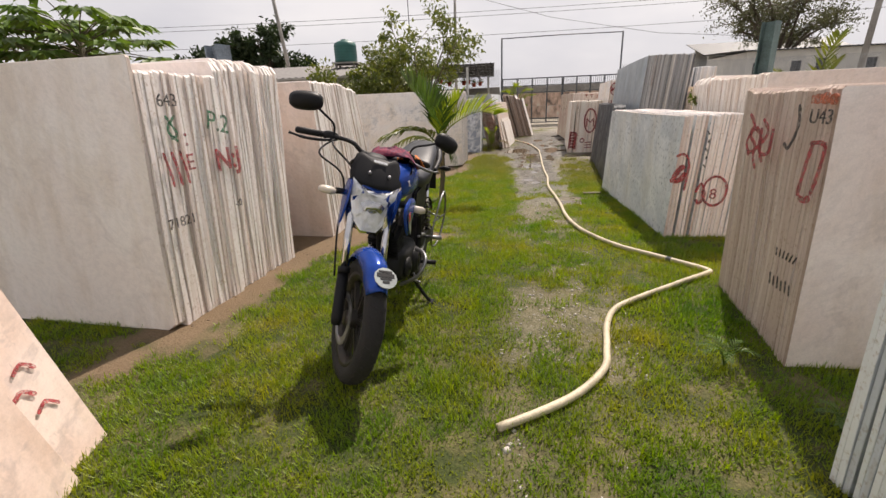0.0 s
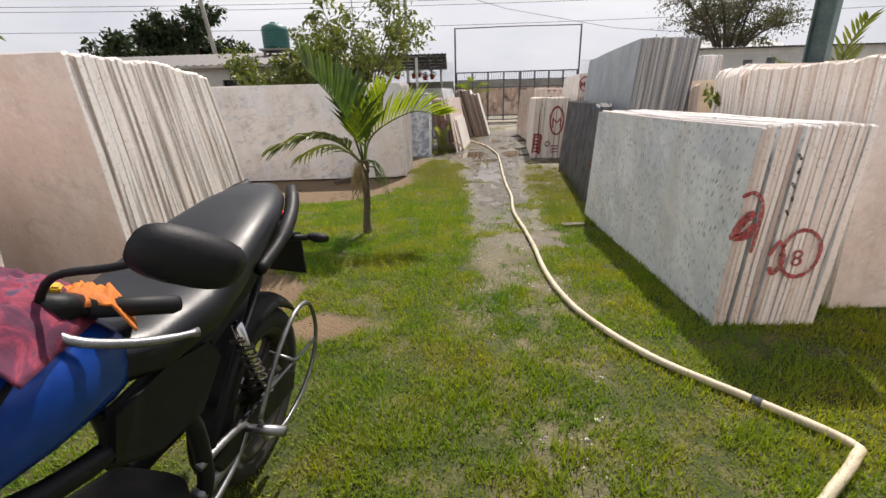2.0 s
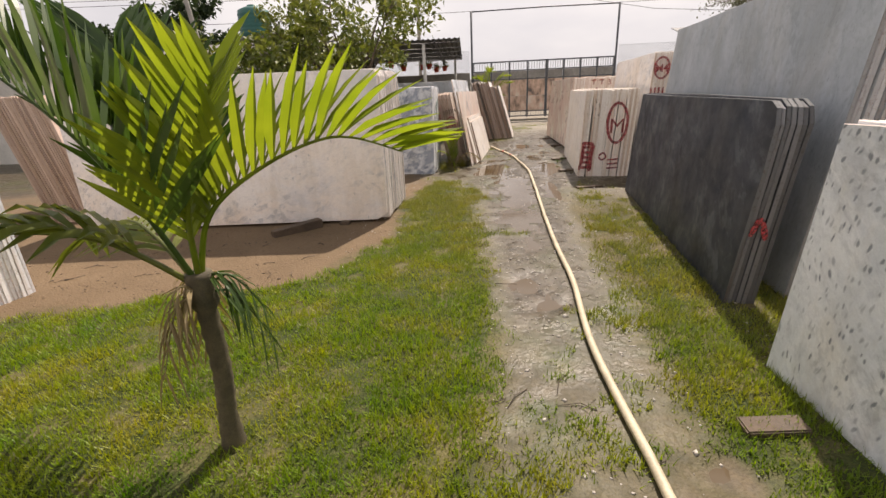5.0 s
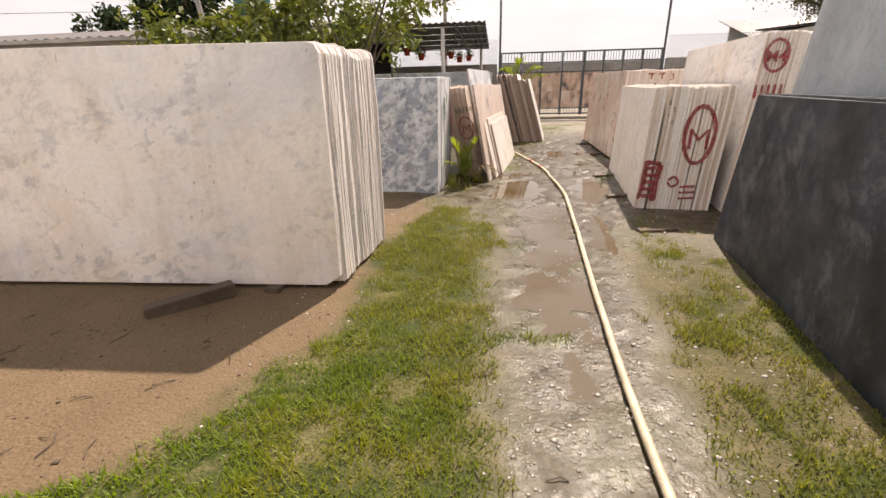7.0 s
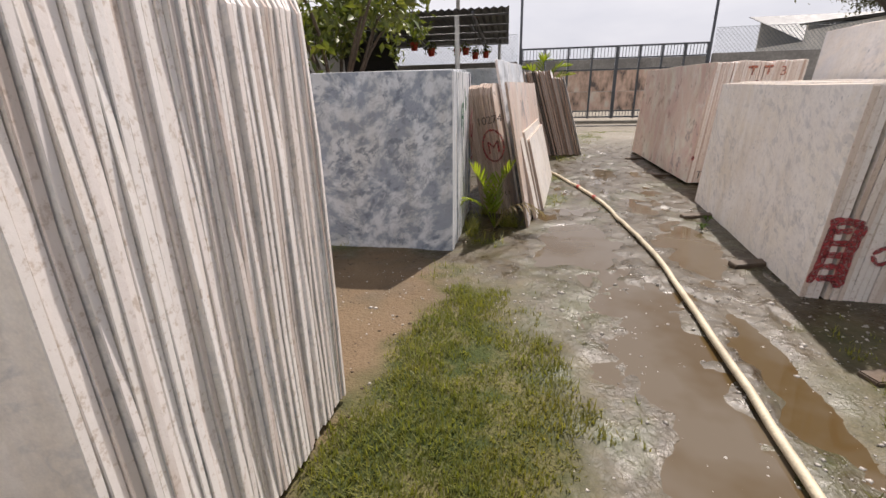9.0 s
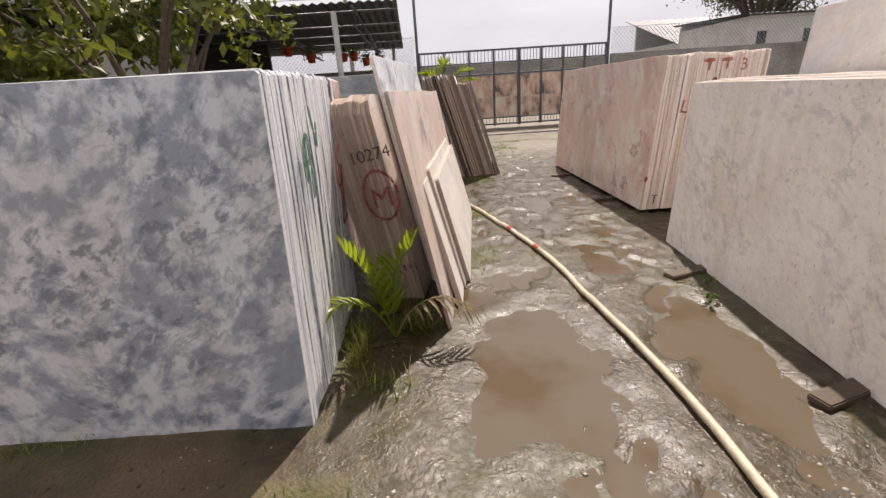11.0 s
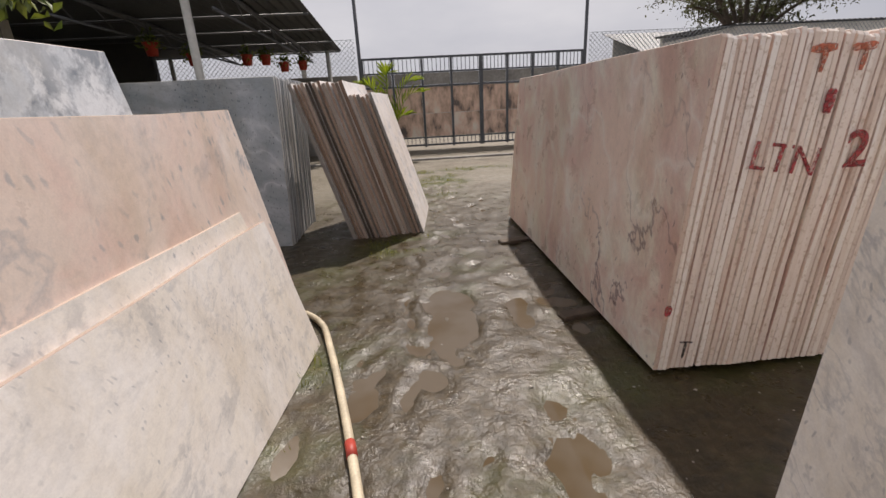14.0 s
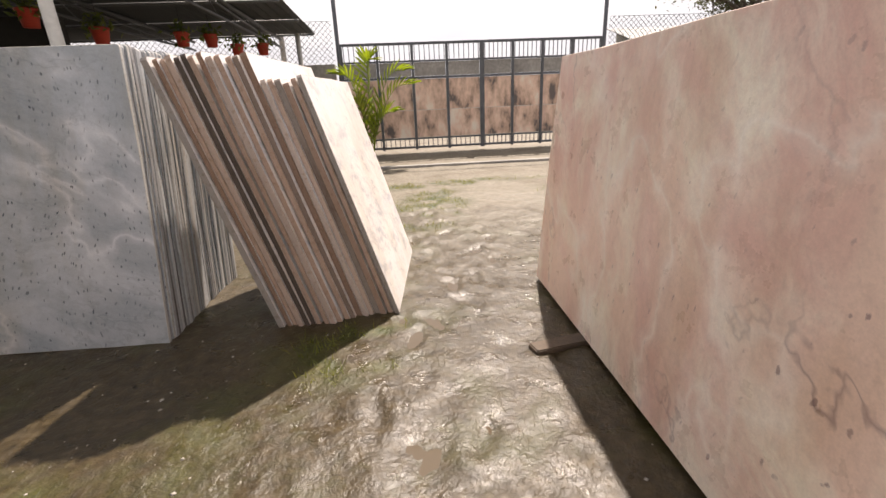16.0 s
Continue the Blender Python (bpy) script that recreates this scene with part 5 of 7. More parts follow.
house("long low whitewashed house with a grey sheet roof", (-13.5, 17.4), -8.5, 11.2, 5.0, 2.25, M_WALL, M_ROOF, 0.75, 0.25,
      [(6.2, 7.25, 1.5, 1.82), (9.1, 9.5, 1.62, 1.9)], M_TILE)
house("white house with dark roof and small dark windows", (19.5, 29.5), -8, 11.5, 5.5, 3.65, M_WALL, M_ROOF_DARK, 0.25, 0.3,
      [(0.4, 0.9, 2.2, 3.0), (2.6, 3.2, 2.2, 3.0), (4.0, 4.6, 2.3, 3.1), (6.8, 7.4, 2.3, 3.0)])
house("small house with a dark roof beyond the wall", (28, 45), -8, 13, 8, 3.9, M_WALL, M_ROOF_DARK, 2.4, 0.8, [(0.6, 1.6, 2.0, 3.4), (2.6, 3.6, 2.0, 3.4), (4.6, 5.6, 2.0, 3.4)])

# water tank on the house
tk = new("water_tank")
tk.matrix_world = Matrix.Translation((-3.6, 19.2, 0))
tagged(tk, "green ribbed plastic water tank on a stand", "water tank")
prof = [(0.01, 3.0), (0.42, 3.0), (0.44, 3.05)]
for i in range(6):
    prof += [(0.44, 3.07 + i * 0.1), (0.455, 3.1 + i * 0.1), (0.44, 3.13 + i * 0.1)]
prof += [(0.42, 3.72), (0.25, 3.8), (0.15, 3.82), (0.15, 3.86), (0.01, 3.87)]
vv, ff = [], []
for j in range(24):
    a = 2 * math.pi * j / 24
    vv += [(r0 * math.cos(a), r0 * math.sin(a), z0) for r0, z0 in prof]
P = len(prof)
for j in range(24):
    for k in range(P - 1):
        o, p2 = j * P + k, ((j + 1) % 24) * P + k
        ff.append((o, p2, p2 + 1, o + 1))
put("tank", mesh_of("tank", vv, ff, [M_TANK], smooth=True), tk)
put("stand", join_meshes("stand", [(box_mesh("b", 0.08, 0.08, 2.95, M_WALL_GREY, 0), pose(sx * 0.35, sy * 0.35, 0)) for sx in (-1, 1) for sy in (-1, 1)] + [(box_mesh("b", 1.0, 1.0, 0.06, M_WALL_GREY, 0), pose(0, 0, 2.94))], [M_WALL_GREY]), tk)

# poles and overhead lines
for nm, a, b, r in (("utility_pole", (-7.6, 25.6, 0), (-8.3, 25.2, 8.2), 0.11), ("utility_pole", (1.5, 36, 0), (1.6, 36, 9.5), 0.12), ("utility_pole", (22.6, 24.9, 0), (22.9, 24.8, 9.0), 0.16)):
    pipe(nm, "tall grey utility pole beyond the yard", "pole", [a, tuple((Vector(a) + Vector(b)) / 2), b], [r, r * 0.9, r * 0.75], M_WALL_GREY, "utility poles")
pipe("mast", "thin metal mast above a roof", "mast", [(-1.2, 24, 2), (-1.25, 24, 6.6)], 0.02, M_STEEL_GREY)
for z0, z1, z2, y in ((8.0, 8.2, 8.3, 36), (7.7, 7.9, 8.0, 36), (6.6, 6.3, 6.6, 36.2)):
    pts = [(-45 + i * 6, y + (i - 7) * -0.5, 0.5 * (z0 + z2) + 0.9 * ((i - 7) / 8) ** 2 - 0.6) for i in range(17)]
    pipe("overhead_line", "sagging black overhead electric line", "cable", pts, 0.014, M_CABLE, "overhead lines")
pipe("overhead_line", "sagging black overhead electric line", "cable", [(1.6, 36, 9.0), (8, 33, 6.6), (14, 30, 5.0), (19, 27, 4.2)], 0.012, M_CABLE, "overhead lines")

# ---- motorcycle ----
B_BLUE = plain("metallic_blue_paint", (0.006, 0.055, 0.33), 0.22, 0.35, 0.12, 30, 0.0)
B_BLACK = plain("black_plastic", (0.010, 0.010, 0.012), 0.55, 0.0, 0.25, 12, 0.12, 0.25)
B_SEAT = plain("black_vinyl", (0.009, 0.010, 0.014), 0.42, 0.0, 0.3, 9, 0.06, 0.35)
B_TYRE = plain("dusty_tyre_rubber", (0.022, 0.02, 0.019), 0.85, 0.0, 0.4, 14, 0.4)
B_RIM = plain("dusty_dark_alloy", (0.07, 0.062, 0.055), 0.5, 0.6, 0.4, 14, 0.1)
B_CHROME = plain("worn_chrome", (0.62, 0.62, 0.62), 0.16, 1.0, 0.12, 20, 0.02)
B_ALLOY = plain("dull_cast_alloy", (0.30, 0.30, 0.31), 0.42, 0.9, 0.25, 18, 0.15)
B_ENGINE = plain("black_engine_casting", (0.014, 0.014, 0.015), 0.6, 0.0, 0.4, 16, 0.3, 0.3)
B_WHITE = plain("white_decal", (0.75, 0.76, 0.78), 0.4, 0, 0.05)
B_RED = plain("red_decal", (0.5, 0.02, 0.03), 0.4, 0, 0.08)
B_AMBER = plain("clear_indicator_lens", (0.62, 0.55, 0.46), 0.15, 0, 0.1)
B_YELLOW = plain("yellow_switch", (0.55, 0.34, 0.02), 0.4)
B_SILVER = plain("silver_side_decal", (0.33, 0.36, 0.35), 0.35, 0.3, 0.2)
m, n, l, b = mat("headlamp_reflector", 0.3, 0.45)
v = coords(n, l, (14, 14, 14))
l.new(ramp(n, l, tex_noise(n, l, v, 1.0, 3), [(0.35, (0.62, 0.63, 0.64)), (0.6, (0.92, 0.93, 0.94))]), b.inputs["Base Color"])
bump(n, l, b, tex_noise(n, l, v, 1.6, 2), 0.5, 0.02)
B_REFLECT = m
m, n, l, b = mat("headlamp_glass", 0.08)
b.inputs["Transmission Weight"].default_value, b.inputs["IOR"].default_value = 1.0, 1.25
B_GLASS = m

bike = new("motorcycle")
bike.matrix_world = pose(-0.36, 2.53, 0, 0, 0, -99.3) @ pose(0, 0, 0, -7, 0, 0)
tagged(bike, "blue and black motorcycle leaning on its side stand on grass", "motorcycle")
HEAD = Vector((0.36, 0, 0.92))
RAKE = Vector((-0.42, 0, 0.907)).normalized()
STEER = Matrix.Translation(HEAD) @ Matrix.Rotation(radians(33), 4, RAKE) @ Matrix.Translation(-HEAD)


def loft(name, secs, m, sides=20, power=2.4):
    """A smooth body through rings (x, y, z, half width, half height[, power]) that stand across the x axis."""
    verts, faces = [], []
    for s in secs:
        x, y, z, hw, hh = s[:5]
        pw = s[5] if len(s) > 5 else power
        for k in range(sides):
            a = 2 * math.pi * k / sides
            ca, sa = math.cos(a), math.sin(a)
            verts.append((x, y + hw * math.copysign(abs(ca) ** (2 / pw), ca), z + hh * math.copysign(abs(sa) ** (2 / pw), sa)))
    for i in range(len(secs) - 1):
        for k in range(sides):
            j = (k + 1) % sides
            faces.append((i * sides + k, (i + 1) * sides + k, (i + 1) * sides + j, i * sides + j))
    faces += [tuple(range(sides)), tuple(range((len(secs) - 1) * sides, len(secs) * sides))[::-1]]
    return mesh_of(name, verts, faces, [m], smooth=True)


def lathe(name, prof, m, sides=32):
    """Round about the y axis; prof: (radius, y)."""
    k = len(prof)
    verts, faces = [], []
    for j in range(sides):
        a = 2 * math.pi * j / sides
        verts += [(r * math.cos(a), y, r * math.sin(a)) for r, y in prof]
    for j in range(sides):
        q = (j + 1) % sides
        for i in range(k - 1):
            faces.append((j * k + i, q * k + i, q * k + i + 1, j * k + i + 1))
    return mesh_of(name, verts, faces, [m], smooth=True)


def part(name, me, m=None, steer=False, label="", parent=None):
    t = m if m is not None else Matrix()
    ob = put(name, me, parent or bike, (STEER @ t) if steer else t)
    if label:
        ob["label"] = label
    return ob


def plate(name, outline, y0, thick, m, bevel=0.004):
    """A thin shaped sheet: outline in (x, z), thickness along y."""
    bm = bmesh.new()
    vs = [bm.verts.new((x, y0, z)) for x, z in outline]
    f = bm.faces.new(vs)
    ext = bmesh.ops.extrude_face_region(bm, geom=[f])
    bmesh.ops.translate(bm, vec=(0, thick, 0), verts=[g for g in ext["geom"] if isinstance(g, bmesh.types.BMVert)])
    bmesh.ops.recalc_face_normals(bm, faces=bm.faces)
    if bevel:
        bmesh.ops.bevel(bm, geom=bm.edges[:], offset=bevel, segments=2, affect="EDGES")
    me = bpy.data.meshes.new(name)
    bm.to_mesh(me)
    bm.free()
    me.materials.append(m)
    return me


def wheel(name, x, width, steer):
    root = new(name)
    root.parent = bike
    root.matrix_local = (STEER @ Matrix.Translation((x, 0, 0.30))) if steer else Matrix.Translation((x, 0, 0.30))
    w = width / 2
    prof = [(0.222, -w * 0.75), (0.24, -w), (0.268, -w * 1.0), (0.288, -w * 0.78), (0.297, -w * 0.4), (0.300, 0), (0.297, w * 0.4), (0.288, w * 0.78), (0.268, w), (0.24, w), (0.222, w * 0.75)]
    put("tyre", lathe("tyre", prof, B_TYRE, 48), root)
    tread = []
    for i in range(40):
        a = 2 * math.pi * i / 40
        for s in (-1, 1):
            tread.append((box_mesh("b", 0.012, w * 0.62, 0.006, B_TYRE, 0), Matrix.Rotation(-a - s * 0.05, 4, "Y") @ pose(0, s * w * 0.42, 0.2915, s * -16, 0, s * 28)))
    put("tread", join_meshes("tread", tread, [B_TYRE]), root)
    parts = [(lathe("r", [(0.21, -w * 0.72), (0.228, -w * 0.8), (0.228, -w * 0.62), (0.2, -w * 0.4), (0.2, w * 0.4), (0.228, w * 0.62), (0.228, w * 0.8), (0.21, w * 0.72), (0.19, w * 0.4), (0.19, -w * 0.4), (0.21, -w * 0.72)], B_RIM, 40), Matrix()),
             (lathe("r", [(0.0, -0.06), (0.035, -0.06), (0.045, -0.03), (0.045, 0.03), (0.035, 0.06), (0.0, 0.06)], B_RIM, 16), Matrix())]
    for i in range(6):
        a = 2 * math.pi * i / 6
        parts.append((box_mesh("b", 0.028, 0.024, 0.17, B_RIM, 0.006), Matrix.Rotation(a, 4, "Y") @ pose(0.012, 0.0, 0.03, 0, 6, 0)))
        parts.append((box_mesh("b", 0.016, 0.018, 0.17, B_RIM, 0.005), Matrix.Rotation(a, 4, "Y") @ pose(-0.014, 0.0, 0.03, 0, -8, 0)))
    put("rim", join_meshes("rim", parts, [B_RIM]), root)
    return root


fw = wheel("front_wheel", 0.66, 0.095, True)
rw = wheel("rear_wheel", -0.70, 0.125, False)
disc = [(0.125, 0.0), (0.125, 0.005), (0.09, 0.005), (0.09, 0.0), (0.125, 0.0)]
put("brake_disc", lathe("brake_disc", disc, B_ALLOY, 32), fw, Matrix.Translation((0, -0.068, 0)))
put("brake_drum", lathe("brake_drum", [(0, -0.075), (0.07, -0.075), (0.08, -0.05), (0.08, 0.0)], B_ALLOY, 24), rw)
put("sprocket", lathe("sprocket", [(0.05, 0.07), (0.095, 0.07), (0.095, 0.076), (0.05, 0.076), (0.05, 0.07)], B_RIM, 32), rw)

# fork, fender
for s in (-1, 1):
    y = 0.095 * s
    part("fork_tube", tube_mesh("fork_tube", [(0.565, y, 0.47), (0.325, y, 0.85)], 0.018, B_CHROME, 14), steer=True, label="bright chrome fork tube")
    part("fork_slider", tube_mesh("fork_slider", [(0.672, y, 0.265), (0.655, y, 0.30), (0.555, y, 0.49)], [0.022, 0.027, 0.027], B_BLACK, 14), steer=True)
    part("reflector_cap", tube_mesh("reflector_cap", [(0.565, y, 0.485), (0.55, y, 0.51)], 0.03, B_BLACK, 14), steer=True)
part("fork_clamp", box_mesh("fork_clamp", 0.07, 0.25, 0.035, B_BLACK, 0.01), pose(0.36, 0, 0.78, 0, -30, 0), True)
part("fork_clamp", box_mesh("fork_clamp", 0.07, 0.25, 0.03, B_BLACK, 0.01), pose(0.26, 0, 0.94, 0, -30, 0), True)
verts, faces = [], []
ARC = [(-62 + i * 5.0) for i in range(21)]
for i, a in enumerate(ARC):
    r = 0.325 + (0.02 if 2 < i < 17 else 0.0)
    wd = 0.066 * (0.5 + 0.5 * math.sin(math.pi * (0.12 + 0.76 * i / 20)))
    for k in range(9):
        u = (k - 4) / 4
        rad = r - 0.055 * abs(u) ** 2.5
        ang = radians(a)
        verts.append((0.66 + rad * math.sin(ang), wd * u, 0.30 + rad * math.cos(ang)))
for i in range(20):
    for k in range(8):
        faces.append((i * 9 + k, i * 9 + k + 1, (i + 1) * 9 + k + 1, (i + 1) * 9 + k))
me = mesh_of("front_fender", verts, faces, [B_BLUE], smooth=True)
ob = part("front_fender", me, steer=True, label="glossy blue front mudguard")
sol = ob.modifiers.new("thick", "SOLIDIFY")
sol.thickness = 0.004
BADGE = Matrix.Translation((0.66 + 0.352 * math.sin(radians(29)), 0.012, 0.30 + 0.352 * math.cos(radians(29)))) @ pose(0, 0, 0, 0, 0, -90) @ pose(0, 0, 0, 58, 0, 0)
badge = []
for i in range(14):
    a = 2 * math.pi * i / 14
    badge.append((0.052 * math.cos(a), 0.052 * math.sin(a)))
me = plate("fender_badge", badge, 0, 0.003, B_SILVER, 0)
part("fender_badge", me, BADGE, True, "silver round sticker with dark lettering bars")
for i, (zz, ww) in enumerate(((0.012, 0.078), (-0.006, 0.05), (-0.022, 0.03), (0.03, 0.06))):
    part("badge_bar", box_mesh("badge_bar", ww, 0.003, 0.010 if i else 0.02, B_BLACK, 0, False), BADGE @ Matrix.Translation((0, 0.004, zz)), True)

# headlamp and screen
STEER = STEER @ Matrix.Translation((-0.12, 0, -0.005))
lamp = [(0.40, 0, 0.80, 0.085, 0.10, 2.2), (0.46, 0, 0.80, 0.105, 0.115, 2.4), (0.50, 0, 0.79, 0.112, 0.115, 2.6), (0.515, 0, 0.785, 0.108, 0.108, 2.6)]
part("headlamp_shell", loft("headlamp_shell", lamp, B_BLUE, 28), steer=True, label="blue headlamp surround")
shield = [(-0.128, 0.125), (-0.065, 0.085), (0, 0.07), (0.065, 0.085), (0.128, 0.125), (0.122, 0.02), (0.092, -0.085), (0.045, -0.135), (-0.045, -0.135), (-0.092, -0.085), (-0.122, 0.02)]


def face_plate(name, outline, m, x0, z0, tilt, bulge, rings=4, depth=0.0):
    """A domed shield facing forward: outline in (y, z)."""
    k = len(outline)
    verts, faces = [], []
    cy, cz = sum(p[0] for p in outline) / k, sum(p[1] for p in outline) / k
    for r in range(rings + 1):
        u = 1 - r / (rings + 1)
        for y, z in outline:
            yy, zz = cy + (y - cy) * u, cz + (z - cz) * u
            verts.append((bulge * (1 - u * u) - 0.25 * yy * yy / 0.1, yy, zz))
    verts.append((bulge, cy, cz))
    for r in range(rings):
        for i in range(k):
            j = (i + 1) % k
            faces.append((r * k + i, r * k + j, (r + 1) * k + j, (r + 1) * k + i))
    for i in range(k):
        faces.append((rings * k + i, rings * k + (i + 1) % k, len(verts) - 1))
    me = mesh_of(name, verts, faces, [m], smooth=True)
    me.transform(Matrix.Translation((x0, 0, z0)) @ pose(0, 0, 0, 0, tilt, 0))
    return me


rf = face_plate("reflector", [(y * 0.95, z * 0.95) for y, z in shield], B_REFLECT, 0.548, 0.80, -12, -0.016, 6)
fr_ = random.Random(8)
for v in rf.vertices:
    v.co.x += fr_.uniform(-0.004, 0.004)
rf.polygons.foreach_set("use_smooth", [False] * len(rf.polygons))
part("reflector", rf, steer=True, label="bright faceted headlamp reflector")
for s in (-1, 1):
    corner = [(0.122 * s, 0.112), (0.07 * s, 0.074), (0.078 * s, 0.045), (0.112 * s, 0.03)]
    part("position_lamp", face_plate("position_lamp", corner[::s], B_WHITE, 0.557, 0.80, -12, 0.004, 1), steer=True, label="white corner position lamp")
part("lamp_brow", face_plate("lamp_brow", [(-0.07, 0.006), (-0.03, 0.03), (0.03, 0.03), (0.07, 0.006), (0.045, -0.03), (0.02, -0.02), (-0.02, -0.02), (-0.045, -0.03)], B_CHROME, 0.553, 0.80, -22, 0.012, 2), steer=True, label="bright stepped reflector brow")
ob = part("lens", face_plate("lens", shield, B_GLASS, 0.556, 0.80, -12, 0.035), steer=True, label="clear headlamp glass")
ob.visible_shadow = False
part("bulb_cover", loft("bulb_cover", [(0.53, 0, 0.775, 0.02, 0.012), (0.55, 0, 0.778, 0.026, 0.016), (0.556, 0, 0.779, 0.015, 0.008)], B_CHROME, 12), steer=True)
for s in (-1, 1):
    o2 = [(0.40, 0.88), (0.48, 0.90), (0.535, 0.895), (0.53, 0.78), (0.50, 0.68), (0.45, 0.63), (0.43, 0.70), (0.39, 0.78)]
    lc = part("lamp_cowl", plate("lamp_cowl", o2, 0.118 if s > 0 else -0.134, 0.016, B_BLUE, 0.007), steer=True, label="blue side cowl of the headlamp")
    round_ = lc.modifiers.new("round", "SUBSURF")
    round_.levels = round_.render_levels = 2
    lc.data.polygons.foreach_set("use_smooth", [True] * len(lc.data.polygons))
screen = [(-0.085, 0.15), (-0.055, 0.125), (0.055, 0.125), (0.085, 0.15), (0.11, 0.14), (0.132, 0.05), (0.128, -0.005), (0.06, -0.028), (0.0, -0.04), (-0.06, -0.028), (-0.128, -0.005), (-0.132, 0.05), (-0.11, 0.14)]
ob = part("fly_screen", face_plate("fly_screen", screen, B_BLACK, 0.505, 0.915, -38, 0.006), steer=True, label="matt black fly screen with two screws")
sol = ob.modifiers.new("thick", "SOLIDIFY")
sol.thickness = 0.006
scr = Matrix.Translation((0.505, 0, 0.915)) @ pose(0, 0, 0, 0, -38, 0)
for s in (-1, 1):
    part("screw", lathe("screw", [(0, 0.0), (0.009, 0.0), (0.009, 0.006), (0.004, 0.008), (0, 0.008)], B_ALLOY, 12), scr @ Matrix.Translation((0.008, 0.05 * s, 0.035)) @ pose(0, 0, 0, 0, 0, -90), True)
part("badge", box_mesh("badge", 0.004, 0.07, 0.012, B_WHITE, 0.001, False), scr @ Matrix.Translation((0.014, 0, 0.10)), True, "white lettering bar")
part("lower_cowl", loft("lower_cowl", [(0.40, 0, 0.67, 0.05, 0.03), (0.46, 0, 0.665, 0.06, 0.025), (0.50, 0, 0.672, 0.03, 0.014)], B_BLACK, 14), steer=True)

# handlebar, grips, levers, mirrors
STEER = STEER @ Matrix.Translation((-0.05, 0, 0.005))
bar = spline([(0.17, 0.37, 1.00), (0.24, 0.25, 1.02), (0.325, 0.13, 1.035), (0.34, 0.06, 1.0), (0.34, -0.06, 1.0), (0.325, -0.13, 1.035), (0.24, -0.25, 1.02), (0.17, -0.37, 1.00)], 5)
part("handlebar", tube_mesh("handlebar", bar, 0.011, B_BLACK, 10), steer=True)
part("instrument", loft("instrument", [(0.37, 0, 0.985, 0.05, 0.025), (0.40, 0, 0.99, 0.065, 0.034), (0.44, 0, 0.98, 0.06, 0.03), (0.46, 0, 0.965, 0.04, 0.02)], B_BLACK, 16), steer=True)
for s in (-1, 1):
    part("grip", tube_mesh("grip", [(0.165, 0.385 * s, 1.0), (0.17, 0.375 * s, 1.0), (0.235, 0.262 * s, 1.02)], [0.014, 0.0175, 0.0165], B_BLACK, 14), steer=True)
    part("switch_box", loft("switch_box", [(0.225, 0.235 * s, 1.02, 0.03, 0.02), (0.25, 0.222 * s, 1.025, 0.036, 0.026), (0.275, 0.212 * s, 1.028, 0.03, 0.022)], B_BLACK, 14), steer=True)
    part("lever", tube_mesh("lever", spline([(0.29, 0.215 * s, 1.015), (0.30, 0.27 * s, 1.0), (0.27, 0.35 * s, 0.985), (0.235, 0.42 * s, 0.985)], 4), [0.008] * 10 + [0.006] * 2 + [0.009], B_BLACK if s < 0 else B_ALLOY, 8), steer=True)
    part("mirror_stem", tube_mesh("mirror_stem", spline([(0.27, 0.21 * s, 1.035), (0.275, 0.225 * s, 1.09), (0.31, 0.29 * s, 1.13), (0.33, 0.35 * s, 1.165)], 4), 0.006, B_BLACK, 8), steer=True)
    head = loft("mirror", [(-0.028, 0, 0, 0.01, 0.006), (-0.026, 0, 0, 0.075, 0.04), (-0.01, 0, 0, 0.08, 0.045), (0.012, 0, 0, 0.06, 0.033), (0.022, 0, 0, 0.02, 0.012)], B_BLACK, 22, 2.8)
    mh = part("mirror", head, Matrix.Translation((0.335, 0.385 * s, 1.165)) @ pose(0, 0, 0, -14 * s, 0, 12 * s), True)
    put("mirror_glass", loft("mirror_glass", [(-0.0305, 0, 0, 0.068, 0.035), (-0.029, 0, 0, 0.07, 0.037)], B_CHROME, 22, 2.8), mh)
    part("indicator", loft("indicator", [(-0.022, 0, 0, 0.02, 0.014), (0.0, 0, 0, 0.045, 0.021), (0.018, 0, 0, 0.038, 0.017), (0.028, 0, 0, 0.012, 0.007)], B_AMBER, 16), Matrix.Translation((0.48, 0.215 * s if s < 0 else 0.275, 0.80)), True, "pale clear front indicator")
    part("indicator_stalk", tube_mesh("indicator_stalk", [(0.44, 0.10 * s, 0.80), (0.46, 0.17 * s if s < 0 else 0.235, 0.80)], [0.014, 0.016], B_BLACK, 10), steer=True)
part("start_switch", box_mesh("start_switch", 0.02, 0.014, 0.012, B_YELLOW, 0.003), pose(0.235, 0.222, 1.045), True, "yellow switch")
for i, pts in enumerate(([(0.29, 0.21, 1.0), (0.42, 0.20, 0.97), (0.45, 0.10, 0.9), (0.36, 0.05, 0.8)], [(0.29, -0.21, 1.0), (0.44, -0.22, 1.0), (0.47, -0.12, 0.93), (0.38, -0.05, 0.82)], [(0.28, -0.2, 1.02), (0.40, -0.28, 0.95), (0.42, -0.14, 0.86), (0.5, -0.12, 0.6), (0.6, -0.1, 0.4)])):
    part("cable", tube_mesh("cable", spline(pts, 6), 0.005, B_BLACK, 6), steer=True)

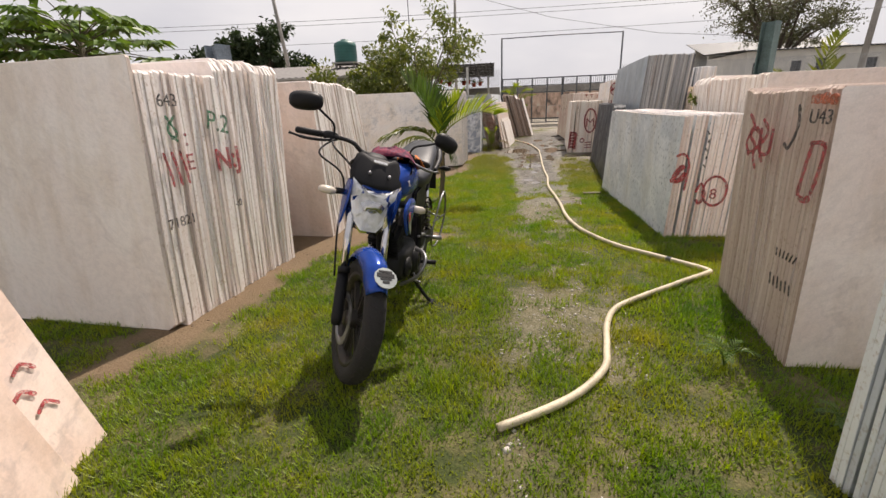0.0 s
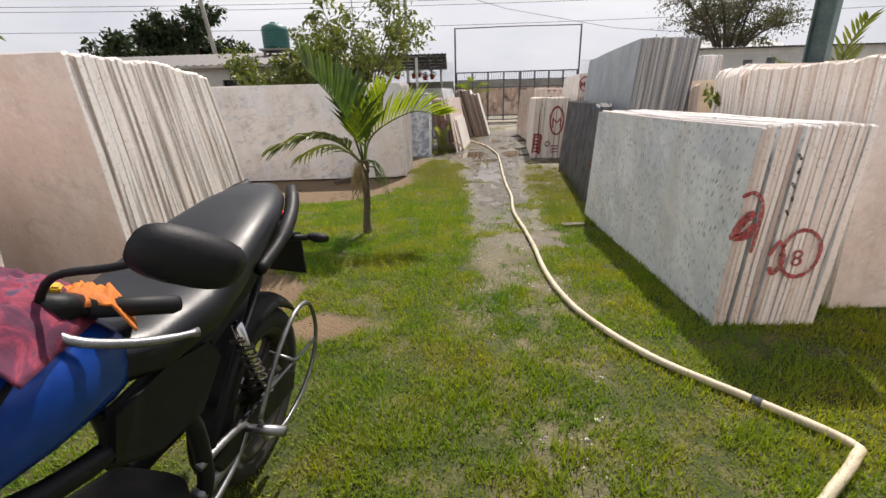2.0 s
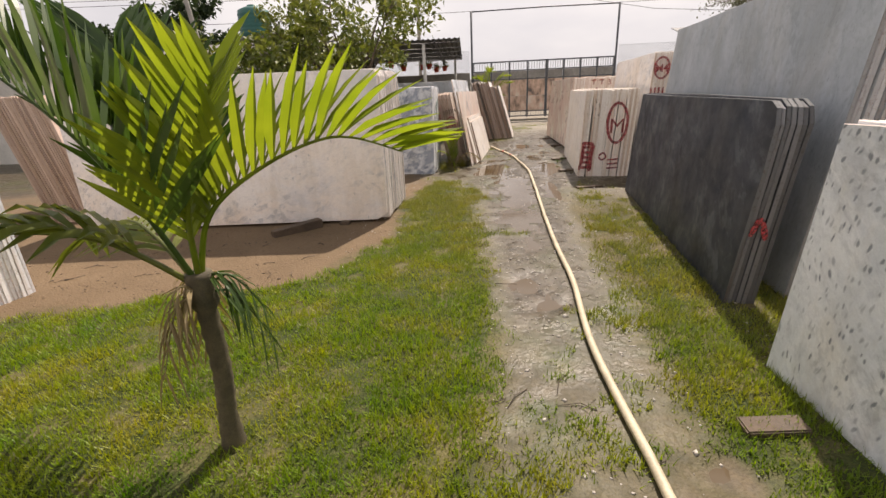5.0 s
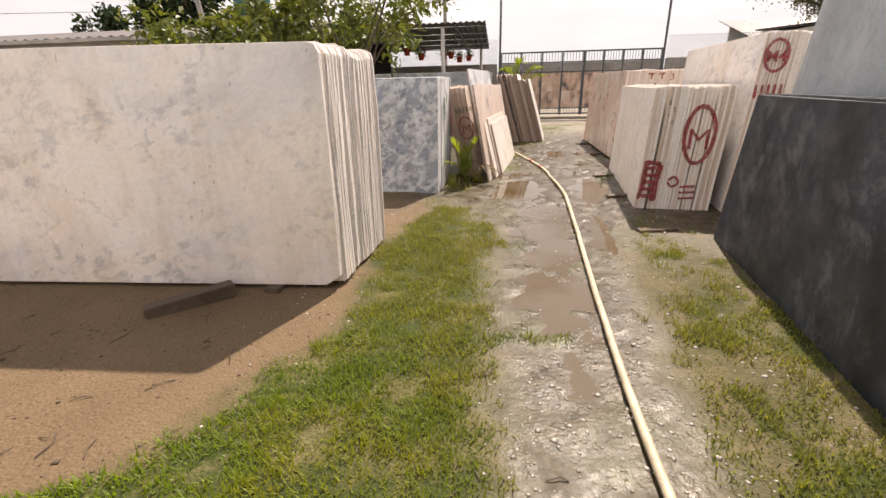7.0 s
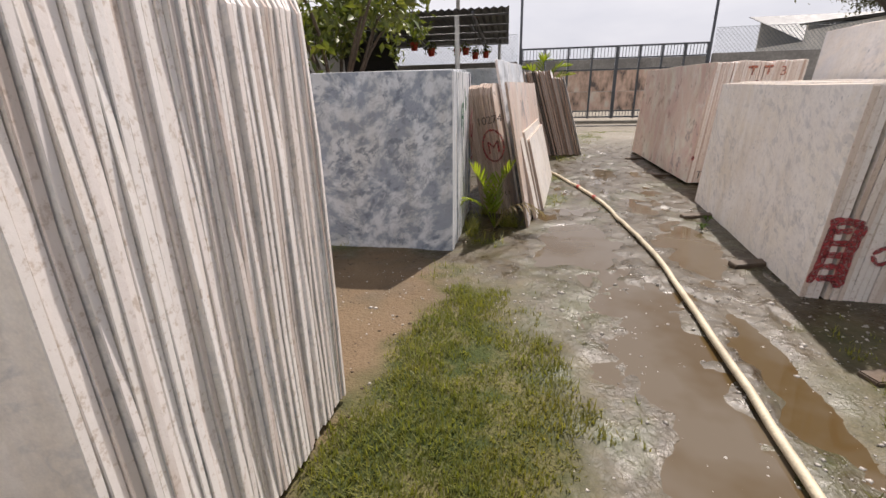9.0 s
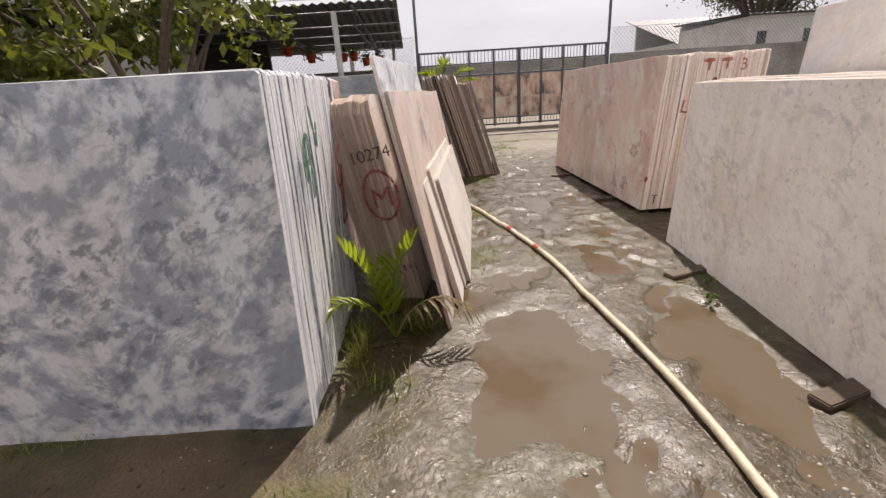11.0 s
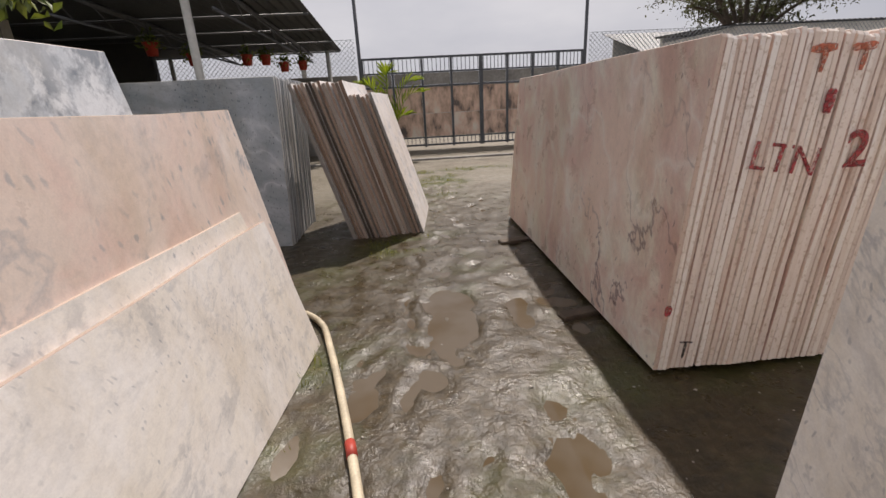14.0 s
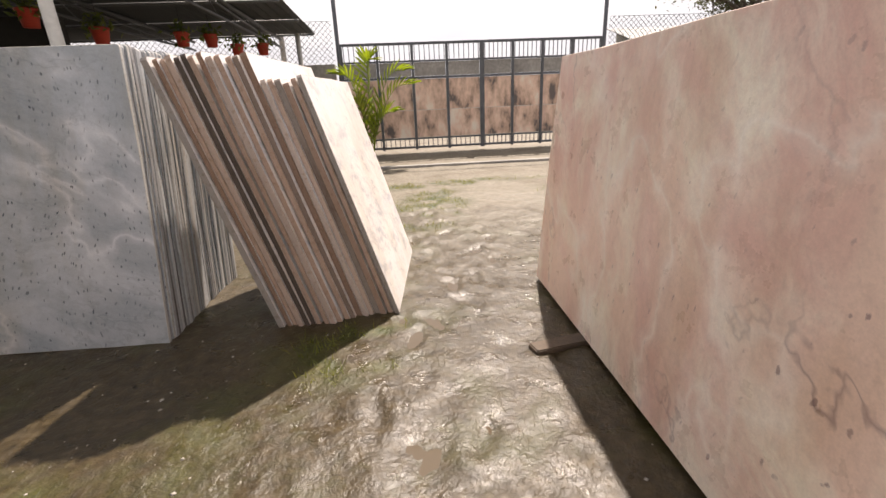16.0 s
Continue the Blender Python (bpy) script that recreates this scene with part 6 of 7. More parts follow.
# tank, shrouds, seat, tail
tank = [(0.34, 0, 0.86, 0.05, 0.05), (0.30, 0, 0.87, 0.085, 0.075), (0.20, 0, 0.88, 0.125, 0.10, 2.6), (0.08, 0, 0.88, 0.14, 0.105, 2.6), (-0.04, 0, 0.865, 0.13, 0.10, 2.4), (-0.13, 0, 0.825, 0.09, 0.07, 2.2), (-0.17, 0, 0.80, 0.05, 0.04)]
part("tank", loft("tank", tank, B_BLUE, 28), label="glossy metallic blue fuel tank")
part("tank_cap", lathe("tank_cap", [(0, 0.0), (0.035, 0.0), (0.035, 0.008), (0, 0.012)], B_ALLOY, 20), Matrix.Translation((0.12, 0, 0.982)) @ pose(0, 0, 0, 90, 0, 0))
for s in (-1, 1):
    small_ = lambda pts: [(0.30 + (x - 0.31) * 0.8, 0.70 + (z - 0.72) * 0.74) for x, z in pts]
    o2 = [(0.42, 0.86), (0.44, 0.80), (0.36, 0.66), (0.30, 0.60), (0.28, 0.66), (0.20, 0.74), (0.10, 0.80), (0.16, 0.86), (0.30, 0.89)]
    sh = part("shroud", plate("shroud", small_(o2), 0.137 if s > 0 else -0.165, 0.028, B_BLUE, 0.0095), label="blue radiator shroud with silver and red decals")
    round_ = sh.modifiers.new("round", "SUBSURF")
    round_.levels = round_.render_levels = 2
    sh.data.polygons.foreach_set("use_smooth", [True] * len(sh.data.polygons))
    yy = 0.167 if s > 0 else -0.168
    put("decal", plate("decal", small_([(0.40, 0.79), (0.37, 0.70), (0.31, 0.63), (0.30, 0.67), (0.33, 0.76)]), yy, 0.002, B_SILVER, 0), sh)
    put("decal", plate("decal", small_([(0.395, 0.80), (0.375, 0.745), (0.345, 0.755), (0.36, 0.81)]), yy + 0.002 * s, 0.002, B_RED, 0), sh)
    put("decal", plate("decal", [(0.24, 0.90), (0.20, 0.885), (0.21, 0.87), (0.17, 0.86), (0.175, 0.875), (0.215, 0.888), (0.20, 0.90)], 0.125 if s > 0 else -0.127, 0.002, B_WHITE, 0), sh)
    o3 = [(0.0, 0.80), (0.02, 0.70), (-0.10, 0.62), (-0.24, 0.60), (-0.34, 0.70), (-0.28, 0.78), (-0.14, 0.81)]
    part("side_panel", plate("side_panel", o3, 0.10 if s > 0 else -0.13, 0.03, B_BLACK, 0.012), label="black side panel")
    o4 = [(-0.30, 0.80), (-0.34, 0.70), (-0.55, 0.76), (-0.80, 0.88), (-0.86, 0.93), (-0.70, 0.91), (-0.50, 0.85)]
    part("tail_panel", plate("tail_panel", o4, 0.075 if s > 0 else -0.10, 0.025, B_BLACK, 0.01), label="black tail panel")
    part("grab_rail", tube_mesh("grab_rail", spline([(-0.52, 0.138 * s, 0.845), (-0.66, 0.142 * s, 0.89), (-0.80, 0.12 * s, 0.94), (-0.92, 0.075 * s, 0.985)], 5), [0.018] * 6 + [0.023] * 8 + [0.019] * 2, B_BLACK, 10), label="textured black grab rail")
    part("rear_indicator", loft("rear_indicator", [(-0.02, 0, 0, 0.018, 0.013), (0.0, 0, 0, 0.042, 0.019), (0.02, 0, 0, 0.03, 0.014), (0.03, 0, 0, 0.01, 0.006)], B_BLACK, 16), Matrix.Translation((-0.96, 0.155 * s, 0.80)) @ pose(0, 0, 0, 0, 0, 180))
    part("rear_stalk", tube_mesh("rear_stalk", [(-0.92, 0.04 * s, 0.80), (-0.95, 0.12 * s, 0.80)], 0.012, B_BLACK, 8))
seat = [(0.06, 0, 0.86, 0.06, 0.035), (-0.02, 0, 0.855, 0.105, 0.05, 2.8), (-0.14, 0, 0.832, 0.145, 0.056, 3.0), (-0.30, 0, 0.835, 0.155, 0.06, 3.0), (-0.42, 0, 0.865, 0.148, 0.065, 3.0), (-0.56, 0, 0.908, 0.138, 0.06, 3.0), (-0.70, 0, 0.94, 0.12, 0.055, 2.8), (-0.82, 0, 0.965, 0.09, 0.045, 2.6), (-0.90, 0, 0.98, 0.04, 0.02)]
part("seat", loft("seat", seat, B_SEAT, 28), label="long stepped black vinyl seat with dust")
part("tail_lamp", loft("tail_lamp", [(-0.84, 0, 0.90, 0.06, 0.03), (-0.92, 0, 0.89, 0.05, 0.025), (-0.96, 0, 0.875, 0.03, 0.015)], B_RED, 16), label="red tail lamp")
verts = [(-0.80, -0.09, 0.86), (-0.80, 0.09, 0.86), (-1.0, 0.075, 0.80), (-1.0, -0.075, 0.80), (-1.05, 0.08, 0.62), (-1.05, -0.08, 0.62)]
ob = part("rear_fender", mesh_of("rear_fender", verts, [(0, 1, 2, 3), (3, 2, 4, 5)], [B_BLACK]), label="black rear mudguard with plate holder")
sol = ob.modifiers.new("thick", "SOLIDIFY")
sol.thickness = 0.012
verts, faces = [], []
for i in range(13):
    a = radians(-60 + i * 10)
    for k in range(7):
        u = (k - 3) / 3
        rad = 0.345 - 0.04 * abs(u) ** 2.5
        verts.append((-0.70 + rad * math.sin(a) * 1.0, 0.075 * u, 0.30 + rad * math.cos(a)))
for i in range(12):
    for k in range(6):
        faces.append((i * 7 + k, i * 7 + k + 1, (i + 1) * 7 + k + 1, (i + 1) * 7 + k))
ob = part("inner_fender", mesh_of("inner_fender", verts, faces, [B_BLACK], smooth=True))
sol = ob.modifiers.new("thick", "SOLIDIFY")
sol.thickness = 0.004

# frame, engine, exhaust
fr = [tube_mesh("f", spline([(0.33, 0, 0.86), (0.30, 0, 0.70), (0.26, 0, 0.45), (0.12, 0, 0.27), (-0.20, 0, 0.27)], 5), 0.02, B_BLACK, 8)]
for s in (-1, 1):
    fr.append(tube_mesh("f", spline([(0.34, 0, 0.80), (0.1, 0.10 * s, 0.74), (-0.18, 0.11 * s, 0.66), (-0.25, 0.11 * s, 0.42), (-0.22, 0.1 * s, 0.30)], 5), 0.02, B_BLACK, 8))
    fr.append(tube_mesh("f", spline([(-0.15, 0.1 * s, 0.70), (-0.5, 0.09 * s, 0.80), (-0.85, 0.06 * s, 0.87)], 5), 0.014, B_BLACK, 8))
    fr.append(tube_mesh("f", [(-0.24, 0.11 * s, 0.42), (-0.62, 0.09 * s, 0.78)], 0.013, B_BLACK, 8))
part("frame", join_meshes("frame", [(f, Matrix()) for f in fr], [B_BLACK]))
eng = [(loft("e", [(0.20, 0, 0.40, 0.10, 0.09, 4), (0.10, 0, 0.38, 0.125, 0.11, 4), (-0.10, 0, 0.37, 0.13, 0.11, 4), (-0.20, 0, 0.38, 0.10, 0.08, 4)], B_ENGINE, 20), Matrix())]
for i in range(8):
    eng.append((box_mesh("b", 0.15, 0.17, 0.008, B_ENGINE, 0.002, False), Matrix.Translation((0.13, 0, 0.47)) @ pose(0, 0, 0, 0, 18, 0) @ Matrix.Translation((0, 0, 0.018 * i))))
eng.append((box_mesh("b", 0.11, 0.12, 0.18, B_ENGINE, 0.01), Matrix.Translation((0.13, 0, 0.46)) @ pose(0, 0, 0, 0, 18, 0)))
part("engine", join_meshes("engine", eng, [B_ENGINE]), label="black finned engine block")
for s, mm in ((1, B_ENGINE), (-1, B_ALLOY)):
    part("engine_cover", lathe("engine_cover", [(0, 0.030), (0.02, 0.034), (0.026, 0.024), (0.05, 0.026), (0.056, 0.034), (0.064, 0.030), (0.07, 0.018), (0.082, 0.016), (0.086, 0.0)], mm, 28), Matrix.Translation((-0.06, 0.128 * s, 0.36)) @ (Matrix() if s > 0 else pose(0, 0, 0, 0, 0, 180)))
    part("engine_cover", lathe("engine_cover", [(0, 0.024), (0.018, 0.028), (0.022, 0.018), (0.042, 0.022), (0.05, 0.014), (0.06, 0.012), (0.062, 0.0)], mm, 24), Matrix.Translation((0.10, 0.118 * s, 0.37)) @ (Matrix() if s > 0 else pose(0, 0, 0, 0, 0, 180)))
part("crash_ring", tube_mesh("crash_ring", spline([(0.16, 0.10, 0.28), (0.20, 0.20, 0.36), (0.17, 0.235, 0.44), (0.10, 0.21, 0.47), (0.02, 0.15, 0.46)], 6), 0.011, B_ALLOY, 8), label="bright steel engine guard bar")
part("exhaust", tube_mesh("exhaust", spline([(0.22, -0.06, 0.52), (0.33, -0.09, 0.42), (0.22, -0.12, 0.24), (-0.1, -0.13, 0.23), (-0.35, -0.15, 0.28)], 6), 0.02, B_CHROME, 12))
part("muffler", tube_mesh("muffler", [(-0.32, -0.15, 0.275), (-0.40, -0.16, 0.30), (-0.85, -0.18, 0.42), (-0.88, -0.18, 0.43)], [0.022, 0.045, 0.05, 0.035], B_BLACK, 18), label="black exhaust muffler")
for s in (-1, 1):
    part("swing_arm", tube_mesh("swing_arm", [(-0.22, 0.10 * s, 0.36), (-0.72, 0.10 * s, 0.30)], 0.022, B_ALLOY if s > 0 else B_BLACK, 8))
    part("shock", tube_mesh("shock", [(-0.60, 0.11 * s, 0.34), (-0.44, 0.11 * s, 0.72)], 0.014, B_CHROME, 10))
    coil = [(-0.58 + 0.13 * i / 60, 0.11 * s + 0.026 * math.sin(i * 0.75), 0.40 + 0.27 * i / 60 + 0.01 * math.cos(i * 0.75)) for i in range(61)]
    part("spring", tube_mesh("spring", [(x + 0.026 * math.cos(i * 0.75), y, z) for i, (x, y, z) in enumerate(coil)], 0.0045, B_RIM, 5))
    part("foot_rest", tube_mesh("foot_rest", [(-0.17, 0.11 * s, 0.31), (-0.17, 0.25 * s, 0.315)], [0.012, 0.016], B_BLACK, 10))
    part("rear_foot_rest", tube_mesh("rear_foot_rest", [(-0.42, 0.10 * s, 0.40), (-0.42, 0.24 * s, 0.405)], [0.01, 0.016], B_ALLOY, 10))
    part("foot_hanger", tube_mesh("foot_hanger", spline([(-0.22, 0.115 * s, 0.46), (-0.34, 0.12 * s, 0.44), (-0.43, 0.12 * s, 0.40), (-0.36, 0.12 * s, 0.33), (-0.22, 0.115 * s, 0.30)], 4), 0.011, B_ALLOY, 8))
part("chain_guard", plate("chain_guard", [(-0.25, 0.44), (-0.30, 0.36), (-0.78, 0.26), (-0.80, 0.33), (-0.70, 0.40)], 0.105, 0.02, B_BLACK, 0.006))
part("gear_lever", tube_mesh("gear_lever", spline([(-0.02, 0.13, 0.30), (0.02, 0.16, 0.27), (0.06, 0.17, 0.27), (0.09, 0.20, 0.28)], 4), 0.007, B_ALLOY, 8))
hoop = spline([(-0.42, 0.17, 0.44), (-0.50, 0.19, 0.60), (-0.62, 0.20, 0.68), (-0.74, 0.20, 0.64), (-0.80, 0.20, 0.50), (-0.76, 0.19, 0.36), (-0.60, 0.18, 0.30), (-0.46, 0.17, 0.33), (-0.42, 0.17, 0.44)], 6)
part("leg_guard", tube_mesh("leg_guard", hoop, 0.007, B_ALLOY, 8), label="bare steel hoop guarding the rear wheel")
part("leg_guard", tube_mesh("leg_guard", [(-0.44, 0.17, 0.50), (-0.80, 0.20, 0.48)], 0.006, B_ALLOY, 8))
part("leg_guard", tube_mesh("leg_guard", [(-0.62, 0.11, 0.52), (-0.62, 0.195, 0.50)], 0.006, B_ALLOY, 8))
part("side_stand", tube_mesh("side_stand", spline([(-0.08, 0.10, 0.28), (-0.12, 0.16, 0.15), (-0.15, 0.235, 0.045)], 5), 0.011, B_BLACK, 8))
part("side_stand_foot", box_mesh("side_stand_foot", 0.07, 0.04, 0.008, B_BLACK, 0.003), pose(-0.155, 0.24, 0.04, 10, 0, 0))

# crumpled cloth on the tank
m, n, l, b = mat("magenta_cloth", 0.85)
v = coords(n, l, (1, 1, 1))
stripes = tex_noise(n, l, v, 16, 4, 0.6, 1.5)
l.new(ramp(n, l, stripes, [(0.40, (0.06, 0.010, 0.035)), (0.50, (0.12, 0.014, 0.045)), (0.58, (0.24, 0.03, 0.06)), (0.66, (0.06, 0.035, 0.075))]), b.inputs["Base Color"])
bump(n, l, b, tex_noise(n, l, v, 120, 2), 0.4, 0.003)
CLOTH = m
B_ORANGE = plain("orange_cloth", (0.62, 0.17, 0.02), 0.85, 0, 0.25, 20, 0.3)


def cloth_mesh(name, rx, ry, h, m, seed):
    verts, faces = [], []
    N = 36
    for i in range(N + 1):
        for k in range(N + 1):
            u, w = 2 * i / N - 1, 2 * k / N - 1
            e = max(0.0, 1 - (abs(u) ** 2.6 + abs(w) ** 2.6))
            p = Vector((u * 3 + seed, w * 3, seed * 0.7))
            f = noise.noise(p) * 0.5 + abs(noise.noise(p * 2.3)) * 0.5 + 0.2 * noise.noise(p * 5)
            drop = -0.05 * max(0, abs(w) - 0.62) / 0.38
            verts.append((u * rx * (1 + 0.12 * noise.noise(Vector((w * 2, seed, 0)))), w * ry, h * (e ** 0.5) * (0.55 + 0.75 * f) + drop + 0.004))
    for i in range(N):
        for k in range(N):
            o = i * (N + 1) + k
            faces.append((o, o + N + 1, o + N + 2, o + 1))
    return mesh_of(name, verts, faces, [m], smooth=True)


cl = tagged(put("cloth", cloth_mesh("cloth", 0.13, 0.14, 0.058, CLOTH, 3), None, bike.matrix_world @ pose(0.06, -0.02, 0.995, 0, -6, 20)), "crumpled magenta patterned cloth lying over the fuel tank", "cloth")
cl2 = tagged(put("cloth", cloth_mesh("cloth", 0.075, 0.07, 0.04, B_ORANGE, 9), None, bike.matrix_world @ pose(-0.07, 0.05, 0.955, 0, -18, 40)), "crumpled orange cloth lying on the seat front", "cloth")
for o in (cl, cl2):
    sol = o.modifiers.new("thick", "SOLIDIFY")
    sol.thickness = 0.004

# ---- painted marks ----


def paint(name, color):
    """Thin brushed paint, worn through in places."""
    m, n, l, b = mat(name, 0.75)
    v = coords(n, l)
    l.new(ramp(n, l, tex_noise(n, l, v, 25, 4), [(0.3, tuple(c * 0.6 for c in color)), (0.7, tuple(min(1, c * 1.3 + 0.03) for c in color))]), b.inputs["Base Color"])
    hole = n.new("ShaderNodeBsdfTransparent")
    mx = n.new("ShaderNodeMixShader")
    l.new(ramp(n, l, tex_noise(n, l, v, 60, 5, 0.7), [(0.44, (0.75, 0.75, 0.75)), (0.56, (0.06, 0.06, 0.06))]), mx.inputs[0])
    l.new(b.outputs["BSDF"], mx.inputs[1])
    l.new(hole.outputs["BSDF"], mx.inputs[2])
    l.new(mx.outputs["Shader"], n["Material Output"].inputs["Surface"])
    return m


P_RED = paint("red_paint", (0.36, 0.04, 0.045))
P_ORANGE = paint("orange_paint", (0.50, 0.14, 0.07))
P_BLACK = paint("black_paint", (0.035, 0.03, 0.03))
P_GREEN = paint("green_paint", (0.03, 0.17, 0.08))


def surface(at, turn, lean=0.0):
    """A pose whose x runs along a stack's end, y up, z out of it. turn: compass of x."""
    return pose(at[0], at[1], 0, 0, 0, turn) @ pose(0, 0, 0, 90 - lean, 0, 0)


def word(txt, where, s, z, size, m, out=0.012, tilt=0.0, bold=0.0):
    cu = bpy.data.curves.new("painted_word", "FONT")
    cu.body, cu.size, cu.extrude, cu.offset = txt, size, 0.0015, bold
    cu.align_x, cu.align_y = "CENTER", "CENTER"
    cu.materials.append(m)
    ob = new("painted_word", cu)
    ob.matrix_world = where @ Matrix.Translation((s, z, out)) @ pose(0, 0, 0, 0, 0, tilt)
    return tagged(ob, "hand-painted %s mark on slab edges" % m.name.split("_")[0], "painted mark", "painted marks")


def stroke(where, pts, w, m, out=0.011, seed=1):
    """A brushed line of uneven width."""
    r = random.Random(seed)
    line = spline([(x, y, 0) for x, y in pts], 5)
    verts, faces = [], []
    for i, p in enumerate(line):
        d = (line[min(i + 1, len(line) - 1)] - line[max(i - 1, 0)]).normalized()
        nn = Vector((-d.y, d.x, 0)) * w * 0.5 * r.uniform(0.7, 1.15) * (0.6 if i in (0, len(line) - 1) else 1)
        for h in (0, 0.0025):
            verts += [p + nn + Vector((0, 0, h)), p - nn + Vector((0, 0, h))]
    for i in range(len(line) - 1):
        o = i * 4
        faces += [(o + 2, o + 3, o + 7, o + 6), (o, o + 2, o + 6, o + 4), (o + 3, o + 1, o + 5, o + 7), (o + 1, o, o + 4, o + 5)]
    ob = put("painted_stroke", mesh_of("painted_stroke", verts, faces, [m]), None, where @ Matrix.Translation((0, 0, out)))
    return tagged(ob, "hand-brushed %s stroke on slab edges" % m.name.split("_")[0], "painted mark", "painted marks")


def ring(where, s, z, rx, ry, w, m, out=0.011):
    pts = [(s + rx * math.cos(2 * math.pi * i / 12 + 1.2), z + ry * math.sin(2 * math.pi * i / 12 + 1.2)) for i in range(13)]
    stroke(where, pts, w, m, out, int(abs(s) * 50))


A_S = surface((-1.625, 2.38), 77, 0)
word("643", A_S, 0.28, 1.33, 0.10, P_BLACK, 0.02)
stroke(A_S, [(0.24, 1.25), (0.30, 1.15), (0.25, 1.12)], 0.018, P_GREEN, 0.02, 2)
stroke(A_S, [(0.31, 1.25), (0.24, 1.17), (0.30, 1.10)], 0.018, P_GREEN, 0.02, 3)
for i, x in enumerate((0.17, 0.23, 0.29)):
    stroke(A_S, [(x, 1.05), (x + 0.02, 0.95), (x + 0.03, 0.85)], 0.018, P_RED, 0.02, 4 + i)
word("E", A_S, 0.36, 0.97, 0.14, P_RED, 0.02)
word(":", A_S, 0.36, 1.12, 0.16, P_RED, 0.02)
word("P.2", A_S, 0.66, 1.19, 0.17, P_GREEN, 0.02, -14)
word("N:J", A_S, 0.70, 0.95, 0.20, P_RED, 0.02, bold=0.004)
word("71821", A_S, 0.20, 0.64, 0.085, P_BLACK, 0.02)
word("-:0", A_S, 0.72, 0.64, 0.07, P_BLACK, 0.02)
R_S = surface((1.60, 1.78), -98, 0)
for i, (x, y) in enumerate(((-0.60, 1.08), (-0.52, 1.02), (-0.47, 1.06))):
    stroke(R_S, [(x - 0.03, y + 0.06), (x + 0.03, y), (x - 0.02, y - 0.08), (x + 0.02, y - 0.15)], 0.02, P_RED, 0.022, 20 + i)
word("SU", R_S, -0.50, 1.0, 0.2, P_RED, 0.022)
stroke(R_S, [(-0.24, 1.19), (-0.22, 1.10), (-0.26, 1.0), (-0.30, 1.02)], 0.018, P_BLACK, 0.022, 25)
stroke(R_S, [(-0.17, 1.21), (-0.09, 1.215), (-0.01, 1.21)], 0.045, P_ORANGE, 0.022, 26)
word("U43", R_S, -0.09, 1.14, 0.085, P_BLACK, 0.022)
stroke(R_S, [(-0.13, 0.80), (-0.12, 0.92), (-0.10, 1.03)], 0.022, P_RED, 0.022, 27)
stroke(R_S, [(-0.12, 1.03), (-0.06, 1.04), (-0.02, 1.03)], 0.022, P_RED, 0.022, 28)
stroke(R_S, [(-0.02, 1.03), (-0.03, 0.92), (-0.05, 0.82)], 0.022, P_RED, 0.022, 29)
stroke(R_S, [(-0.12, 0.80), (-0.08, 0.79), (-0.05, 0.81)], 0.03, P_RED, 0.022, 30)
for i in range(6):
    stroke(R_S, [(-0.20 + i * 0.03, 0.41 - 0.01 * (i % 2)), (-0.19 + i * 0.03, 0.35)], 0.011, P_BLACK, 0.022, 40 + i)
    stroke(R_S, [(-0.19 + i * 0.03, 0.54), (-0.185 + i * 0.025, 0.50)], 0.009, P_BLACK, 0.022, 50 + i)
W_S = surface((2.05, 3.86), -7, 0)
stroke(W_S, [(0.02, 0.74), (0.08, 0.76), (0.13, 0.70), (0.13, 0.55), (0.12, 0.44)], 0.022, P_RED, 0.012, 61)
stroke(W_S, [(0.10, 0.66), (0.04, 0.60), (0.02, 0.53), (0.08, 0.54), (0.11, 0.60)], 0.05, P_RED, 0.012, 62)
ring(W_S, 0.38, 0.43, 0.10, 0.13, 0.022, P_RED, 0.012)
stroke(W_S, [(0.22, 0.42), (0.26, 0.50), (0.30, 0.40), (0.26, 0.32), (0.23, 0.36)], 0.022, P_RED, 0.012, 63)
word("8", W_S, 0.37, 0.40, 0.13, P_RED, 0.012)
for i in range(5):
    stroke(W_S, [(0.25 + 0.02 * (i % 2), 0.95 - i * 0.07), (0.27, 0.92 - i * 0.07)], 0.014, P_BLACK, 0.012, 70 + i)
P_S = surface((3.17, 10.98), -14, 0)
ring(P_S, 0.50, 0.75, 0.13, 0.27, 0.04, P_RED, 0.014)
word("M", P_S, 0.50, 0.70, 0.28, P_RED, 0.014)
stroke(P_S, [(0.04, 0.47), (0.12, 0.48), (0.20, 0.46)], 0.045, P_RED, 0.014, 80)
for i in range(5):
    stroke(P_S, [(0.05, 0.43 - 0.075 * i), (0.10, 0.42 - 0.07 * i), (0.155, 0.43 - 0.075 * i)], 0.04, P_RED, 0.0145 + 0.0006 * i, 180 + i)
stroke(P_S, [(0.20, 0.46), (0.17, 0.30), (0.16, 0.08)], 0.06, P_RED, 0.014, 81)
stroke(P_S, [(0.06, 0.46), (0.05, 0.25), (0.02, 0.10)], 0.04, P_RED, 0.014, 82)
for i in range(3):
    stroke(P_S, [(0.40, 0.12 + i * 0.06), (0.48, 0.125 + i * 0.06), (0.55, 0.13 + i * 0.06)], 0.025, P_RED, 0.014, 83 + i)
stroke(P_S, [(0.28, 0.30), (0.34, 0.34), (0.38, 0.28), (0.32, 0.24), (0.28, 0.29)], 0.025, P_RED, 0.014, 88)
for i in range(5):
    word("8" if i % 2 else "5", P_S, 0.20 + 0.04 * (i % 2), 1.05 - i * 0.06, 0.06, P_BLACK, 0.014)
M_S = surface((3.95, 10.75), -14, 0) @ Matrix.Translation((0.13, 0, 0))
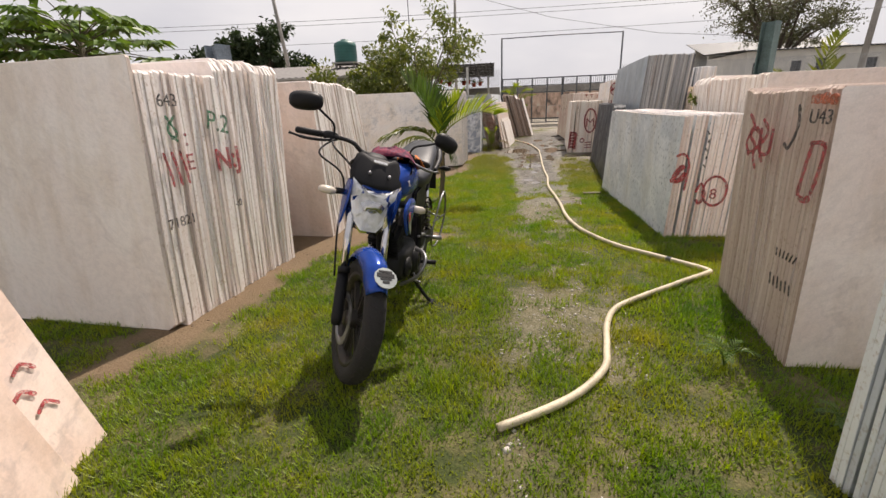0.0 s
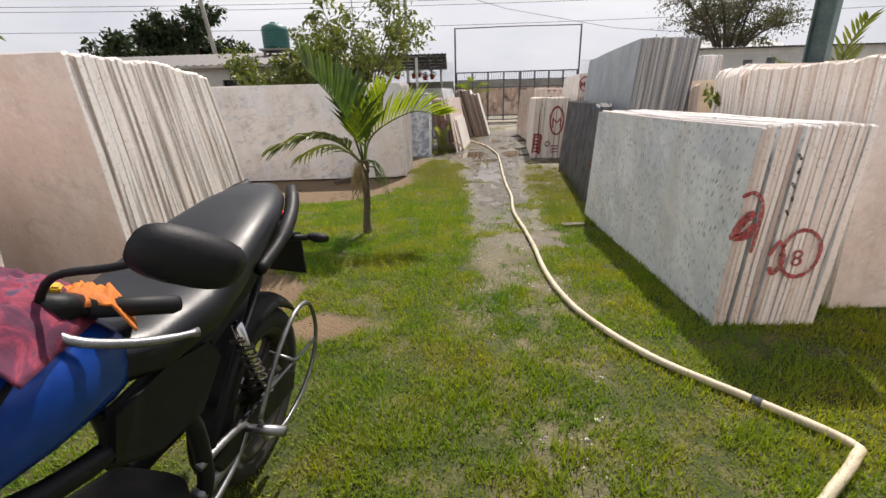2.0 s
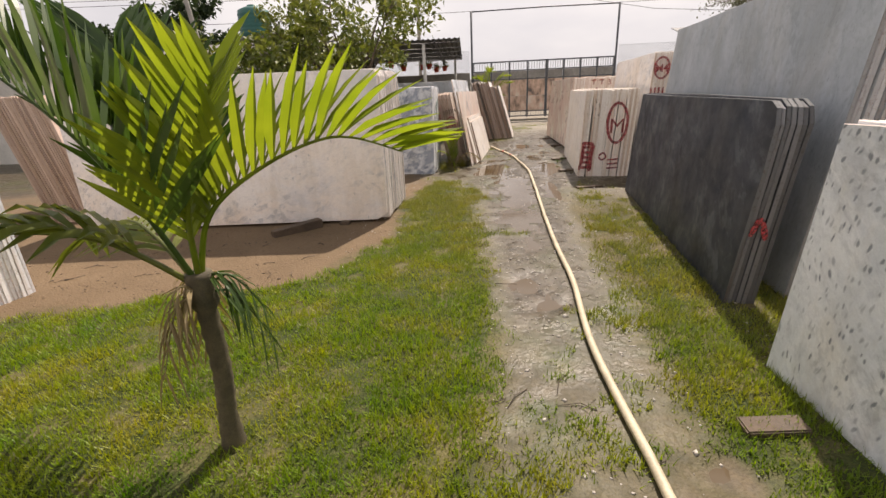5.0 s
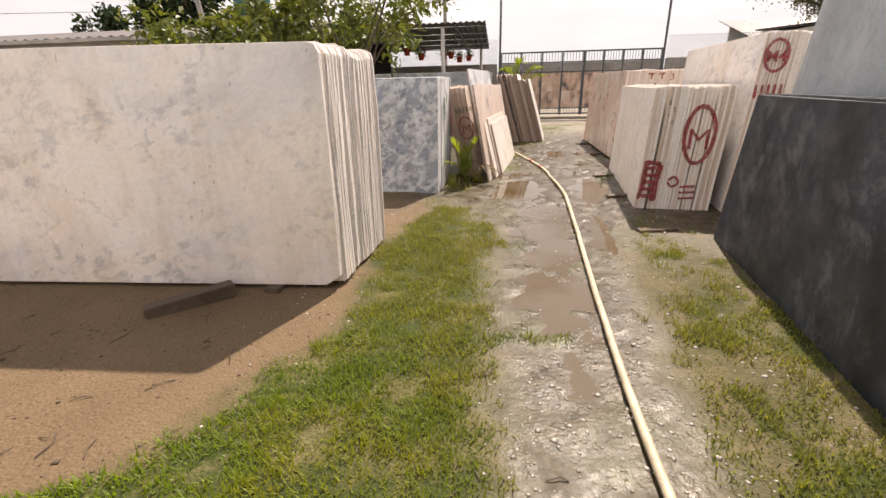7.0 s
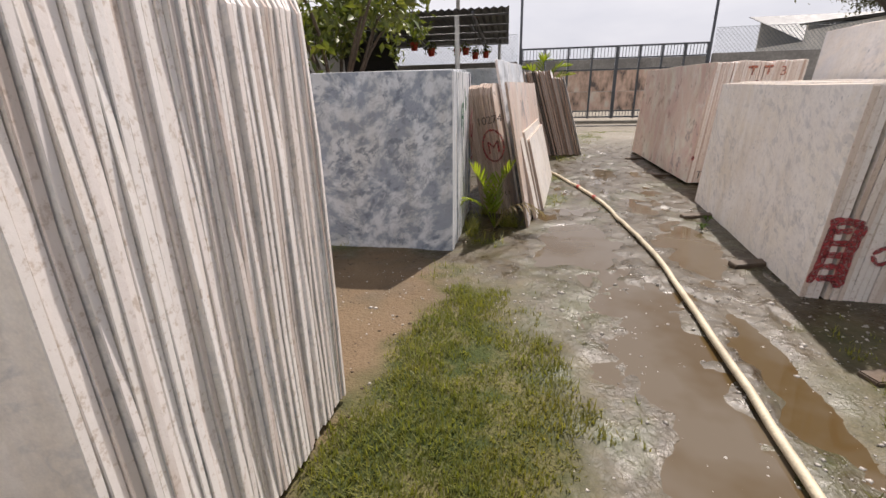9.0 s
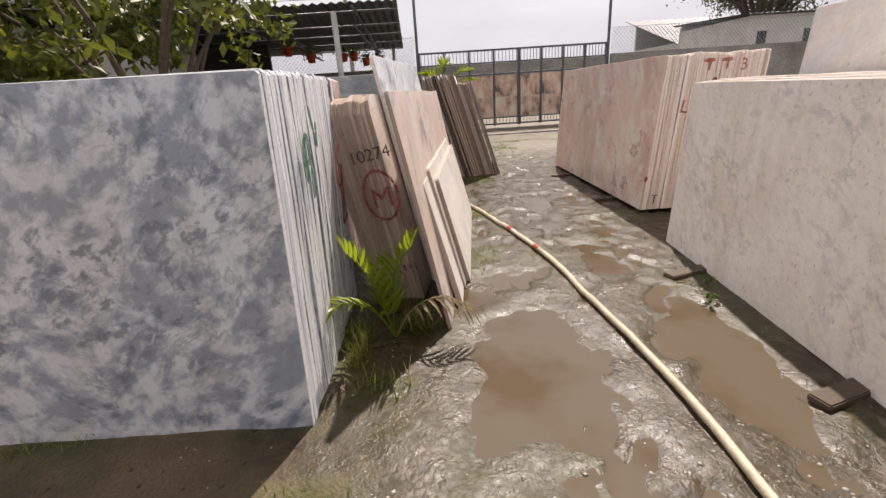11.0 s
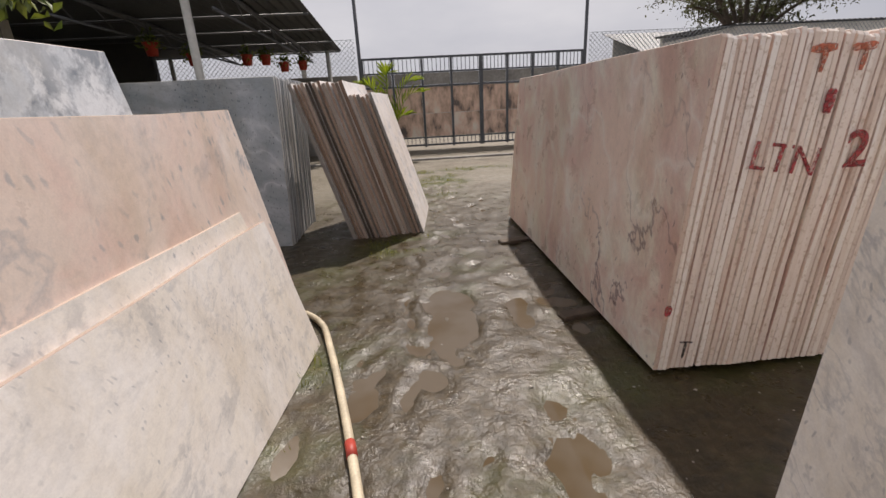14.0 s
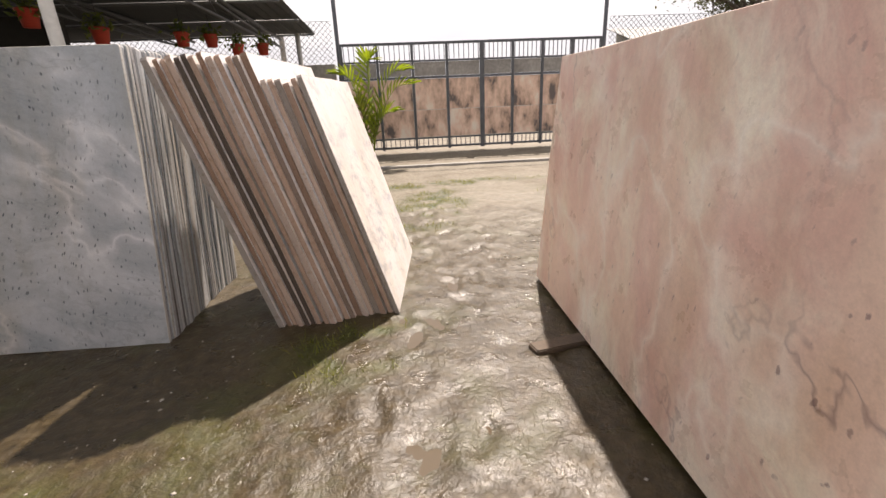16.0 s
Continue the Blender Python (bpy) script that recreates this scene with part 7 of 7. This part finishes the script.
ring(M_S, 0.05, 1.44, 0.09, 0.13, 0.025, P_RED, 0.016)
word("M4", M_S, 0.05, 1.43, 0.13, P_RED, 0.016, bold=0.003)
for i in range(5):
    stroke(M_S, [(-0.06 + i * 0.05, 1.2), (-0.06 + i * 0.05, 1.08)], 0.025, P_RED, 0.016, 90 + i)
stroke(M_S, [(0.10, 1.12), (0.08, 0.98), (0.05, 0.88)], 0.05, P_RED, 0.016, 96)
word("35", M_S, 0.05, 0.77, 0.07, P_BLACK, 0.016)
word("83", M_S, 0.02, 0.08, 0.07, P_BLACK, 0.016)
Q_S = surface((4.05, 14.1), -8.6, 0)
word("LTN", Q_S, 0.43, 0.96, 0.16, P_RED, 0.014, -9)
word("2", Q_S, 0.73, 0.98, 0.20, P_RED, 0.014, bold=0.004)
stroke(Q_S, [(0.57, 1.22), (0.565, 1.17), (0.56, 1.13)], 0.04, P_RED, 0.014, 100)
for i, s in enumerate((0.50, 0.66)):
    stroke(Q_S, [(s - 0.05, 1.36), (s + 0.05, 1.365)], 0.03, P_ORANGE, 0.014, 101 + i)
    stroke(Q_S, [(s + 0.01, 1.35), (s, 1.28)], 0.02, P_ORANGE, 0.014, 104 + i)
word("3", Q_S, 0.82, 1.31, 0.14, P_ORANGE, 0.014)
stroke(Q_S, [(0.03, 0.36), (0.025, 0.31)], 0.03, P_RED, 0.014, 107)
stroke(Q_S, [(0.13, 0.17), (0.12, 0.09)], 0.012, P_BLACK, 0.014, 108)
stroke(Q_S, [(0.10, 0.175), (0.16, 0.17)], 0.010, P_BLACK, 0.014, 109)
E_S = surface((1.84, 12.84), -14.5, 0) @ pose(0, 0, 0, 0, 0, 11)
word("10274", E_S, -0.20, 0.98, 0.10, P_BLACK, 0.014)
ring(E_S, -0.20, 0.74, 0.10, 0.15, 0.018, P_RED, 0.014)
word("M", E_S, -0.20, 0.72, 0.17, P_RED, 0.014)
for i in range(6):
    stroke(E_S, [(-0.30 + i * 0.035, 0.285), (-0.295 + i * 0.035, 0.24)], 0.010, P_BLACK, 0.014, 110 + i)
D_S = surface((1.11, 11.85), 80, 0) @ Matrix.Translation((-0.08, 0, 0))
stroke(D_S, [(0.46, 0.92), (0.47, 1.06), (0.53, 1.10), (0.54, 0.98), (0.52, 0.84)], 0.03, P_GREEN, 0.016, 121)
stroke(D_S, [(0.46, 1.0), (0.53, 1.0)], 0.025, P_GREEN, 0.016, 122)
stroke(D_S, [(0.62, 1.22), (0.65, 1.12), (0.67, 1.05), (0.70, 1.15)], 0.025, P_GREEN, 0.016, 123)
word("1", D_S, 1.06, 1.28, 0.10, P_BLACK, 0.016)
stroke(D_S, [(1.08, 1.02), (1.0, 0.95), (0.98, 0.82), (1.05, 0.80), (1.10, 0.90), (1.06, 0.72), (0.98, 0.60), (1.10, 0.62)], 0.025, P_RED, 0.016, 124)
K_S = surface((2.62, 6.9), -15.5, 0)
stroke(K_S, [(0.02, 0.42), (0.06, 0.52), (0.10, 0.40)], 0.03, P_RED, 0.014, 130)
L_S = Matrix.Translation((-1.42, 1.4, 0)) @ pose(0, 0, 0, 0, 0, 96) @ pose(0, 0, 0, 74, 0, 0)
for i, (a, c) in enumerate(((-0.02, 0.42), (-0.08, 0.34), (-0.03, 0.26))):
    stroke(L_S, [(a - 0.05, c), (a, c + 0.02), (a + 0.04, c - 0.02)], 0.016, P_RED, 0.012, 140 + i)

# ---- grass ----


def grass_blades(n, seed, x0, x1, y0, y1, lo, hi, width, need):
    rng = np.random.default_rng(seed)
    x, y = rng.uniform(x0, x1, n), rng.uniform(y0, y1, n)
    g = ground_masks(x, y)[0]
    tuft = fbm(131, x, y, 0.16, 3)
    keep = g * (0.15 + 1.5 * tuft) > need + rng.random(n) * 0.55 + 0.10 * step(7.5, 9.0, y)
    x, y, tuft = x[keep], y[keep], tuft[keep]
    k = len(x)
    z = ground_height(x, y)
    a = rng.uniform(0, 2 * np.pi, k)
    tilt = rng.uniform(0.15, 1.1, k)
    L = rng.uniform(lo, hi, k) * (0.25 + 1.6 * tuft)
    d = np.stack([np.cos(a) * np.sin(tilt), np.sin(a) * np.sin(tilt), np.cos(tilt)], 1)
    s = np.stack([-np.sin(a), np.cos(a), np.zeros(k)], 1) * (width * rng.uniform(0.7, 1.3, k))[:, None] * 0.5
    base = np.stack([x, y, z - 0.003], 1)
    v = np.stack([base - s, base + s, base + d * L[:, None]], 1).reshape(-1, 3)
    me = bpy.data.meshes.new("grass")
    me.vertices.add(3 * k)
    me.vertices.foreach_set("co", v.ravel().astype(np.float32))
    me.loops.add(3 * k)
    me.loops.foreach_set("vertex_index", np.arange(3 * k, dtype=np.int32))
    me.polygons.add(k)
    me.polygons.foreach_set("loop_start", np.arange(0, 3 * k, 3, dtype=np.int32))
    me.update(calc_edges=True)
    me.materials.append(L_GRASS)
    return me


tagged(put("grass", grass_blades(700000, 1, -2.7, 3.4, 0.3, 11.2, 0.016, 0.050, 0.0068, 0.27)), "short bright green lawn grass, worn thin on the track", "grass", kind="stuff")
tagged(put("grass", grass_blades(130000, 2, -0.8, 6.8, 10.8, 22.0, 0.025, 0.065, 0.005, 0.16)), "sparse tufts of grass along muddy slab feet", "grass", kind="stuff")
tagged(put("grass", grass_blades(9000, 7, 1.05, 1.95, 11.7, 13.2, 0.08, 0.2, 0.007, 0.3)), "rank dark grass round a palm seedling", "grass", kind="stuff")

# weeds at the feet of the slabs
rw_ = random.Random(12)
for x, y, h in ((1.33, 1.80, 0.12), (1.5, 1.35, 0.09), (3.3, 12.3, 0.05), (3.45, 12.5, 0.05)):
    weed = new("weed")
    weed.matrix_world = Matrix.Translation((x, y, float(ground_height(x, y))))
    tagged(weed, "small feathery green weed growing at a slab foot", "weed", "weeds")
    for i in range(6):
        a = i * 1.05 + rw_.random()
        frond("leaf", weed, [(0, 0, 0), (0.02 * math.cos(a), 0.02 * math.sin(a), h * 0.6), (h * 0.5 * math.cos(a), h * 0.5 * math.sin(a), h * 0.95), (h * math.cos(a), h * math.sin(a), h * 0.9)], 9, h * 0.35, 0.007, L_PAPAYA, 0.1, 0.2, i, True, 0.003)

# loose gravel on the track, and litter on the sand


def scatter(name, label, cat, n, seed, x0, x1, y0, y1, keep, size, m, flat=0.6):
    """Small rough stones half sunk in the ground."""
    rng = np.random.default_rng(seed)
    x, y = rng.uniform(x0, x1, n), rng.uniform(y0, y1, n)
    ok = keep(ground_masks(x, y), rng.random(n), x, y)
    x, y = x[ok], y[ok]
    k = len(x)
    s = size * rng.lognormal(0, 0.45, k)
    z = ground_height(x, y)
    unit = np.array([(1, 0, 0), (0, 1, 0), (-1, 0, 0), (0, -1, 0), (0, 0, 1), (0, 0, -0.4)], float)
    a = rng.uniform(0, 6.28, k)
    c, sn = np.cos(a)[:, None], np.sin(a)[:, None]
    jit = unit[None] * rng.uniform(0.6, 1.3, (k, 6, 1))
    v = np.stack([jit[..., 0] * c - jit[..., 1] * sn, jit[..., 0] * sn + jit[..., 1] * c, jit[..., 2] * flat], -1) * s[:, None, None]
    v += np.stack([x, y, z], 1)[:, None, :]
    tri = np.array([(0, 1, 4), (1, 2, 4), (2, 3, 4), (3, 0, 4), (1, 0, 5), (2, 1, 5), (3, 2, 5), (0, 3, 5)])
    f = (np.arange(k)[:, None, None] * 6 + tri[None]).reshape(-1)
    me = bpy.data.meshes.new(name)
    me.vertices.add(6 * k)
    me.vertices.foreach_set("co", v.ravel().astype(np.float32))
    me.loops.add(len(f))
    me.loops.foreach_set("vertex_index", f.astype(np.int32))
    me.polygons.add(len(f) // 3)
    me.polygons.foreach_set("loop_start", np.arange(0, len(f), 3, dtype=np.int32))
    me.update(calc_edges=True)
    me.materials.append(m)
    tagged(put(name, me), label, cat, kind="stuff")


M_GRAVEL = plain("pale_gravel", (0.50, 0.46, 0.41), 0.7, 0, 0.4, 25, 0.3)
M_LITTER = plain("dark_earth_clods", (0.10, 0.07, 0.045), 0.9, 0, 0.4, 20, 0.4)
scatter("gravel", "pale marble gravel strewn along the worn track", "gravel", 42000, 5, 0.0, 3.4, 0.4, 11.5,
        lambda g, r, x, y: (g[1] * (1 - g[3]) * 0.55 + (0.06 + 0.12 * (x > 1.9)) * (y > 5.5) > r) & (g[0] < 0.75), 0.0065, M_GRAVEL)
scatter("gravel", "pale marble chips trodden into the wet mud", "gravel", 9000, 6, 0.6, 5.5, 10.5, 22.0,
        lambda g, r, x, y: (0.3 > r) & (g[3] < 0.3), 0.005, M_GRAVEL)
scatter("earth_clods", "small dark clods of earth on bare sand", "clods", 7000, 7, -2.6, 0.9, 2.4, 11.8,
        lambda g, r, x, y: g[4] * 0.5 > r, 0.006, M_LITTER)
rt = random.Random(77)
twigs = []
for i in range(70):
    x, y = (rt.uniform(-2.2, 0.1), rt.uniform(7.2, 8.9)) if i < 45 else (rt.uniform(0.8, 1.7), rt.uniform(5.5, 9.5))
    a, L, z = rt.uniform(0, 6.28), rt.uniform(0.04, 0.16), float(ground_height(x, y))
    twigs.append((tube_mesh("t", [(x, y, z + 0.003), (x + 0.5 * L * math.cos(a) + 0.01, y + 0.5 * L * math.sin(a), z + 0.010), (x + L * math.cos(a + 0.3), y + L * math.sin(a + 0.3), z + 0.004)], [0.003, 0.0025, 0.0015], M_BARK, 4), Matrix()))
tagged(put("twigs", join_meshes("twigs", twigs, [M_BARK])), "dry dark twigs scattered over sand and track", "twigs", kind="stuff")
